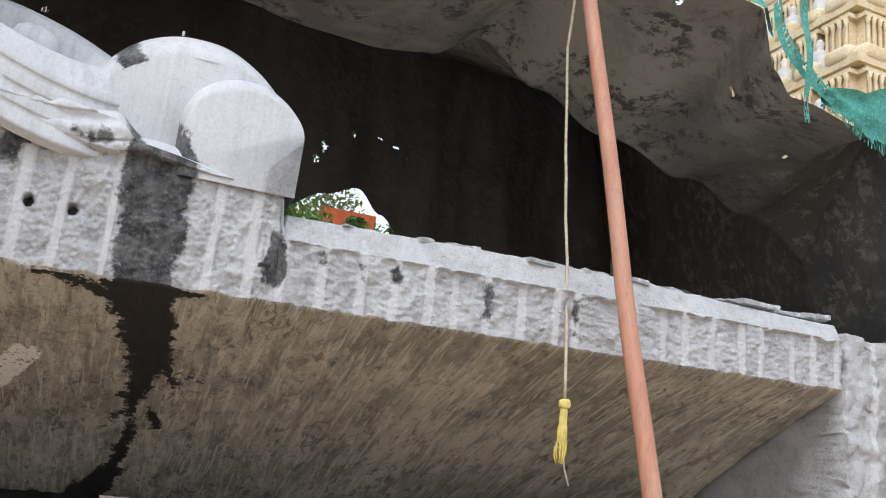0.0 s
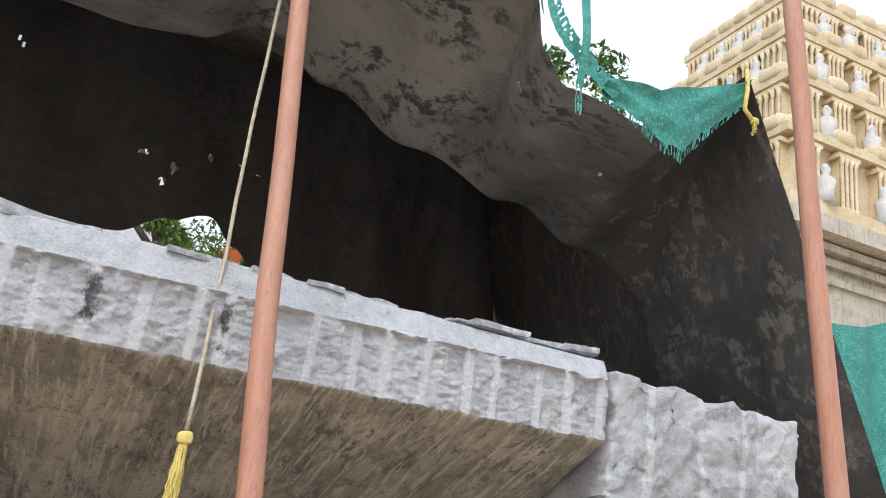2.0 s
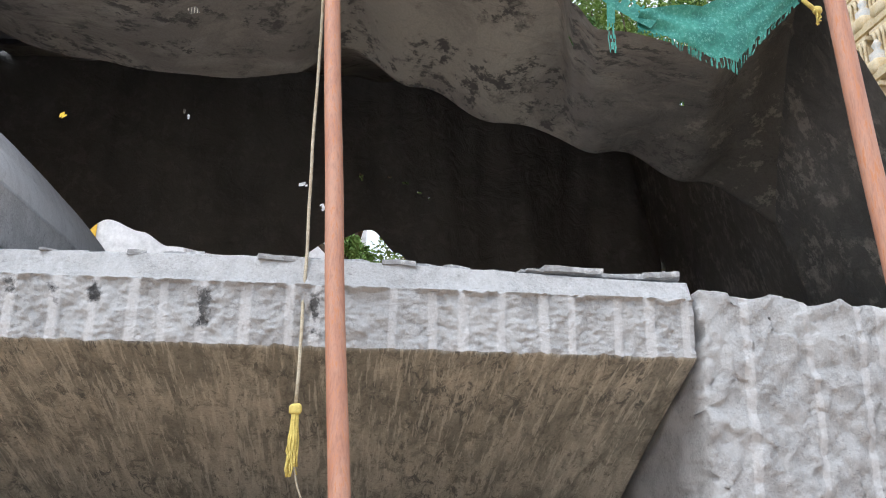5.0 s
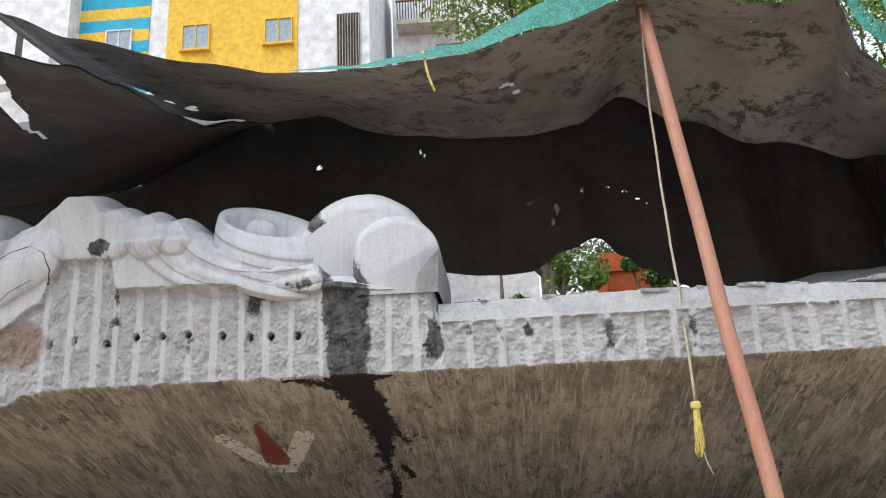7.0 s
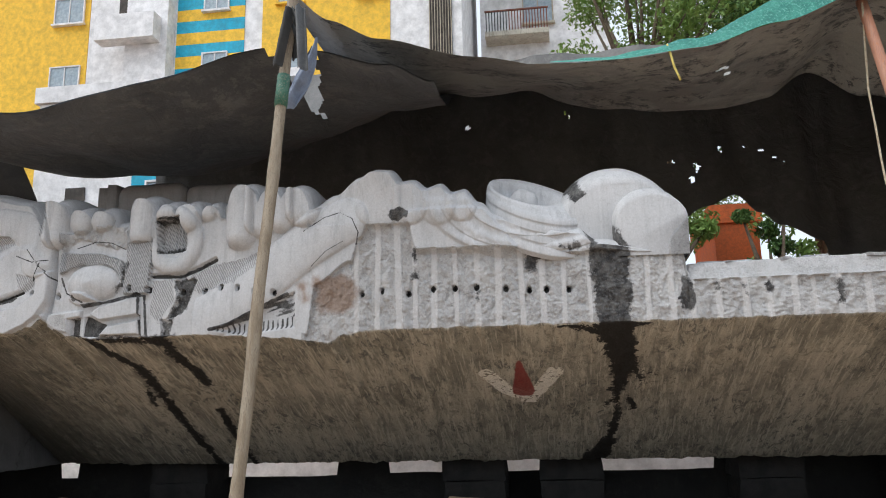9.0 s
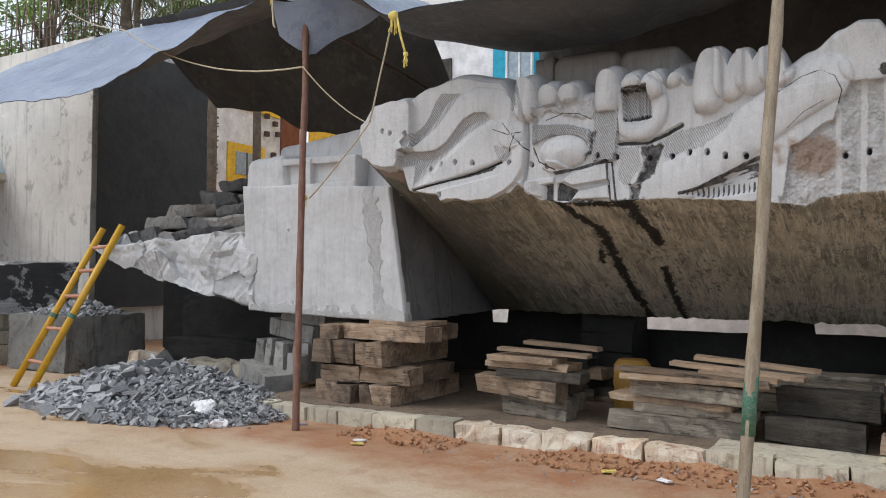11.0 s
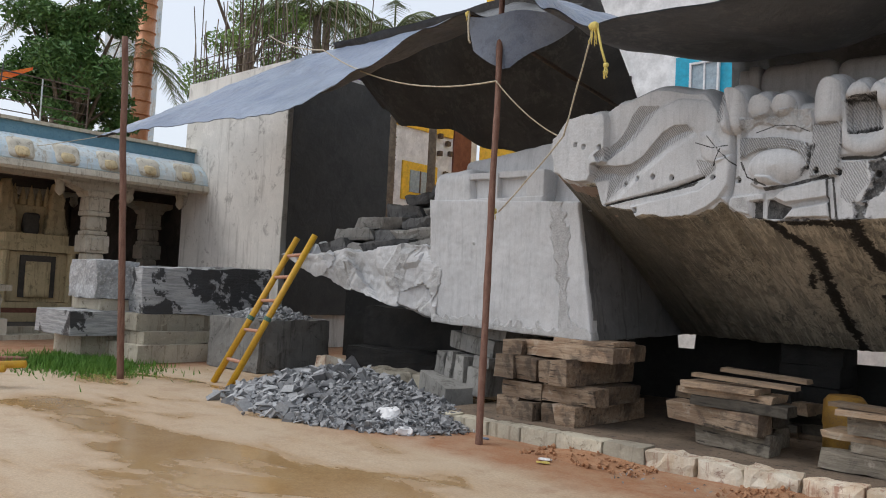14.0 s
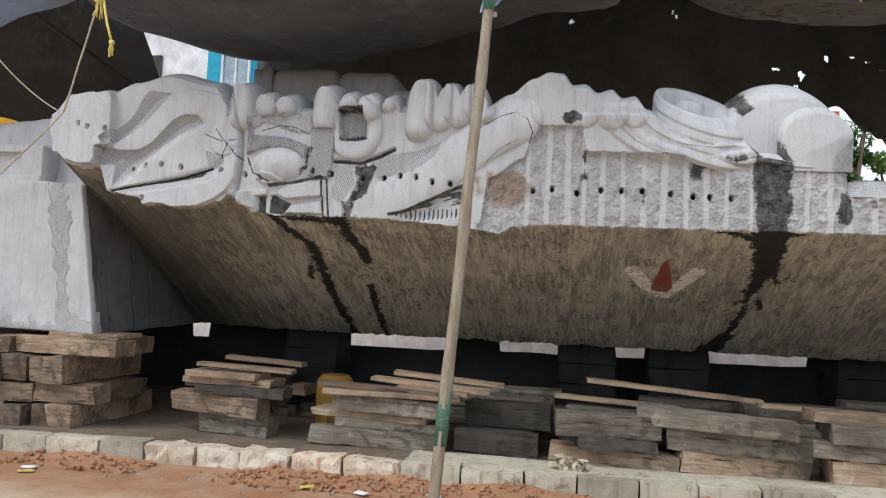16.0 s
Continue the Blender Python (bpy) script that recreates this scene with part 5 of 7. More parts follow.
sheet("shade_net", net_edge_place, 60, 6, NET, "frayed green net border along the notch", "net", lambda u, v: v > 0.5 and noise.noise((u * 40, v * 4, 3)) > 0.15)
sheet("shade_net", lambda u, v: (3.20 + 0.07 * u * (1 - 0.4 * v) + 0.03 * v, -0.12 + 0.02 * math.sin(v * 9), 4.98 - 0.98 * v), 8, 40, NET, "narrow strip of green net hanging down", "net", lambda u, v: v > 0.8 and noise.noise((u * 9, v * 30, 3)) > 0.1)
sheet("shade_net", lambda u, v: (6.3 + 1.6 * u, 1.1 + 0.06 * math.sin(u * 14 + v), 3.85 - 3.6 * v - 0.1 * math.sin(u * 6)), 30, 20, NET, "green shade net hung beside the site", "net")


def net_left_place(u, v):
    x = -1.0 + 4.0 * u
    rise = 0.26 * math.exp(-((x - 1.55) / 0.9) ** 2) + 0.05 * max(0, min(1, (x + 1) / 1.0))
    return (x, -0.07 + 0.05 * v, hem(x) - 0.02 + (rise + 0.03) * v + 0.02 * noise.noise((x * 5, v * 3, 9)) * v)


sheet("shade_net", net_left_place, 80, 10, NET, "green shade net laid over the canopy by the pole", "net")


def left_canopy_place(u, v):
    """Second canopy, over the statue's carved half; its front edge hangs low."""
    x0 = -8.5 + 6.6 * u
    edge = curve([(-8.5, 5.4), (-7.5, 4.9), (-7.1, 4.45), (-6.52, 4.14), (-5.53, 4.15), (-4.32, 4.27), (-3.19, 4.52), (-2.87, 4.48), (-2.28, 4.26), (-1.9, 4.1)], x0)
    sag = curve([(-8.5, 5.4), (-7.5, 4.9), (-6.6, 4.3), (-5.8, 4.12), (-4.85, 4.02), (-3.9, 4.2), (-3.3, 4.31), (-2.31, 4.56), (-1.9, 4.6)], x0)
    if v < 0.3:
        w = v / 0.3
        y = -0.75 + 1.55 * w
        z = edge + (sag - edge) * w - 0.06 * math.sin(w * math.pi)
    else:
        w = (v - 0.3) / 0.7
        y = 0.8 + 6.3 * w
        z = sag + (6.6 + 1.2 * max(0.0, min(1.0, (u - 0.533) / 0.34)) - sag) * w ** 1.1
    x = x0 - 0.4 * v
    k = 0.03 * noise.noise((x * 2, y * 2, 1)) + 0.03 * math.sin(x * 3 - y * 2 + 3 * noise.noise((x * 0.7, y * 0.7, 0)))
    return (x, y, z + k)


lined("tarpaulin_canopy", left_canopy_place, 260, 90, BLACK, BLUE, "black-lined blue tarpaulin sagging over the carved figures", lambda u, v: abs(u - 0.83 - 0.02 * noise.noise((v * 14, 0, 1))) < 0.034 * (1 - v * 3.6) + 0.006 * noise.noise((u * 90, v * 40, 2)) - 0.003)


sheet("torn_flap", lambda u, v: (-2.85 - 0.18 * v + (0.05 + 0.13 * math.sin(v * 2.4)) * (u - 0.5), -0.76 - 0.02 * v + 0.03 * math.sin(u * 6 + v * 4), 4.50 - 0.55 * v + 0.06 * u + 0.02 * noise.noise((u * 6, v * 6, 1))), 14, 22, BLUE, "pale blue torn tarpaulin flap hanging in the tear", "tarpaulin")
for k in range(5):
    a = k * 1.3
    sheet("torn_strip", lambda u, v, a=a, k=k: (-2.98 + 0.03 * k + (0.05 + 0.10 * v) * math.cos(a) + 0.07 * (u - 0.5), -1.13 + (0.04 + 0.06 * v) * math.sin(a) + 0.03 * math.sin(u * 5 + k), 4.62 - (0.30 + 0.06 * k) * v + 0.03 * noise.noise((u * 4, v * 5, k))), 6, 12, SIDECLOTH if k % 2 else BLACK, "ragged black tarpaulin strip knotted to the pole", "tarpaulin")


def blue_place(u, v):
    """Sloping sheet from the ridge by the concrete building down to its tied tip."""
    fx = -19.6 + 11.2 * u
    front = Vector((fx, 0.3 - 0.7 * max(0, u - 0.5) * 2, curve([(-19.6, 4.47), (-15.7, 4.36), (-12.3, 4.22), (-10.5, 4.46), (-9.2, 4.72), (-8.4, 4.76)], fx)))
    bx = -19.4 + 10.0 * u
    rise = min(1.0, u / 0.26)
    back = Vector((bx, 0.55 + 2.95 * rise, 4.58 + 2.02 * rise if rise < 1 else curve([(-16.8, 6.6), (-14, 6.5), (-11, 6.6), (-9.4, 6.3)], bx)))
    p = front.lerp(back, v)
    p.z += -0.15 * math.sin(v * math.pi) * u + 0.05 * noise.noise((p.x * 1.2, v * 3, 2)) + 0.02 * math.sin(v * 22 + u * 9) + 0.035 * noise.noise((u * 26, v * 2.5, 5)) + 0.015 * noise.noise((u * 60, v * 8, 5))
    return p


lined("blue_tarpaulin", blue_place, 220, 60, BLACK, BLUE, "blue-grey tarpaulin sloping down to a tied tip")


def under_place(u, v):
    """Black lining falling from the ridge behind the head block."""
    x = -15.6 + 6.5 * u
    low = curve([(-15.6, 5.6), (-14.9, 5.12), (-13.7, 4.94), (-12.4, 4.4), (-10.7, 4.0), (-9.4, 4.1), (-9.1, 4.5)], x)
    z = 6.7 - v * (6.7 - low)
    return (x + 0.3 * (v - 0.5) * u, 3.5 + 1.5 * v + 0.1 * noise.noise((x, z, 3)), z)


sheet("tarpaulin_wall", under_place, 60, 24, BLACK, "black lining sheet hung under the blue tarpaulin", "tarpaulin")


def flap_place(u, v):
    a, b = Vector((-8.5, -0.35, 4.75)), Vector((-7.4, 0.1, 4.75))
    p = a.lerp(b, u)
    p.z -= v * (0.62 - 0.5 * abs(u - 0.35) * 1.4) + 0.03 * math.sin(u * 9)
    p.y += 0.15 * v
    return p


sheet("blue_tarpaulin", flap_place, 16, 12, BLUE, "pale blue tarpaulin flap hanging from the tie", "tarpaulin")


# ---- kerb, timber stacks ----
kerb = empty("kerb", (-3, -0.15, 0))
tagged(kerb, "row of concrete and rough pale stones edging the terrace", "kerb", kind="structure")
x, i = -8.9, 0
rk = random.Random(3)
while x < 4.0:
    w = rk.uniform(0.42, 0.56)
    rough = -6.3 < x < -4.2
    y0 = -0.30 + (x + 7.5) * 0.02 if x < -4 else -0.22
    v, f = hexa([(a - kerb.location.x, b + 0.15, c) for a, b, c in box8(x + 0.006, x + w - 0.006, y0 + rk.uniform(-0.02, 0.02), y0 + 0.24, -0.1, 0.16 + rk.uniform(-0.02, 0.015))], (7, 4, 4), 0.028 if rough else 0.010, 0.2 if rough else 0.07, i, 8.0)
    obj("kerb_stone", v, f, QUARTZ if rough else KERB, kerb)
    x += w
    i += 1


def timber(x0, x1, y, z, d, h, mat=TIMBER, yaw=0.0, tilt=0.0, name="timber_beam", label="weathered rough-sawn timber beam in a stack", group="stacked timbers", seed=0):
    """A beam lying along x: from x0 to x1, front at y, on z, d deep and h high."""
    cx = (x0 + x1) / 2
    L = (x1 - x0) / 2
    rr = random.Random(seed * 13 + int(x0 * 100))
    j = lambda: rr.uniform(-0.02, 0.02) * min(1.0, h / 0.12)
    pts = [(sx * L + j(), sy * d / 2 + j(), (0 if sz < 0 else h + j() * 0.8)) for sz in (-1, 1) for sx, sy in ((-1, -1), (1, -1), (1, 1), (-1, 1))]
    v, f = hexa(pts, (14, 4, 4), min(0.011, 0.08 * h), 0.07, seed, 6.0)
    ob = obj(name, v, f, mat, None)
    ob.matrix_basis = pose(cx, y + d / 2, z, 0, tilt, yaw)
    return tagged(ob, label, "timber", group)


# head-end stack: cribbed sleepers under the great block, every second course end-on
sd = 0
CRIB = "red-brown timber sleeper cribbed under the statue"
for x0, x1, y, z, d, h, yaw in ((-8.28, -7.98, 0.25, 0.14, 0.9, 0.22, 1), (-7.97, -7.68, 0.20, 0.14, 0.9, 0.20, -2), (-7.66, -7.42, 0.24, 0.14, 0.9, 0.21, 1), (-7.40, -7.12, 0.20, 0.14, 1.45, 0.23, -3),
                                (-8.20, -7.66, 0.28, 0.36, 0.30, 0.20, 1), (-7.65, -6.97, 0.30, 0.37, 0.28, 0.20, -2), (-8.15, -7.0, 0.95, 0.36, 0.30, 0.20, 2), (-7.28, -7.0, 0.62, 0.37, 0.7, 0.20, -2),
                                (-8.30, -8.02, 0.20, 0.575, 1.0, 0.27, 2), (-8.0, -7.72, 0.26, 0.575, 1.0, 0.26, -1), (-7.70, -7.49, 0.24, 0.575, 1.0, 0.26, 1), (-7.47, -7.20, 0.18, 0.575, 1.3, 0.28, -4),
                                (-8.26, -7.98, 0.30, 0.85, 0.8, 0.18, 1), (-7.96, -6.78, 0.36, 0.855, 0.34, 0.17, -3), (-7.9, -6.9, 0.95, 0.85, 0.34, 0.18, 2), (-7.6, -6.85, 0.40, 1.03, 0.5, 0.05, 2)):
    sd += 1
    timber(x0, x1, y, z, d, h, REDTIMBER, yaw=yaw, seed=sd, label=CRIB)
# leaning stone blocks behind, towards the tongue
for x0, x1, y, z, d, h, yaw, tilt in ((-9.95, -9.10, 0.55, 0.12, 0.40, 0.26, -22, 10), (-9.80, -9.62, 0.85, 0.34, 0.4, 0.40, -12, 8), (-9.60, -9.46, 0.82, 0.34, 0.4, 0.40, -12, 8), (-9.44, -9.22, 0.80, 0.33, 0.4, 0.38, -12, 8), (-9.15, -8.88, 0.75, 0.22, 0.5, 0.36, -10, 5), (-9.7, -8.8, 0.95, 0.74, 0.45, 0.22, -8, 6), (-9.5, -8.7, 1.0, 0.95, 0.5, 0.18, -4, 3), (-9.1, -8.8, 0.80, 0.58, 0.4, 0.14, -10, 4), (-9.6, -8.6, 1.5, 0.14, 0.6, 0.9, 0, 0)):
    sd += 1
    timber(x0, x1, y, z, d, h, MIDROCK, yaw=yaw, tilt=tilt, seed=sd, name="stone_block", label="leaning grey stone block propping the statue", group="propping stones")
# loose stacks along the terrace
STACKS = ((-6.2, -5.15, 0.42, (0.20, 0.20, 0.10, 0.07, 0.06), 0.0), (-4.6, -3.35, 0.40, (0.17, 0.09, 0.07, 0.17, 0.05, 0.04), 0.0), (-3.22, -2.42, 0.55, (0.24, 0.24), 0.0),
          (-2.35, -1.35, 0.30, (0.16, 0.11, 0.20), 0.0), (-1.5, -0.25, 0.28, (0.19, 0.20, 0.15), 0.0), (-0.1, 1.0, 0.25, (0.22, 0.14, 0.16, 0.1), 0.0), (1.2, 2.4, 0.4, (0.2, 0.18, 0.16), 0.0), (2.6, 3.7, 0.4, (0.2, 0.18), 0.0))
for a, b, y, hs, _ in STACKS:
    z = 0.145
    for h in hs:
        sd += 1
        s0, s1 = rk.uniform(-0.16, 0.24), rk.uniform(-0.26, 0.16)
        timber(a + s0, b + s1, y + rk.uniform(-0.10, 0.12), z, rk.uniform(0.22, 0.40), h - 0.004, (REDTIMBER if sd % 3 == 0 else TIMBER) if h > 0.08 else PLANK, yaw=rk.uniform(-11, 8), tilt=rk.uniform(-0.5, 2.0), seed=sd, label="weathered grey timber beam in a loose stack" if h > 0.08 else "thin sawn plank on the timber stack", name="timber_beam" if h > 0.08 else "plank")
        if h > 0.15:
            timber(a + s0 + 0.1, b + s1 - 0.1, y + 0.5, z, 0.4, h - 0.004, TIMBER, yaw=rk.uniform(-5, 5), seed=sd + 200)
        z += h
apron = obj("pavement", *hexa(box8(-3.7, 4.4, -0.06, 0.42, 0.10, 0.158), (40, 6, 1), 0.012, 0.02, 6, 3.0), KERB)
tagged(apron, "worn grey concrete apron behind the kerb", "pavement", kind="structure")
# supports under the keel, their shade put into the near-black stone
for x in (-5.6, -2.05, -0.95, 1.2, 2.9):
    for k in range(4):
        timber(x - 0.35, x + 0.35, 2.9, 0.14 + k * 0.245, 0.7, 0.24, SHADEROCK, seed=300 + k, name="support_block", label="stone block propping the statue's keel, shade in its colour", group="keel supports")


# ---- rubble, ladder, slabs ----
def rubble():
    rr = random.Random(11)
    verts, faces = [], []
    for k in range(4200):
        a, r = rr.uniform(0, 2 * math.pi), math.sqrt(rr.random()) * (1.0 if rr.random() < 0.93 else rr.uniform(1.0, 1.2))
        x, y = -10.2 + 2.1 * r * math.cos(a), -0.35 + 1.25 * r * math.sin(a) + 0.25 * r * math.cos(a) * -0.4
        hgt = max(0, 0.50 * (1 - r ** 1.3)) + 0.02
        z = hgt * rr.uniform(0.75, 1.0)
        left = x < -9.9 + 0.3 * rr.random()
        s = rr.uniform(0.022, 0.062 if left else 0.045) * (rr.uniform(1.5, 2.6) if rr.random() < (0.28 if left else 0.10) else 1)
        m = Matrix.Translation((x, y, z)) @ Euler((rr.uniform(-1.0, 1.0), rr.uniform(-1.0, 1.0), rr.uniform(0, 6.3))).to_matrix().to_4x4()
        k0 = len(verts)
        t = s * rr.uniform(0.10, 0.32)
        base = [(-s * rr.uniform(0.6, 1.2), -s * rr.uniform(0.4, 0.9)), (s * rr.uniform(0.6, 1.3), -s * rr.uniform(0.3, 0.8)), (s * rr.uniform(0.3, 0.9), s * rr.uniform(0.4, 0.9)), (-s * rr.uniform(0.3, 0.9), s * rr.uniform(0.3, 0.9))]
        for zz, sh in ((-t, 1.0), (t, rr.uniform(0.6, 0.95))):
            for bx, by in base:
                verts.append(m @ Vector((bx * sh, by * sh, zz)))
        for q in ((3, 2, 1, 0), (4, 5, 6, 7), (0, 1, 5, 4), (1, 2, 6, 5), (2, 3, 7, 6), (3, 0, 4, 7)):
            faces.append([k0 + i for i in q])
    n = 28
    k0 = len(verts)
    for j in range(n + 1):
        for i in range(n + 1):
            u, v = i / n * 2 - 1, j / n * 2 - 1
            r = min(1, math.hypot(u, v))
            verts.append((-10.2 + 2.1 * u, -0.35 + 1.25 * v - 0.1 * u, max(-0.05, 0.5 * (1 - r ** 1.3)) - 0.03))
    for j in range(n):
        for i in range(n):
            a = k0 + j * (n + 1) + i
            faces.append([a, a + 1, a + n + 2, a + n + 1])
    ob = obj("rubble_heap", verts, faces, CHIPS)
    return tagged(ob, "heap of grey granite chips on the ground", "rubble", kind="stuff")


rubble()


def small_heap(x0, y0, z0, rx, ry, h, count, seed, label):
    rr = random.Random(seed)
    verts, faces = [], []
    for k in range(count):
        a, r = rr.uniform(0, 2 * math.pi), math.sqrt(rr.random())
        m = Matrix.Translation((x0 + rx * r * math.cos(a), y0 + ry * r * math.sin(a), z0 + h * (1 - r) * rr.uniform(0.6, 1.0) + 0.01)) @ Euler((rr.uniform(-0.9, 0.9), rr.uniform(-0.9, 0.9), rr.uniform(0, 6.3))).to_matrix().to_4x4()
        v, f = hexa(box8(-1, 1, -0.7, 0.7, -0.3, 0.3), (1, 1, 1))
        sc = rr.uniform(0.025, 0.07)
        faces += [[i + len(verts) for i in q] for q in f]
        verts += [m @ (p * sc) for p in v]
    return tagged(obj("rubble_heap", verts, faces, CHIPS), label, "rubble", kind="stuff")


small_heap(-14.3, 1.35, 0.88, 0.72, 0.7, 0.28, 420, 3, "heap of granite chips on the dark block")
small_heap(-12.6, 1.5, 0.02, 0.9, 0.8, 0.18, 360, 4, "scatter of dark granite chips under the tongue")


for k, (x, y, sc) in enumerate(((-8.85, -0.92, 0.13), (-9.02, -1.02, 0.10), (-8.45, -1.1, 0.09))):
    v, f = hexa(box8(-sc, sc, -sc * 0.8, sc * 0.8, 0, sc * (1.7 if k == 0 else 0.7)), (9, 9, 9), sc * 0.35, 0.8, k + 3, 9.0 / sc * 0.12)
    bag = obj("plastic_bag", v, f, WHITE, smooth=False)
    bag.matrix_basis = pose(x, y, 0.01, 0, 0, 30 * k)
    tagged(bag, "crumpled white plastic bag lying by the rubble", "bag", "plastic bags")


def ladder():
    root = empty("ladder", (-12.7, -0.6, 0))
    feet = (Vector((-12.99, -0.56, 0)), Vector((-12.36, -0.70, 0)))
    tops = (Vector((-12.36, 0.36, 2.24)), Vector((-11.84, 0.28, 2.27)))
    for a, b in zip(feet, tops):
        obj("rail", *tube([a - root.location, b - root.location], 0.048, 12), YELLOW, root, smooth=True)
    for t in (0.16, 0.36, 0.56, 0.72, 0.87):
        a, b = feet[0].lerp(tops[0], t) - root.location, feet[1].lerp(tops[1], t) - root.location
        obj("rung", *tube([a, b], 0.026, 10), PINK, root, "pinkish rung", True)
    for k in (0, 1):
        p = feet[k].lerp(tops[k], 0.44) - root.location
        d = (tops[k] - feet[k]).normalized() * 0.03
        obj("binding", *tube([p - d, p + d], 0.056, 10), GREENP, root, "green cloth binding")
    return tagged(root, "yellow painted bamboo ladder leaning on the statue's end", "ladder")


ladder()


def slab(name, pts, mat, label, seed, res=(16, 12, 9), rough=0.035, rnd=0.05):
    return tagged(obj(name, *hexa(pts, res, rough, rnd, seed, 3.5), mat), label, "stone block", "loose stone blocks")


slab("stone_block", [(-15.95, -0.22, 0.85), (-15.7, 2.3, 0.85), (-17.6, 2.6, 0.85), (-17.6, 0.1, 0.85), (-16.05, -0.25, 1.68), (-15.8, 2.4, 1.78), (-17.6, 2.6, 1.8), (-17.6, 0.1, 1.7)], WETROCK, "grey granite block with wet black patches on stone courses", 21)
slab("stone_block", box8(-17.9, -16.75, -0.74, 0.06, 1.08, 1.78), ROCK, "square grey granite block on the stone platform", 22)
for k, (a, b, c, d, e, f) in enumerate(((-17.9, -15.6, -0.45, 2.3, 0.0, 0.32), (-17.9, -15.7, -0.3, 2.5, 0.32, 0.55), (-17.9, -15.9, -0.35, 2.8, 0.55, 0.85), (-18.0, -16.5, -1.25, 0.0, 0.42, 0.86), (-18.0, -16.8, -0.6, 0.05, 0.86, 1.07), (-18.0, -16.8, -0.9, 0.0, 0.0, 0.42))):
    slab("stone_slab", box8(a, b, c, d, e, f), KERB if k != 3 else WETROCK, "long dressed stone slab in the low platform", 30 + k, (10, 10, 3), 0.015, 0.06)
slab("stone_block", box8(-15.1, -13.55, 0.6, 2.1, 0.0, 0.90), MIDROCK, "dark stone block heaped with chips", 40)
# near-black slabs: the shade under the tongue is in their colour
slab("stone_block", box8(-13.2, -9.6, 2.2, 3.6, 0.1, 0.5), SHADEROCK, "stone slab under the tongue, shade in its colour", 41)
slab("stone_block", box8(-13.2, -9.6, 2.6, 3.8, 0.5, 1.2), SHADEROCK, "stone slab under the tongue, shade in its colour", 42)
slab("stone_block", [(-11.9, 0.40, 0.1), (-11.5, 0.30, 0.1), (-11.35, 0.7, 0.1), (-11.75, 0.8, 0.1), (-11.85, 0.45, 0.5), (-11.6, 0.4, 0.52), (-11.45, 0.7, 0.46), (-11.75, 0.75, 0.44)], QUARTZ, "small pale stone block by the rubble", 43)
slab("stone_block", box8(-11.3, -10.3, 0.9, 1.3, 0.1, 0.35), KERB, "grey stone slab lying behind the rubble", 44)
slab("stone_block", box8(-10.3, -9.5, 0.9, 1.3, 0.1, 0.35), KERB, "grey stone slab lying behind the rubble", 45)
rs = random.Random(5)
k = 0
for lay in range(6):
    x = -12.5 + lay * 0.42
    while x < -9.9:
        w = rs.uniform(0.5, 0.95)
        z = 2.06 + lay * 0.18
        y = 0.80 + 0.10 * lay + rs.uniform(-0.08, 0.08)
        pts = [(a + rs.uniform(-0.10, 0.10), b + rs.uniform(-0.12, 0.08), c + (rs.uniform(-0.09, 0.03) if c > z + 0.1 else rs.uniform(-0.03, 0))) for a, b, c in box8(x, min(x + w, -9.7), y, y + 1.3, z, z + 0.20)]
        slab("stone_slab", pts, MIDROCK if k % 2 else DARKROCK, "rough grey stone slab stacked on the tongue", 60 + k, (10, 6, 4), 0.045, 0.5 if k % 3 else 0.3)
        k += 1
        x += w * 0.96


# ---- concrete building ----
def concrete_house():
    root = empty("concrete_building", (-19.8, 5.3, 0))
    o = root.location
    obj("wall", *hexa([Vector(p) - o for p in box8(-22.0, -17.5, 3.8, 6.9, 0, 6.75)], (12, 8, 14), 0.012, 0.005, 1, 1.0), CONCRETE, root)
    obj("parapet", *hexa([Vector(p) - o for p in box8(-22.1, -17.4, 3.7, 7.0, 6.0, 6.16)], (12, 8, 1), 0.01, 0.02, 2, 1.0), CONCRETE, root)
    rr = random.Random(8)
    for k in range(46):
        t = k / 46
        x, y = (-22 + 4.5 * t * 1.6, 3.9) if t < 0.62 else (-17.6, 3.9 + (t - 0.62) * 7.5)
        h = rr.uniform(0.9, 2.8)
        dx, dy = rr.uniform(-0.25, 0.25), rr.uniform(-0.2, 0.2)
        obj("reinforcing_bar", *tube([Vector((x, y, 6.7)) - o, Vector((x + dx * 0.4, y + dy * 0.4, 6.7 + h * 0.5)) - o, Vector((x + dx, y + dy, 6.7 + h)) - o], 0.014, 5), IRON if k % 3 else BAMBOO, root)
    for z in (6.95, 7.2, 7.4):
        obj("tie_bar", *tube([Vector((-22, 3.88, z)) - o, Vector((-17.5, 3.88, z + 0.05)) - o], 0.013, 5), IRON, root)
        obj("tie_bar", *tube([Vector((-17.58, 3.88, z)) - o, Vector((-17.58, 6.6, z)) - o], 0.013, 5), IRON, root)
    return tagged(root, "bare concrete room with rusted reinforcing bars above", "building")


concrete_house()


# added sheet: gives the room's side face its deep shade
sheet("tarpaulin_wall", lambda u, v: (-17.35 + 0.03 * noise.noise((u * 5, v * 3, 1)), 3.84 + 3.1 * u, 6.6 - 5.8 * v), 12, 14, SIDECLOTH, "added black sheet standing for the concrete room's shaded side", "tarpaulin")


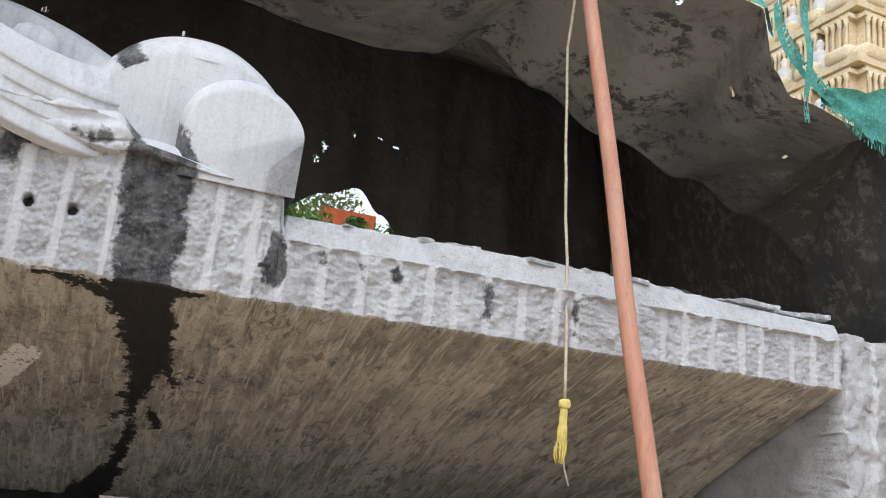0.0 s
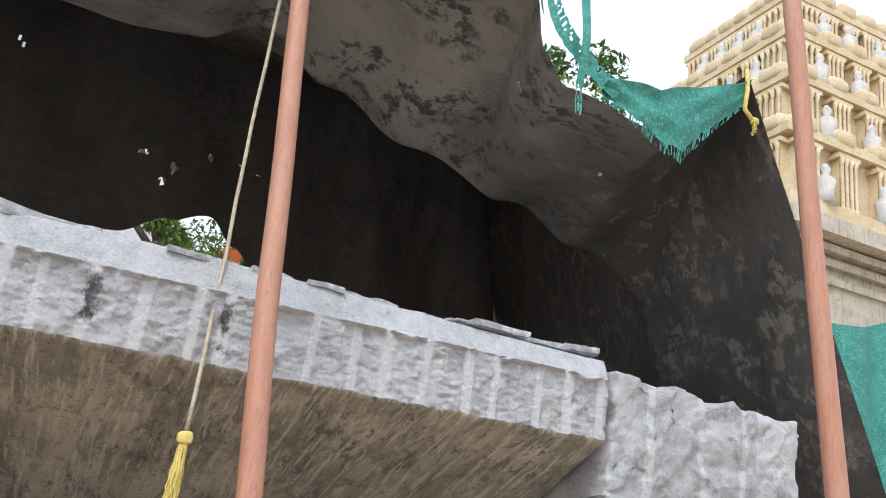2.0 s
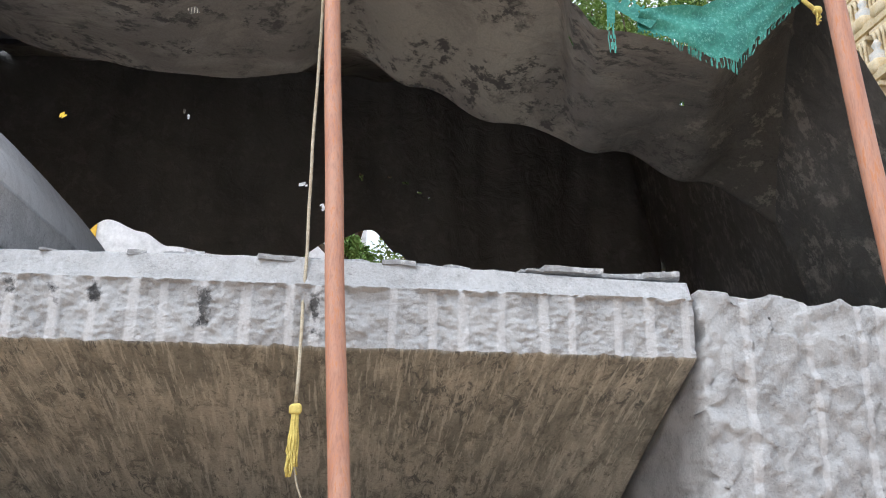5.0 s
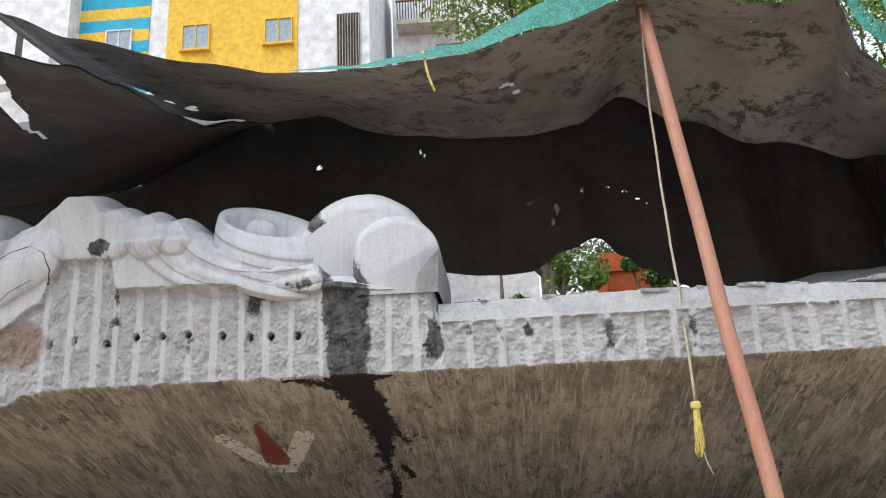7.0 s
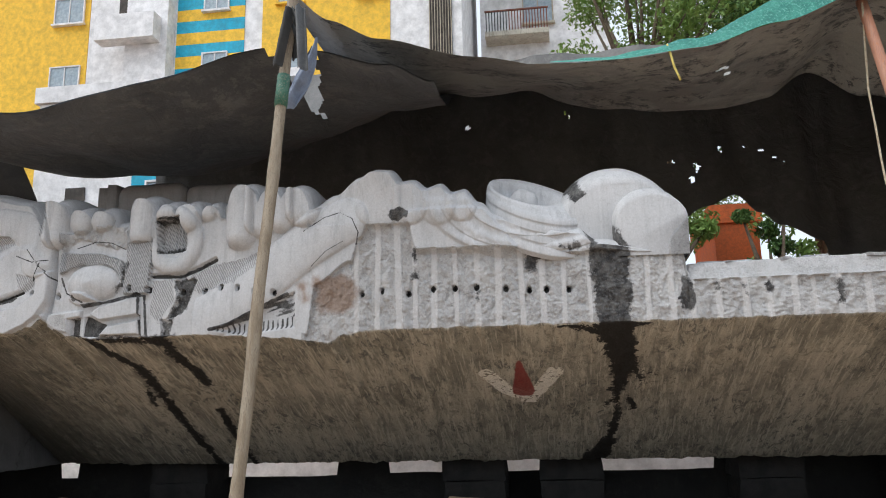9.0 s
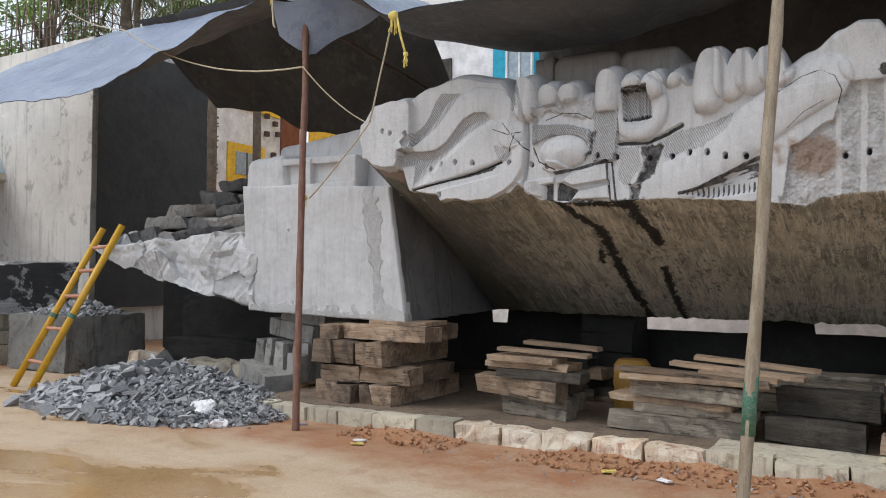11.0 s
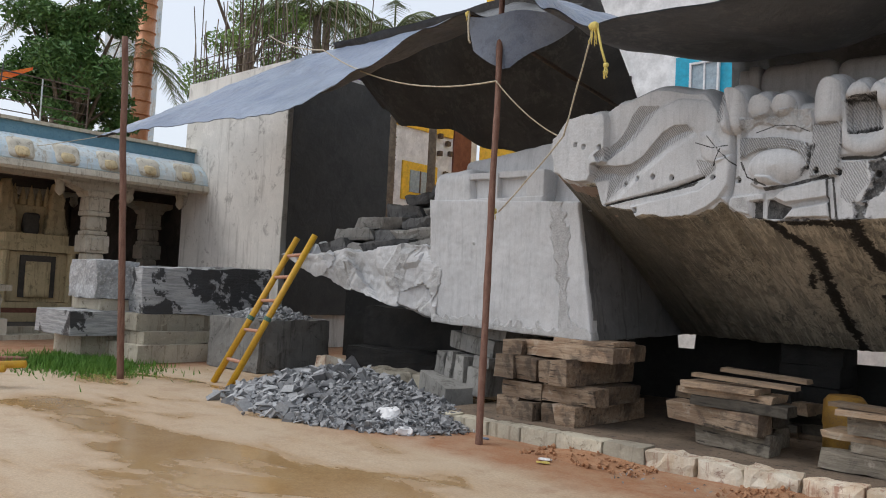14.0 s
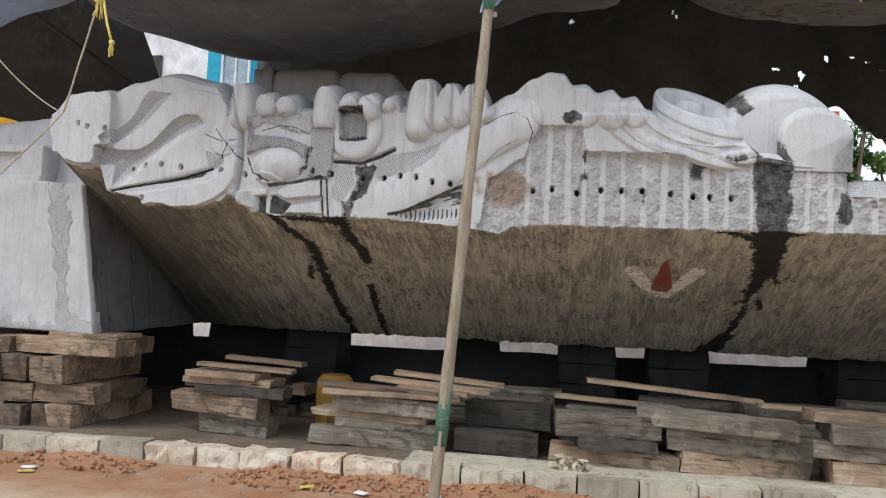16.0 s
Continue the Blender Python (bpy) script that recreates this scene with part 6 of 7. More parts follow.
# ---- temple hall ----
def temple():
    root = empty("temple_hall", (-24, 0, 0))
    o = root.location

    def b(name, x0, x1, y0, y1, z0, z1, mat, label="", rnd=0.03, par=None):
        v, f = hexa([Vector(p) - o for p in box8(x0, x1, y0, y1, z0, z1)], (3, 3, 3), 0, rnd)
        return obj(name, v, f, mat, par or root, label)

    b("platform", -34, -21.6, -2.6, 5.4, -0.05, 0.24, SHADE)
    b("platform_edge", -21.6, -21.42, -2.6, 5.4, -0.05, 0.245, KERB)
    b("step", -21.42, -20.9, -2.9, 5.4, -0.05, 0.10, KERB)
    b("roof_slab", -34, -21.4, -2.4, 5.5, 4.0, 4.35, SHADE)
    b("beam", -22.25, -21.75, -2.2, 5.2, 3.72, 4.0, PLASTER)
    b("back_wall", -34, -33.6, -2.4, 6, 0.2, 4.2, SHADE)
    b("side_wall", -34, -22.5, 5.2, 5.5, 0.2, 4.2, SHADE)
    # curved eave with petal ornament, mitred round the corner
    prof = [(0.0, 4.55), (0.18, 4.50), (0.32, 4.42), (0.46, 4.31), (0.57, 4.18), (0.64, 4.03), (0.66, 3.93), (0.60, 3.86), (0.4, 3.86), (0.0, 4.0)]
    verts = []
    for k in range(3):
        for out, z in prof:
            verts.append(Vector(((-21.4 + out, 5.5, z), (-21.4 + out, -2.4 - out, z), (-34, -2.4 - out, z))[k]) - o)
    n = len(prof)
    faces = [[r * n + i, r * n + (i + 1) % n, (r + 1) * n + (i + 1) % n, (r + 1) * n + i] for r in (0, 1) for i in range(n)]
    obj("eave", verts, faces, PALEBLUE, root, "faded pale blue curved eave")
    lip = [(0.40, 3.86), (0.70, 3.90), (0.72, 3.76), (0.66, 3.70), (0.40, 3.72)]
    verts = []
    for k in range(3):
        for out, z in lip:
            verts.append(Vector(((-21.4 + out, 5.5, z), (-21.4 + out, -2.4 - out, z), (-34, -2.4 - out, z))[k]) - o)
    n = len(lip)
    obj("eave_lip", verts, [[r * n + i, r * n + (i + 1) % n, (r + 1) * n + (i + 1) % n, (r + 1) * n + i] for r in (0, 1) for i in range(n)], PLASTER, root)
    for k in range(9):
        y = -2.7 + k * 0.98
        wide = 0.42 if k == 0 else 0.30
        v, f = hexa([Vector(p) - o for p in box8(-21.14, -20.80, y - wide, y + wide, 3.93, 4.42)], (4, 8, 8), 0.012, 0.8, k, 6.0)
        v = [Vector((p.x - (p.z - 4.0) * 0.55 + 0.12, p.y, p.z)) for p in v]
        petal = obj("petal_ornament", v, f, PLASTER, root, smooth=True)
        v, f = hexa([Vector(p) - o for p in box8(-20.98, -20.72, y - wide * 0.55, y + wide * 0.55, 3.97, 4.22)], (4, 6, 6), 0.012, 0.8, k + 20, 6.0)
        v = [Vector((p.x - (p.z - 4.0) * 0.55 + 0.10, p.y, p.z)) for p in v]
        obj("petal_heart", v, f, CREAMT, petal, "ochre heart of the petal", smooth=True)
    b("parapet", -34, -21.5, -2.2, 5.5, 4.4, 4.85, TEAL, "blue painted parapet")
    b("coping", -34, -21.4, -2.3, 5.5, 4.85, 4.93, KERB)
    # carved pillars: moulded foot, panelled shaft, notched neck, bracket with hanging buds
    for px, py in ((-22.0, -1.82), (-22.0, 1.46), (-22.0, 4.6), (-25.3, -1.82), (-28.6, -1.82), (-25.3, 1.46), (-28.6, 1.46), (-25.3, 4.6)):
        p = empty("pillar", (px + 24, py, 0))
        p.parent = root
        for name, z0, z1, r0, r1, rnd in (("plinth", 0.2, 0.46, 0.40, 0.40, 0.06), ("moulding", 0.46, 0.60, 0.37, 0.31, 0.2), ("shaft", 0.60, 1.50, 0.285, 0.275, 0.10), ("moulding", 1.50, 1.60, 0.30, 0.30, 0.5), ("shaft", 1.60, 2.02, 0.235, 0.23, 0.30), ("block", 2.02, 2.45, 0.30, 0.30, 0.08), ("moulding", 2.45, 2.56, 0.26, 0.26, 0.5), ("shaft", 2.56, 2.92, 0.245, 0.24, 0.35), ("moulding", 2.92, 3.04, 0.285, 0.285, 0.5), ("shaft", 3.04, 3.38, 0.26, 0.26, 0.12), ("capital", 3.38, 3.52, 0.28, 0.36, 0.2)):
            v, f = hexa([(-r0, -r0, z0), (r0, -r0, z0), (r0, r0, z0), (-r0, r0, z0), (-r1, -r1, z1), (r1, -r1, z1), (r1, r1, z1), (-r1, r1, z1)], (8, 8, 6), 0.016 if name == "shaft" else 0.008, rnd, int(z0 * 10), 7.0)
            obj(name, v, f, PLASTER, p, smooth=rnd > 0.25)
        v, f = hexa([(-0.28, -0.42, 3.50), (0.28, -0.42, 3.50), (0.28, 0.42, 3.50), (-0.28, 0.42, 3.50), (-0.30, -0.98, 3.74), (0.30, -0.98, 3.74), (0.30, 0.98, 3.74), (-0.30, 0.98, 3.74)], (4, 14, 4), 0.012, 0.25, 3, 6.0)
        obj("bracket_capital", v, f, PLASTER, p)
        for sg in (-1, 1):
            obj("hanging_bud", *tube([(0, sg * 0.86, 3.72), (0, sg * 0.86, 3.58), (0, sg * 0.86, 3.48), (0, sg * 0.86, 3.40), (0, sg * 0.86, 3.34)], [0.14, 0.10, 0.12, 0.08, 0.01], 10), PLASTER, p, smooth=True)
        for zz, hh in ((0.72, 0.66), (2.08, 0.3)):
            obj("panel", *hexa(box8(0.265, 0.325, -0.15, 0.15, zz, zz + hh), (3, 6, 10), 0.022, 0.3, int(zz * 9), 9.0), PLASTER, p, smooth=True)
    for y in (-1.05,):
        b("pedestal", -21.55, -20.95, y - 0.35, y + 0.35, 0.0, 0.45, PLASTER)
        v, f = hexa([Vector(p) - o for p in box8(-21.45, -21.05, y - 0.25, y + 0.25, 0.45, 1.05)], (5, 5, 6), 0.05, 0.4, 2, 5)
        obj("carved_post", v, f, PLASTER, root, smooth=True)
        b("post_cap", -21.6, -20.9, y - 0.38, y + 0.38, 1.05, 1.18, KERB)
    return tagged(root, "old stone temple hall with carved pillars and blue eave", "temple")


temple()


def altar():
    root = empty("altar", (-24.2, 0.75, 0.24))
    for name, r, z0, z1, m in (("base", 0.95, 0.0, 0.22, CREAMT), ("red_band", 0.93, 0.22, 0.34, MAROON), ("plinth", 0.97, 0.34, 0.48, CREAMT), ("shrine_body", 0.78, 0.48, 1.75, CREAMT), ("cornice", 0.98, 1.75, 1.95, CREAMT), ("upper_tier", 0.75, 1.95, 2.2, CREAMT)):
        obj(name, *hexa(box8(-r, r, -r, r, z0, z1), (3, 3, 3), 0, 0.06), m, root)
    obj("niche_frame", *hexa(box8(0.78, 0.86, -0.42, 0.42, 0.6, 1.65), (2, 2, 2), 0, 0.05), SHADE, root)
    obj("niche_arch", *hexa(box8(0.82, 0.90, -0.3, 0.3, 0.6, 1.5), (4, 8, 8), 0, 0.5), CREAMT, root, smooth=True)
    for y in (-0.8, 0.8):
        obj("column", *tube([(0.85, y, 0.48), (0.85, y, 1.75)], 0.1, 10), CREAMT, root)
    for y, h in ((-0.62, 1.35), (0.62, 1.35)):
        obj("crest", *hexa([(-0.1, y - 0.30, 2.2), (0.3, y - 0.30, 2.2), (0.3, y + 0.30, 2.2), (-0.1, y + 0.30, 2.2), (0.0, y - 0.12, 2.2 + h), (0.2, y - 0.12, 2.2 + h), (0.2, y + 0.12, 2.2 + h), (0.0, y + 0.12, 2.2 + h)], (5, 8, 14), 0.07, 0.5, 3, 6), CREAMT, root, smooth=True)
    obj("back_panel", *hexa(box8(-0.12, 0.0, -0.8, 0.8, 2.2, 3.1), (3, 10, 8), 0.03, 0.3, 4, 6), CREAMT, root, smooth=True)
    for k in range(7):
        y = -0.6 + 0.2 * k
        obj("finial", *tube([(0.05, y, 2.95), (0.05, y, 3.15), (0.05, y, 3.25), (0.05, y, 3.4 + 0.08 * (k % 2))], [0.10, 0.08, 0.06, 0.01], 8), CREAMT, root, smooth=True)
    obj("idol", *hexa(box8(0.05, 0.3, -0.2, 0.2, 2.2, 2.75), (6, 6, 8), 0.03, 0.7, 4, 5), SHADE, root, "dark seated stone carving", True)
    return tagged(root, "ochre stone altar with arched niche inside the hall", "altar")


altar()


# ---- ropes ----
def rope(name, pts, r, mat, label, tail=False):
    p = [Vector(q) for q in pts]
    fine = []
    for a, b in zip(p, p[1:]):
        n = max(2, int((b - a).length / 0.12))
        for i in range(n):
            q = a.lerp(b, i / n)
            fine.append(q + Vector((noise.noise(q * 3), noise.noise(q * 3 + Vector((5, 0, 0))), 0)) * 0.008)
    fine.append(p[-1])
    return tagged(obj(name, *tube(fine, r, 6), mat, smooth=True), label, "rope")


def hanging(a, b, sag, n=14):
    a, b = Vector(a), Vector(b)
    return [a.lerp(b, i / n) - Vector((0, 0, sag * 4 * (i / n) * (1 - i / n))) for i in range(n + 1)]


def tassel(name, at, length, r, n, label, seed):
    """A knot with frayed strands below it."""
    rr = random.Random(seed)
    root = empty(name, at)
    obj("knot", *hexa([(p[0], p[1], p[2]) for p in box8(-r * 1.3, r * 1.3, -r, r, -r * 1.2, r * 1.2)], (5, 5, 5), r * 0.3, 0.8, seed, 20), YROPE, root, smooth=True)
    for k in range(n):
        a = rr.uniform(0, 6.28)
        q = Vector((math.cos(a) * r * 0.6, math.sin(a) * r * 0.6, -r * 0.5))
        pts = []
        ln = length * rr.uniform(0.65, 1.0)
        for i in range(9):
            t = i / 8
            pts.append(q * (1 + t * 0.8) + Vector((noise.noise((k, t * 3, 1)) * 0.03 * t, noise.noise((k, t * 3, 7)) * 0.03 * t, -ln * t)))
        obj("strand", *tube(pts, 0.0045, 5), YROPE, root, smooth=True)
    return tagged(root, label, "rope end")


rope("hanging_rope", [(1.60, 0.08, 4.90), (1.60, 0.20, 4.2), (1.605, 0.10, 3.2), (1.61, 0.0, 2.4), (1.605, -0.03, 2.03)], 0.009, WROPE, "pale twisted rope hanging from the canopy edge")
tassel("frayed_rope_end", (1.605, -0.03, 2.0), 0.30, 0.022, 26, "frayed yellow rope end with a knot", 3)
rope("hanging_rope", [(1.61, -0.03, 1.75), (1.63, -0.03, 1.66), (1.66, -0.03, 1.58)], 0.005, WROPE, "loose strand below the frayed rope end")
rope("rope_tie", [(-0.02, -0.02, 4.62), (0.0, -0.05, 4.5), (0.02, -0.05, 4.40), (0.06, -0.05, 4.28)], 0.010, YROPE, "yellow rope tied to the canopy edge")
rope("rope_tie", [(4.5, -0.06, 4.78), (4.47, -0.1, 4.6), (4.45, -0.1, 4.46), (4.52, -0.1, 4.40)], 0.015, YROPE, "yellow rope tied to the canopy corner")
tassel("frayed_rope_end", (4.53, -0.1, 4.40), 0.07, 0.02, 5, "frayed end of the yellow corner rope", 8)
tassel("frayed_rope_end", (-6.5, -0.80, 4.12), 0.18, 0.035, 7, "yellow rope knot at the tarpaulin edge", 4)
rope("rope_tie", [(-6.46, -0.80, 4.1), (-6.40, -0.82, 3.9), (-6.34, -0.82, 3.72)], 0.012, YROPE, "yellow rope end hanging from the tarpaulin edge")
tassel("frayed_rope_end", (-6.34, -0.82, 3.72), 0.12, 0.018, 6, "frayed end of the hanging yellow rope", 5)
rope("guy_rope", hanging((-6.52, -0.78, 4.12), (-7.05, -0.4, 3.2), 0.0) + hanging((-7.05, -0.4, 3.2), (-7.95, -0.28, 2.45), 0.02), 0.009, WROPE, "pale guy rope from the tarpaulin to the pole")
rope("guy_rope", hanging((-8.1, -0.25, 3.95), (-6.9, 0.1, 3.15), 0.18), 0.008, WROPE, "pale rope slung from the pole to the statue")
rope("guy_rope", hanging((-18.2, 3.6, 7.4), (-11.8, 0.2, 5.05), 0.1) + hanging((-11.8, 0.2, 5.05), (-8.1, -0.25, 3.95), 0.25), 0.010, WROPE, "pale rope strung across the blue tarpaulin to the pole")
rope("guy_rope", hanging((-19.6, 0.3, 4.47), (-24, -2.0, 4.1), 0.1), 0.008, WROPE, "thin rope from the tarpaulin tip to the temple")
rope("rope_tie", [(-8.4, -0.42, 4.76), (-8.38, -0.45, 4.6), (-8.36, -0.45, 4.42), (-8.34, -0.45, 4.38)], 0.012, WROPE, "rope end hanging from the tarpaulin peak")
tassel("frayed_rope_end", (-8.42, -0.42, 4.74), 0.06, 0.025, 4, "yellow rope knot at the tarpaulin peak", 6)
tassel("frayed_rope_end", (-7.96, -0.36, 2.45), 0.08, 0.03, 4, "yellow rope knot on the pole", 7)
purlin = obj("bamboo_purlin", *tube([(-8.5, -0.3, 4.8), (-8.7, 3.2, 4.55), (-8.8, 5.0, 4.45)], 0.03, 8), IRON, smooth=True)
tagged(purlin, "dark bamboo purlin under the blue tarpaulin", "pole")


# ---- planks and clutter under the statue ----
rc = random.Random(21)
for k in range(11):
    x, y, z = -5.9 + k * 0.88 + rc.uniform(-0.2, 0.2), rc.uniform(1.2, 2.1), 0.145
    for q in range(rc.randint(3, 6)):
        L, h = rc.uniform(0.5, 0.8), rc.uniform(0.05, 0.15)
        timber(x - L, x + L, y + rc.uniform(-0.05, 0.05), z, rc.uniform(0.25, 0.4), h, TIMBER if q % 3 else PLANK, yaw=rc.uniform(-9, 9), seed=400 + k * 7 + q, name="plank", label="old plank piled in the shade under the statue", group="loose planks")
        z += h - 0.004
for a, b, y, z, yaw, tilt in ((-4.2, -3.0, 0.5, 0.74, -6, 3), (-4.0, -2.9, 0.7, 0.79, 4, 4), (-3.9, -3.2, 0.4, 0.70, -9, 2), (-2.1, -0.4, 1.0, 0.78, 3, 4), (-2.4, -1.2, 0.9, 0.65, -4, 2), (-6.0, -5.0, 0.5, 0.80, 2, 2), (-5.8, -4.95, 0.7, 0.86, -3, 2), (-0.5, 0.8, 0.8, 0.70, 5, 2)):
    timber(a, b, y, z, 0.16, 0.04, PLANK, yaw=yaw, tilt=tilt, seed=int(a * 50), name="plank", label="thin reddish plank thrown on the timber stack", group="loose planks")
OCHRE = plain("faded_ochre_plastic", (0.42, 0.24, 0.04), (0.34, 0.19, 0.04), 6, 0.6, 0.1, c3=(0.2, 0.12, 0.05))
barrel = empty("plastic_drum", (-4.85, 1.55, 0.14))
obj("body", *tube([(0, 0, 0), (0, 0, 0.03), (0, 0, 0.25), (0, 0, 0.28), (0, 0, 0.50), (0, 0, 0.54)], [0.19, 0.2, 0.2, 0.21, 0.2, 0.17], 18), OCHRE, barrel, smooth=True)
obj("lid", *tube([(0, 0, 0.54), (0, 0, 0.56)], [0.17, 0.15], 18), OCHRE, barrel)
tagged(barrel, "faded yellow plastic drum behind the timber", "drum")
# chips along the broken edge of the deck
rd = random.Random(9)
for k in range(34):
    x = rd.uniform(0.3, 3.6)
    L, d, h = rd.uniform(0.03, 0.22), rd.uniform(0.03, 0.1), rd.uniform(0.01, 0.035)
    z = 2.755
    ob = obj("stone_chip", *hexa(box8(-L, L, -d, d, 0, h), (4, 3, 2), 0.01, 0.3, k, 12), ROCK)
    ob.matrix_basis = pose(x, 0.14 + rd.uniform(-0.02, 0.1), z + 0.0, 0, rd.uniform(-3, 3), rd.uniform(-20, 20))
    tagged(ob, "flat granite chip lying on the statue's sawn edge", "stone chip", "granite chips")


# ---- surroundings ----
def wallbox(name, o, x0, x1, y0, y1, z0, z1, mat, parent, label=""):
    return obj(name, *hexa([Vector(p) - o for p in box8(x0, x1, y0, y1, z0, z1)], (3, 3, 3), 0, 0.01), mat, parent, label)


def window(o, parent, x, y, z, w, h, frame_mat, panes=2):
    """A window on a wall that faces -y."""
    win = empty("window", Vector((x, y, z)) - o)
    win.parent = parent
    obj("pane", *hexa(box8(-w / 2, w / 2, -0.03, 0.05, -h / 2, h / 2), (1, 1, 1), 0, 0.01), GLASS, win)
    t = 0.06
    for a, b, c, d in ((-w / 2 - t, -w / 2, -h / 2 - t, h / 2 + t), (w / 2, w / 2 + t, -h / 2 - t, h / 2 + t), (-w / 2, w / 2, h / 2, h / 2 + t), (-w / 2, w / 2, -h / 2 - t, -h / 2)):
        obj("frame", *hexa(box8(a, b, -0.09, 0.04, c, d), (1, 1, 1), 0, 0.01), frame_mat, win)
    for k in range(1, panes):
        xx = -w / 2 + w * k / panes
        obj("mullion", *hexa(box8(xx - 0.025, xx + 0.025, -0.07, 0.03, -h / 2, h / 2), (1, 1, 1), 0, 0.01), frame_mat, win)
    obj("sill", *hexa(box8(-w / 2 - 0.12, w / 2 + 0.12, -0.2, 0.05, -h / 2 - 0.16, -h / 2 - t), (1, 1, 1), 0, 0.01), frame_mat, win)
    return win


def yellow_block():
    root = empty("apartment_building", (-10, 28, 0))
    o = root.location
    wallbox("wall", o, -21.9, -4.3, 25.05, 33, 0, 26.5, WHITE, root)
    wallbox("stair_tower", o, -19.6, -17.6, 24.3, 25.05, 0, 26.5, WHITE, root)
    wallbox("balcony", o, -20.7, -17.9, 23.6, 24.3, 18.3, 19.5, WHITE, root)
    wallbox("vent_grille", o, -20.4, -19.7, 24.98, 25.04, 19.9, 21.8, SHADE, root)
    wallbox("yellow_panel", o, -13.4, -7.5, 25.0, 25.2, 6, 26.3, YWALL, root, "yellow painted wall panel")
    for k in range(24):
        z = 25.4 - k * 0.58
        wallbox("stripe", o, -17.5, -14.25, 25.0, 25.2, z - 0.58, z, CYAN if k % 2 == 0 else YWALL, root)
    for z in (20.7, 17.3, 13.9):
        for x in (-12.07, -8.35):
            window(o, root, x, 25.0, z, 1.15, 1.15, YWALL)
        window(o, root, -15.6, 25.0, z, 1.1, 1.2, WHITE)
    wallbox("stair_grille", o, -5.75, -4.75, 24.98, 25.2, 14, 21.3, SHADE, root, "grey barred stairwell opening")
    for k in range(9):
        wallbox("bar", o, -5.75 + k * 0.12, -5.72 + k * 0.12, 24.94, 25.0, 14, 21.3, KERB, root)
    return tagged(root, "white apartment building with yellow panel and blue stripes", "building")


yellow_block()


def side_block(name, x0, x1, y0, y1, h, mat, label, wins, fm):
    root = empty(name, ((x0 + x1) / 2, (y0 + y1) / 2, 0))
    o = root.location
    wallbox("wall", o, x0, x1, y0, y1, 0, h, mat, root)
    wallbox("parapet", o, x0 - 0.1, x1 + 0.1, y0 - 0.1, y1, h, h + 0.5, mat, root)
    for x, z, w, hh in wins:
        window(o, root, x, y0, z, w, hh, fm)
    return tagged(root, label, "building")


bb = side_block("apartment_building", -3.9, 2.5, 30, 38, 26, WHITE, "white apartment block with red balcony railings", ((-1.0, 21.5, 1.4, 1.6), (0.9, 17, 1.2, 1.4)), KERB)
for z in (19.6, 23.0):
    wallbox("balcony", bb.location, -3.6, -0.5, 28.9, 30, z, z + 0.25, PLASTER, bb)
    for k in range(22):
        wallbox("baluster", bb.location, -3.55 + k * 0.14, -3.50 + k * 0.14, 28.95, 29.0, z + 0.25, z + 1.3, MAROON if k > 7 else STEEL, bb)
    wallbox("handrail", bb.location, -3.6, -0.5, 28.93, 29.02, z + 1.3, z + 1.37, MAROON, bb)
side_block("apartment_building", -31, -23.2, 27, 34, 26.0, YWALL, "yellow apartment building beside the striped one", ((-24.3, 21.9, 1.5, 1.3), (-24.3, 18.2, 1.5, 1.3)), WHITE)
wb = side_block("house", -16, -8.0, 14, 20, 11, WHITE, "white house with a bright blue window surround", (), WHITE)
wallbox("window_surround", wb.location, -12.85, -11.1, 13.93, 14.0, 6.6, 8.6, CYAN, wb, "bright blue window surround")
window(wb.location, wb, -11.95, 13.92, 7.75, 0.75, 1.1, WHITE)
wallbox("vent_grille", wb.location, -14.9, -14.3, 13.95, 14.0, 7.6, 8.3, SHADE, wb)
yh = empty("house", (-33, 22, 0))
wallbox("wall", yh.location, -36, -30, 18.3, 25.6, 0, 12, WHITE, yh)
wallbox("yellow_frame", yh.location, -30.05, -29.9, 19.9, 22.4, 5.9, 7.8, YWALL, yh, "yellow window surround")
wallbox("window_pane", yh.location, -29.95, -29.85, 20.4, 21.8, 6.3, 7.4, GLASS, yh)
wallbox("mullion", yh.location, -29.9, -29.82, 21.06, 21.14, 6.3, 7.4, IRON, yh)
wallbox("yellow_band", yh.location, -30.1, -29.9, 19.4, 23.5, 9.5, 10.2, YWALL, yh)
wallbox("cladding", yh.location, -30.1, -29.9, 23.6, 25.0, 6, 10.5, MAROON, yh, "maroon wall cladding")
for k, (y, z) in enumerate(((22.3, 9.3), (22.9, 9.0), (22.3, 8.4), (23.1, 8.5), (22.8, 7.4))):
    wallbox("wall_lamp", yh.location, -29.9, -29.7, y, y + 0.22, z, z + 0.25, IRON, yh)
tagged(yh, "white house with yellow window surround and maroon cladding", "house")
mast = empty("cable_mast", (-25, 13.6, 0))
obj("pole", *tube([(0, 0, 0), (0, 0, 11)], 0.12, 8), PALEBLUE, mast)
obj("purple_wall", *hexa([Vector(p) for p in box8(-0.6, 0.1, -0.9, -0.3, 0, 11)], (2, 2, 2), 0, 0.02), PURPLE, mast, "purple painted strip of wall")
rm = random.Random(4)
for k in range(16):
    z = 4.6 + k * 0.26
    obj("bracket", *tube([(0.1, -0.7, z), (0.25, 0.2, z + rm.uniform(-0.1, 0.1)), (0.2, 0.8, z + rm.uniform(-0.3, 0.3))], 0.03, 6), STEEL, mast)
    if k % 2:
        obj("insulator", *tube([(0.25, rm.uniform(-0.5, 0.6), z - 0.1), (0.25, 0.1, z + 0.25)], 0.05, 6), STEEL, mast)
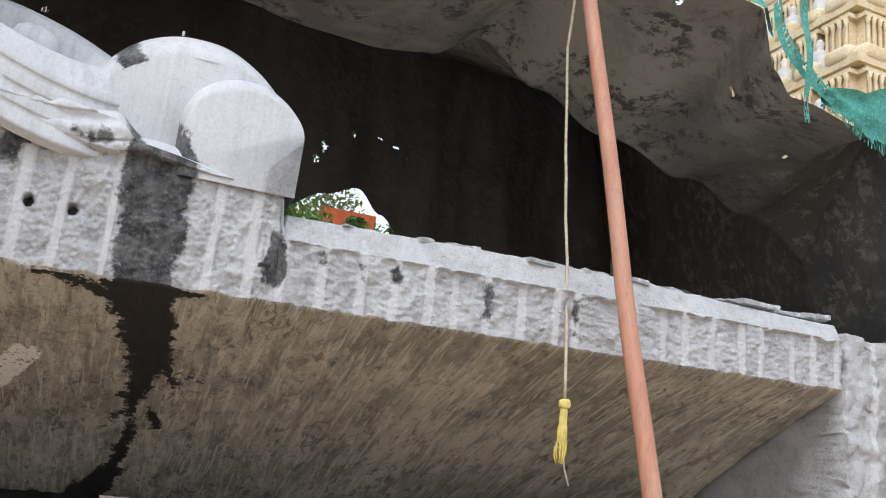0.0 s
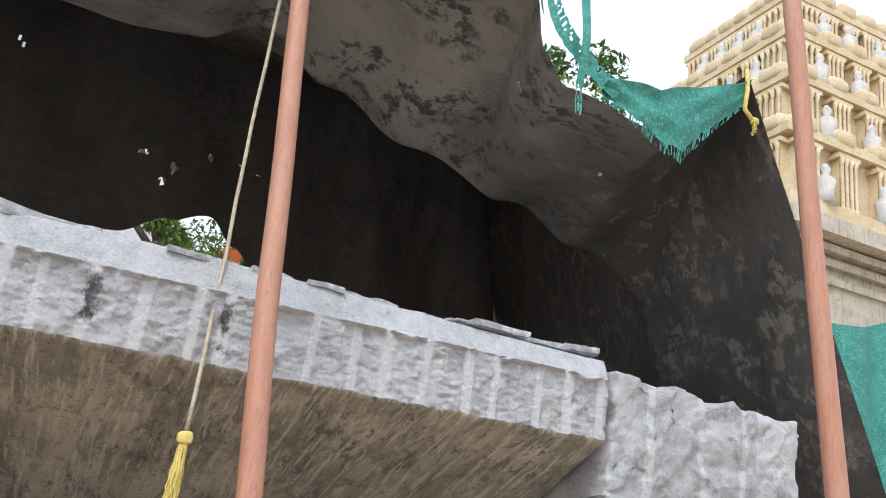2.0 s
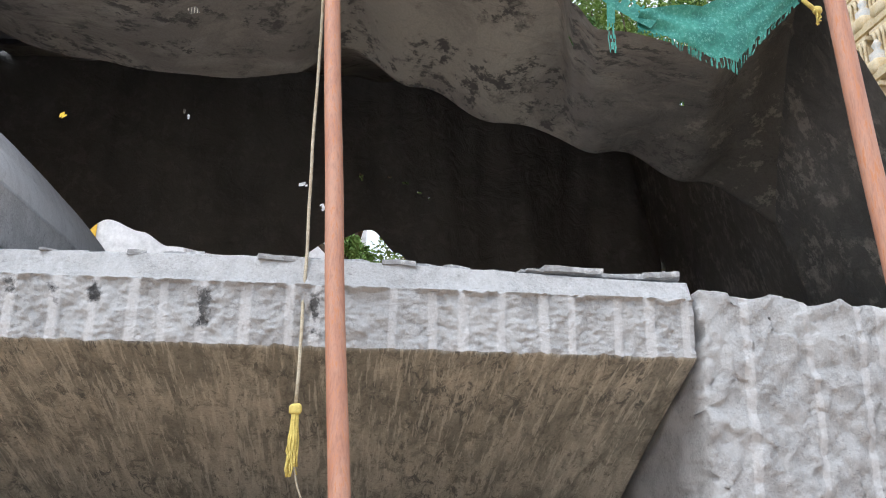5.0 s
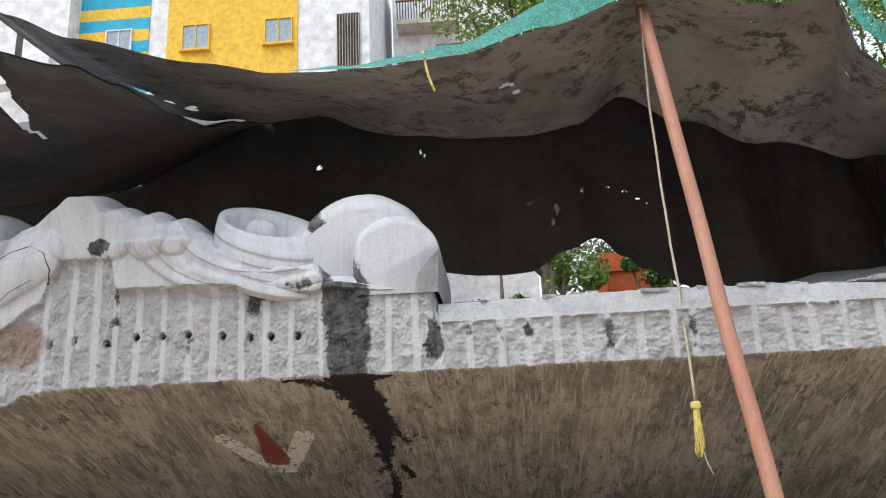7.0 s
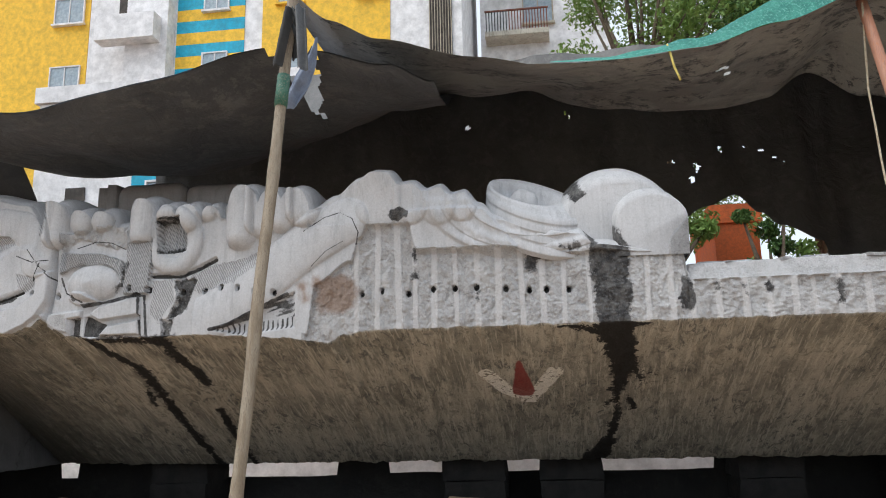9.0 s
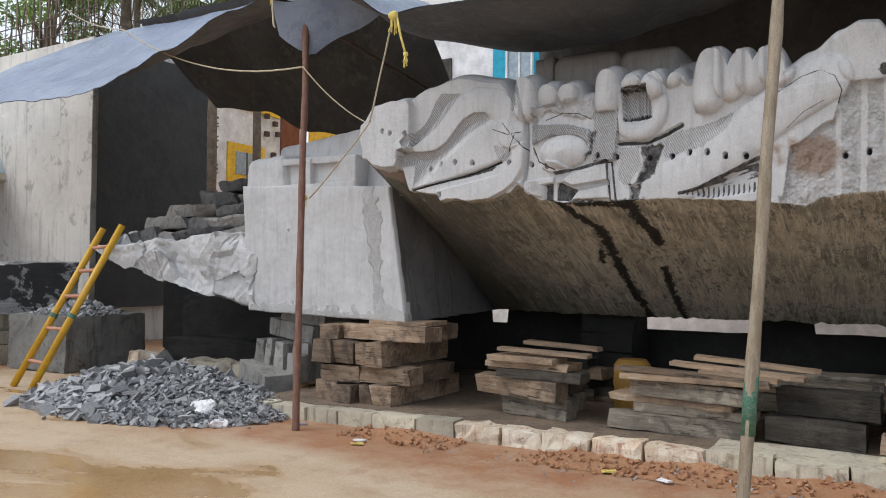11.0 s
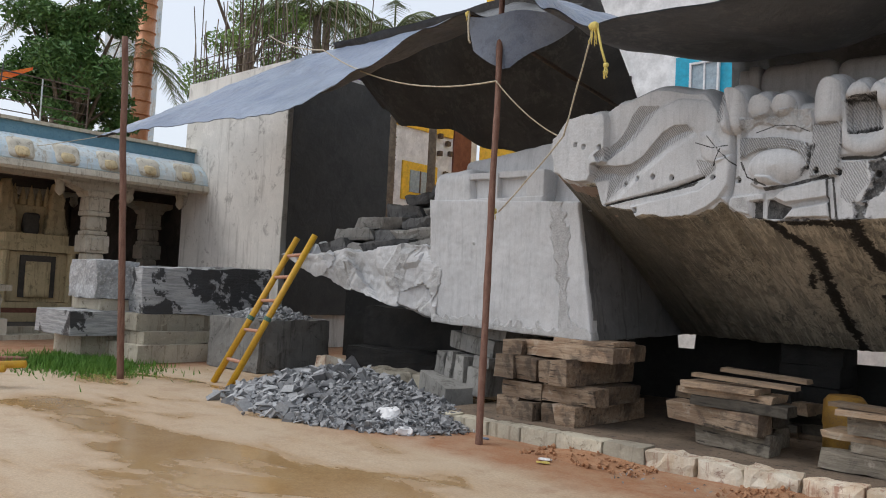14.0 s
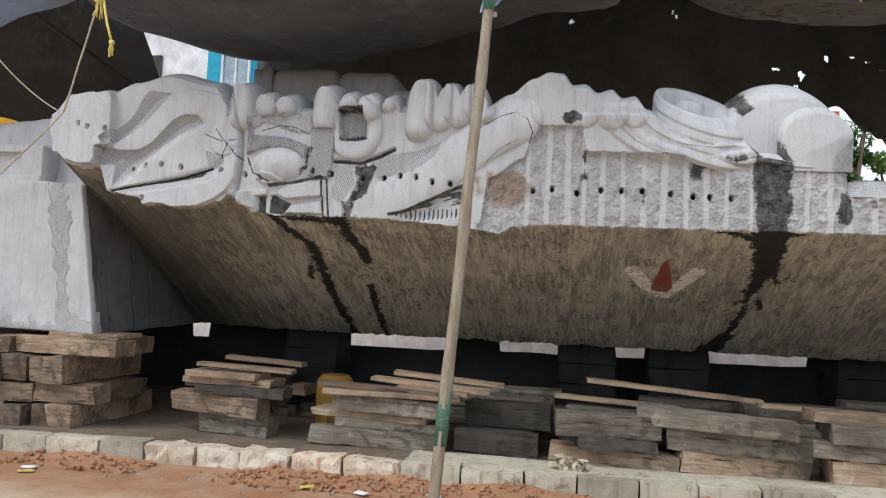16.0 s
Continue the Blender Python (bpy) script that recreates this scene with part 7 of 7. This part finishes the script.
tagged(mast, "cable mast crowded with brackets against a purple wall", "mast")
orange = side_block("shed", 3.35, 4.5, 15, 18, 6.5, ORANGE, "low orange painted shed behind the tarpaulin", (), WHITE)


def leafmesh(name, centres, leaf, count, mat, parent, seed, flat=0.6, droop=0.0):
    """Many small leaves round a few clump centres (x, y, z, radius)."""
    rr = random.Random(seed)
    verts, faces = [], []
    weights = [c[3] ** 2 for c in centres]
    for k in range(count):
        c = rr.choices(centres, weights)[0]
        d = Vector((rr.gauss(0, 1), rr.gauss(0, 1), rr.gauss(0, 1))).normalized() * c[3] * rr.random() ** 0.4
        d.z *= flat + 0.2
        p = Vector(c[:3]) + d
        s = leaf * rr.uniform(0.6, 1.4)
        m = Euler((rr.uniform(-1.0, 1.0), rr.uniform(-1.0, 1.0), rr.uniform(0, 6.3))).to_matrix()
        k0 = len(verts)
        for q in ((-s, 0, 0), (0, -s * 0.45, s * 0.12), (s, 0, -s * 0.2), (0, s * 0.45, s * 0.12)):
            verts.append(p + m @ Vector(q))
        faces.append([k0, k0 + 1, k0 + 2, k0 + 3])
    return obj(name, verts, faces, mat, parent)


def tree(base, height, spread, seed, mat, leaf=0.2, count=5000, clumps=16, label="leafy green tree behind the site", bare=0.45):
    rr = random.Random(seed)
    root = empty("tree", base)
    centres = []
    solids = [tube([(0, 0, -0.1), (0.1, 0, height * bare * 0.5), (0.0, 0.1, height * bare), (0.1, 0, height * 0.75)], [0.24, 0.2, 0.16, 0.06], 9)]
    for k in range(clumps):
        a = rr.uniform(0, 6.28)
        r = spread * math.sqrt(rr.random())
        z = height * rr.uniform(bare, 1.0)
        r *= 1.0 - 0.5 * max(0, (z / height - 0.75)) * 4 * 0.5
        c = (r * math.cos(a), r * math.sin(a), z)
        centres.append((*c, spread * rr.uniform(0.22, 0.42)))
        z0 = height * rr.uniform(bare * 0.7, 0.7)
        mid = Vector(c) * 0.5 + Vector((0, 0, (z0) * 0.5))
        solids.append(tube([(0, 0, z0), mid, c], [0.09, 0.06, 0.02], 6))
    obj("trunk", *merged(*solids), BARK, root, smooth=True)
    leafmesh("crown", centres, leaf, count, mat, root, seed)
    return tagged(root, label, "tree")


def palm(base, height, seed, fronds=16, length=3.2, label="coconut palm with drooping fronds"):
    rr = random.Random(seed)
    root = empty("palm_tree", base)
    obj("trunk", *tube([(0, 0, -0.1), (0.15, 0, height * 0.5), (0, 0.1, height)], [0.22, 0.17, 0.14], 9), BARK, root, smooth=True)
    for k in range(fronds):
        a = k * 2.4 + rr.uniform(-0.3, 0.3)
        lift = rr.uniform(-0.3, 1.0)
        d = Vector((math.cos(a), math.sin(a), 0))
        L = length * rr.uniform(0.8, 1.1)
        spine = [Vector((0, 0, height)) + d * L * t * (1 - 0.15 * t) + Vector((0, 0, L * (lift * t - (0.75 + 0.3 * lift) * t * t))) for t in [i / 12 for i in range(13)]]
        verts, faces = tube(spine, [0.035 * (1 - i / 14) for i in range(13)], 4)
        side = d.cross(Vector((0, 0, 1)))
        for i in range(1, 12):
            for half in (0, 0.5):
                p = spine[i].lerp(spine[i + 1], half)
                wl_ = 0.75 * math.sin(math.pi * (i + half + 1) / 14) * rr.uniform(0.85, 1.1)
                for sg in (-1, 1):
                    tip = p + side * sg * wl_ * 0.8 + d * wl_ * 0.45 - Vector((0, 0, wl_ * rr.uniform(0.4, 0.8)))
                    k0 = len(verts)
                    verts += [p - d * 0.035, p + d * 0.035, tip]
                    faces.append([k0, k0 + 1, k0 + 2])
        obj("frond", verts, faces, PALML, root)
    return tagged(root, label, "palm tree")


tree((-31.3, 4.5, 0), 11.4, 2.1, 3, LEAF, 0.11, 17000, 40, "dense dark green mango tree behind the temple", 0.5)
tree((-33.2, 4.6, 0), 9.4, 2.0, 13, LEAF, 0.11, 7000, 18, "dense dark green tree behind the temple", 0.5)
palm((-38, 6.4, 0), 12.8, 2, 18, 3.4)
palm((-36.5, 9.6, 0), 11.2, 5, 18, 3.4)
palm((-28, 12.6, 0), 12.4, 6, 18, 3.4)
palm((-30, 14.6, 0), 13.6, 9, 20, 3.8)
palm((-24, 15.5, 0), 11.6, 8, 18, 3.2)
palm((-25.5, 10.6, 0), 11.4, 12, 18, 3.2)
palm((-22.5, 11.8, 0), 10.6, 14, 18, 3.0)
tree((-27.5, 9.0, 0), 13.5, 2.4, 4, LIGHTLEAF, 0.085, 14000, 26, "tall light green bamboo clump behind the concrete room", 0.45)
tree((1.8, 15.5, 0), 15.5, 3.4, 5, LIGHTLEAF, 0.085, 20000, 34, "feathery light green tree behind the tarpaulin", 0.6)
tree((6.2, 15.5, 0), 15.8, 3.4, 6, LEAF, 0.10, 16000, 30, "green tree behind the tarpaulin", 0.5)
tree((11.2, 16.5, 0), 16.5, 3.6, 7, LIGHTLEAF, 0.09, 16000, 30, "light green tree beyond the canopy", 0.5)
tree((15, 19, 0), 18, 3.2, 8, LEAF, 0.16, 5000, 18, "green tree beyond the canopy", 0.6)
tree((5.4, 13.0, 0), 6.3, 1.1, 9, LIGHTLEAF, 0.10, 2600, 12, "bright green shrub beyond the tarpaulin", 0.5)
tree((0.6, 13.5, 0), 6.8, 1.0, 10, LEAF, 0.10, 2000, 10, "green shrub beyond the tarpaulin", 0.5)
tree((4.3, 13.4, 0), 6.4, 0.9, 17, LEAF, 0.08, 3000, 12, "green shrub before the orange shed", 0.5)
tree((2.0, 13.2, 0), 7.1, 0.9, 15, LIGHTLEAF, 0.10, 1800, 10, "slender green shrub beyond the tarpaulin", 0.5)


# copper-clad flagstaff behind the temple
staff = empty("flagstaff", (-36, 9.35, -0.85))
obj("shaft", *tube([(0, 0, 0), (0, 0, 15.0)], 0.40, 18), COPPER, staff, smooth=True)
for k in range(12):
    z = 8.2 + k * 0.62
    obj("ring", *tube([(0, 0, z - 0.05), (0, 0, z), (0, 0, z + 0.05)], [0.41, 0.46, 0.41], 18), COPPER, staff)
obj("capital", *tube([(0, 0, 14.7), (0, 0, 15.0), (0, 0, 15.2), (0, 0, 15.5)], [0.42, 0.6, 0.62, 0.4], 18), COPPER, staff)
tagged(staff, "copper-clad ringed temple flagstaff", "flagstaff")

# roof railing, flag, tank
rail = empty("roof_railing", (-22.2, -3, 4.93))
for k in range(13):
    y = -9.0 + k * 1.1
    obj("post", *tube([(0, y, 0), (0, y, 1.15)], 0.02, 6), PALEBLUE if k % 4 == 3 else IRON, rail)
for z in (0.25, 0.5, 0.75, 1.0, 1.15):
    obj("bar", *tube([(0, -9.0, z), (0, 4.2, z)], 0.014 if z < 1.1 else 0.02, 6), IRON, rail)
tagged(rail, "rusty iron railing round the temple roof", "railing")
rail2 = empty("roof_railing", (-27, -3, 4.4))
for k in range(16):
    y = -9.0 + k * 0.8
    obj("post", *tube([(0, y, 0), (0, y, 2.6)], 0.02, 6), IRON, rail2)
for z in (0.9, 1.25, 1.6, 1.9, 2.2, 2.6):
    obj("bar", *tube([(0, -9.0, z), (0, 3.0, z)], 0.014, 6), IRON, rail2)
tagged(rail2, "tall thin iron railing on the far roof", "railing")
flag = empty("flag", (-22.6, -0.75, 4.93))
obj("staff", *tube([(0, 0, 0), (0, 0.1, 1.4)], 0.02, 6), STEEL, flag)
sheet("cloth", lambda u, v: (0.03 * math.sin(u * 9), 0.05 + 0.7 * u, 0.95 + 0.45 * u + 0.22 * v * (1 - 0.7 * u)), 10, 4, REDCLOTH, "", "", None, flag)
tagged(flag, "faded saffron pennant on the temple roof", "flag")
far_roof = side_block("house", -48, -38, -14, -1.5, 6.4, PLASTER, "distant house with a clay tile roof", (), WHITE)
obj("roof", *hexa([Vector(p) for p in ((4, -7, 6.4), (5.6, -7, 6.4), (5.6, 7, 6.4), (4, 7, 6.4), (-1, -7, 8.2), (-0.9, -7, 8.2), (-0.9, 7, 8.2), (-1, 7, 8.2))], (2, 8, 1), 0.03, 0.02), ROOFT, far_roof)
cell = empty("telecom_mast", (-60, -12.2, 0))
for dx, dy in ((0, 0), (0.8, 0), (0.4, 0.7)):
    obj("leg", *tube([(dx, dy, 0), (dx * 0.6 + 0.15, dy * 0.6 + 0.1, 21)], 0.06, 5), KERB, cell)
for k in range(20):
    obj("brace", *tube([(0, 0, k), (0.7, 0, k + 1)], 0.03, 4), KERB, cell)
tagged(cell, "grey lattice telecom mast in the distance", "mast")
tower = side_block("apartment_building", -70, -67, 22.5, 26, 26, PALEBLUE, "pale tall building far behind the palms", (), WHITE)


# added wall: makes the slit below the keel look bright
low_wall = obj("slit_wall", *hexa(box8(-16, 9, 11.0, 11.3, 0, 1.15), (30, 2, 3), 0.01, 0.02, 2, 1.0), WHITE)
tagged(low_wall, "added low white wall standing for the bright ground beyond", "wall", kind="structure")


# ---- gate tower ----
def gate_tower():
    root = empty("gate_tower", (22.9, 16.0, 2.0))
    wallbox("hall", Vector((0, 0, 0)), -5, 5, -4, 4, -2.05, 8.6, KERB, root)
    wallbox("eave", Vector((0, 0, 0)), -5.6, 5.6, -4.8, 4.6, 8.6, 9.1, KERB, root, "grey stone eave")
    wallbox("cornice", Vector((0, 0, 0)), -5.2, 5.2, -4.3, 4.3, 9.1, 9.8, GOPUR, root)
    for zz, out in ((7.4, 0.12), (7.9, 0.22), (8.3, 0.34)):
        wallbox("moulding", Vector((0, 0, 0)), -5 - out, 5 + out, -4 - out, 4 + out, zz, zz + 0.22, KERB, root)
    w, d, z = 4.6, 3.7, 9.8
    rr = random.Random(17)
    for t in range(4):
        h = 2.4 - 0.15 * t
        wallbox("tier", Vector((0, 0, 0)), -w, w, -d, d, z, z + h, GOPUR, root)
        wallbox("tier_cornice", Vector((0, 0, 0)), -w - 0.35, w + 0.35, -d - 0.35, d + 0.35, z + h - 0.3, z + h, GOPUR, root)
        for k in range(6):
            u = k / 5
            for side in (0, 1):
                half = 0.42 if k in (0, 5) else 0.34
                cx, cy = (-w + 0.42 + (2 * w - 0.84) * u, -d) if side == 0 else (-w, -d + 0.42 + (2 * d - 0.84) * u)
                wx, wy = (half, 0.32) if side == 0 else (0.32, half)
                o = Vector((0, 0, 0))
                wallbox("bay", o, cx - wx, cx + wx, cy - wy, cy + wy, z, z + h - 0.62, GOPUR, root)
                wallbox("bay_cornice", o, cx - wx - 0.12, cx + wx + 0.12, cy - wy - 0.12, cy + wy + 0.12, z + h - 0.62, z + h - 0.48, GOPUR, root)
                wallbox("bay_neck", o, cx - wx + 0.06, cx + wx - 0.06, cy - wy + 0.06, cy + wy - 0.06, z + h - 0.48, z + h - 0.1, GOPUR, root)
                obj("bay_roof", *hexa(box8(cx - wx - 0.1, cx + wx + 0.1, cy - wy - 0.1, cy + wy + 0.1, z + h - 0.14, z + h + 0.45), (6, 6, 6), 0.02, 0.75, k, 4), GOPUR, root, smooth=True)
                obj("finial", *tube([(cx, cy, z + h + 0.4), (cx, cy, z + h + 0.5), (cx, cy, z + h + 0.68)], [0.09, 0.07, 0.01], 6), GOPUR, root)
                for q in (-1, -0.35, 0.35, 1):
                    px, py = (cx + q * (half - 0.05), cy - 0.38) if side == 0 else (cx - 0.38, cy + q * (half - 0.05))
                    obj("pilaster", *tube([(px, py, z), (px, py, z + 0.12), (px, py, z + 0.2), (px, py, z + h - 0.85), (px, py, z + h - 0.62)], [0.11, 0.10, 0.06, 0.06, 0.12], 6), GOPUR, root, smooth=True)
        for k in range(4):
            x = -w + 1.0 + (2 * w - 2.0) * k / 3 + rr.uniform(-0.2, 0.2)
            for px, py in ((x, -d - 0.45), (-w - 0.45, -d + 1.0 + (2 * d - 2.0) * k / 3)):
                obj("stucco_ornament", *tube([(px, py, z), (px, py, z + 0.35), (px, py, z + 0.75), (px, py, z + 0.95), (px, py, z + 1.12), (px, py, z + 1.3)], [0.34, 0.22, 0.30, 0.10, 0.17, 0.06], 9), STUCCO, root, smooth=True)
        z += h
        w -= 0.55
        d -= 0.45
    return tagged(root, "ochre stuccoed temple gate tower with tiered niches", "temple tower")


gate_tower()


# ---- grass, bricks, iron grille ----
def grass():
    rr = random.Random(31)
    verts, faces = [], []
    for k in range(7000):
        u, v = rr.gauss(0, 0.5), rr.gauss(0, 0.5)
        x, y = -15.9 + 1.5 * u, -1.35 + 0.9 * v
        h = rr.uniform(0.04, 0.14)
        a = rr.uniform(0, 6.28)
        k0 = len(verts)
        verts += [(x - 0.012 * math.cos(a), y - 0.012 * math.sin(a), 0), (x + 0.012 * math.cos(a), y + 0.012 * math.sin(a), 0), (x + rr.uniform(-0.05, 0.05), y + rr.uniform(-0.05, 0.05), h)]
        faces.append([k0, k0 + 1, k0 + 2])
    return tagged(obj("grass", verts, faces, GRASS), "bright green grass patch by the stone slabs", "grass", kind="stuff")


grass()
rb = random.Random(14)
for k in range(9):
    ob = obj("brick", *hexa(box8(-0.2, 0.2, -0.12, 0.12, 0, 0.09), (3, 2, 2), 0.006, 0.15, k, 8), ROOFT)
    ob.matrix_basis = pose(-17.2 + rb.uniform(-1.4, 1.4), -2.3 + rb.uniform(-0.6, 0.6), 0, 0, 0, rb.uniform(0, 180))
    tagged(ob, "loose brown block lying on the muddy ground", "brick", "scattered bricks")


def grille():
    """A leaning iron grille with yellow pipes and weeds at the yard's edge."""
    root = empty("iron_grille", (-13.5, -3.85, 0))
    for k in range(8):
        t = k / 7
        obj("bar", *tube([(-1.6 + 1.5 * t, -0.9 + 1.1 * t, 0.0), (-1.9 + 1.5 * t, -1.0 + 1.1 * t, 0.85)], 0.03, 6), IRON, root)
    for z in (0.1, 0.82):
        obj("rail", *tube([(-1.65 - 0.3 * z, -0.95, z), (-0.05 - 0.3 * z, 0.2, z)], 0.035, 6), IRON, root)
    return tagged(root, "rusty iron grille leaning over at the yard's edge", "grille")


grille()
for k in range(6):
    ob = obj("yellow_pipe", *tube([(0, 0, 0.05), (1.7, 0, 0.05)], 0.05, 8), YELLOW, smooth=True)
    ob.matrix_basis = pose(-15.4 + 0.12 * k, -4.9 + 0.14 * k, 0.03 + 0.05 * (k % 3), 0, -4, 20 + 5 * k)
    tagged(ob, "yellow painted pipe lying in a heap", "pipe", "heaped pipes")
SOIL = plain("crumbled_red_earth", (0.38, 0.19, 0.095), (0.42, 0.235, 0.13), 6, 0.95, 0.6, c3=(0.22, 0.10, 0.05))


def bank(x0, x1, y, seed):
    """Crumbled earth lying against the kerb."""
    rr = random.Random(seed)
    verts, faces = [], []
    for k in range(110):
        u, v = rr.random(), rr.random() ** 1.2
        x, yy = x0 + (x1 - x0) * u, y - 0.5 * v
        h = 0.09 * (1 - v) * math.sin(math.pi * min(0.98, max(0.02, u))) * (0.6 + 0.6 * noise.noise((x * 4, yy * 4, seed)))
        sc = rr.uniform(0.005, 0.020) * (1.5 if rr.random() < 0.06 else 1)
        vv, ff = hexa(box8(-1, 1, -0.8, 0.8, -0.6, 0.6), (1, 1, 1))
        m = Matrix.Translation((x, yy, max(0.0, h) + sc * 0.3)) @ Euler((rr.uniform(-1, 1), rr.uniform(-1, 1), rr.uniform(0, 6))).to_matrix().to_4x4()
        faces += [[i + len(verts) for i in q] for q in ff]
        verts += [m @ (p * sc) for p in vv]
    n = 14
    k0 = len(verts)
    for j in range(n + 1):
        for i in range(n + 1):
            u, v = i / n, j / n
            x, yy = x0 + (x1 - x0) * u, y + 0.06 - 0.5 * v
            verts.append(Vector((x, yy, 0.10 * (1 - v) * math.sin(math.pi * u) * (0.7 + 0.6 * noise.noise((x * 4, yy * 4, seed))) - 0.012)))
    for j in range(n):
        for i in range(n):
            a = k0 + j * (n + 1) + i
            faces.append([a + n + 1, a + n + 2, a + 1, a])
    return tagged(obj("earth_bank", verts, faces, SOIL), "crumbled red earth banked against the kerb", "earth", kind="stuff")


for a, b, k in ((-7.2, -5.9, 1), (-5.2, -4.2, 2), (-4.3, -3.2, 3), (-3.4, -1.9, 4), (-1.8, -0.2, 5)):
    bank(a, b, -0.27, k)
rl = random.Random(77)
for k in range(9):
    x, y = rl.uniform(-8.0, -1.5), rl.uniform(-1.0, -0.5)
    ob = obj("scrap", *hexa(box8(-0.06, 0.06, -0.03, 0.03, 0, 0.012), (3, 3, 1), 0.008, 0.2, k, 20), (WHITE, BLUE, YROPE)[k % 3])
    ob.matrix_basis = pose(x, y, 0.004, 0, 0, rl.uniform(0, 180))
    tagged(ob, "small scrap of plastic litter on the red earth", "scrap", "litter scraps")
bushes = leafmesh("bush", [(2.35, 14.4, 6.1, 0.7), (2.95, 14.5, 6.5, 0.5), (4.6, 14.2, 6.2, 0.6), (3.2, 18.9, 8.0, 1.0), (4.3, 18.9, 8.1, 1.0)], 0.09, 1700, LIGHTLEAF, None, 12)
tagged(bushes, "pale green foliage seen under the tarpaulin's hem", "foliage", kind="stuff")
weeds = leafmesh("weeds", [(-14.5, -4.5, 0.1, 0.5), (-15.0, -4.7, 0.15, 0.6)], 0.06, 900, GRASS, None, 8)
tagged(weeds, "green weeds among the heaped pipes", "weeds", kind="stuff")
wire = leafmesh("wire_scrap", [(-2.3, 0.12, 0.17, 0.12), (-2.15, 0.1, 0.16, 0.1)], 0.05, 120, WROPE, None, 3)
tagged(wire, "tangled pale wire scraps on the terrace", "scrap", kind="stuff")
litter = leafmesh("litter", [(-6 + 0.7 * k, -0.75 - 0.1 * (k % 3), 0.015, 0.35) for k in range(9)], 0.02, 160, CHIPS, None, 5, 0.0)
tagged(litter, "small stone chips and litter on the red earth", "litter", kind="stuff")
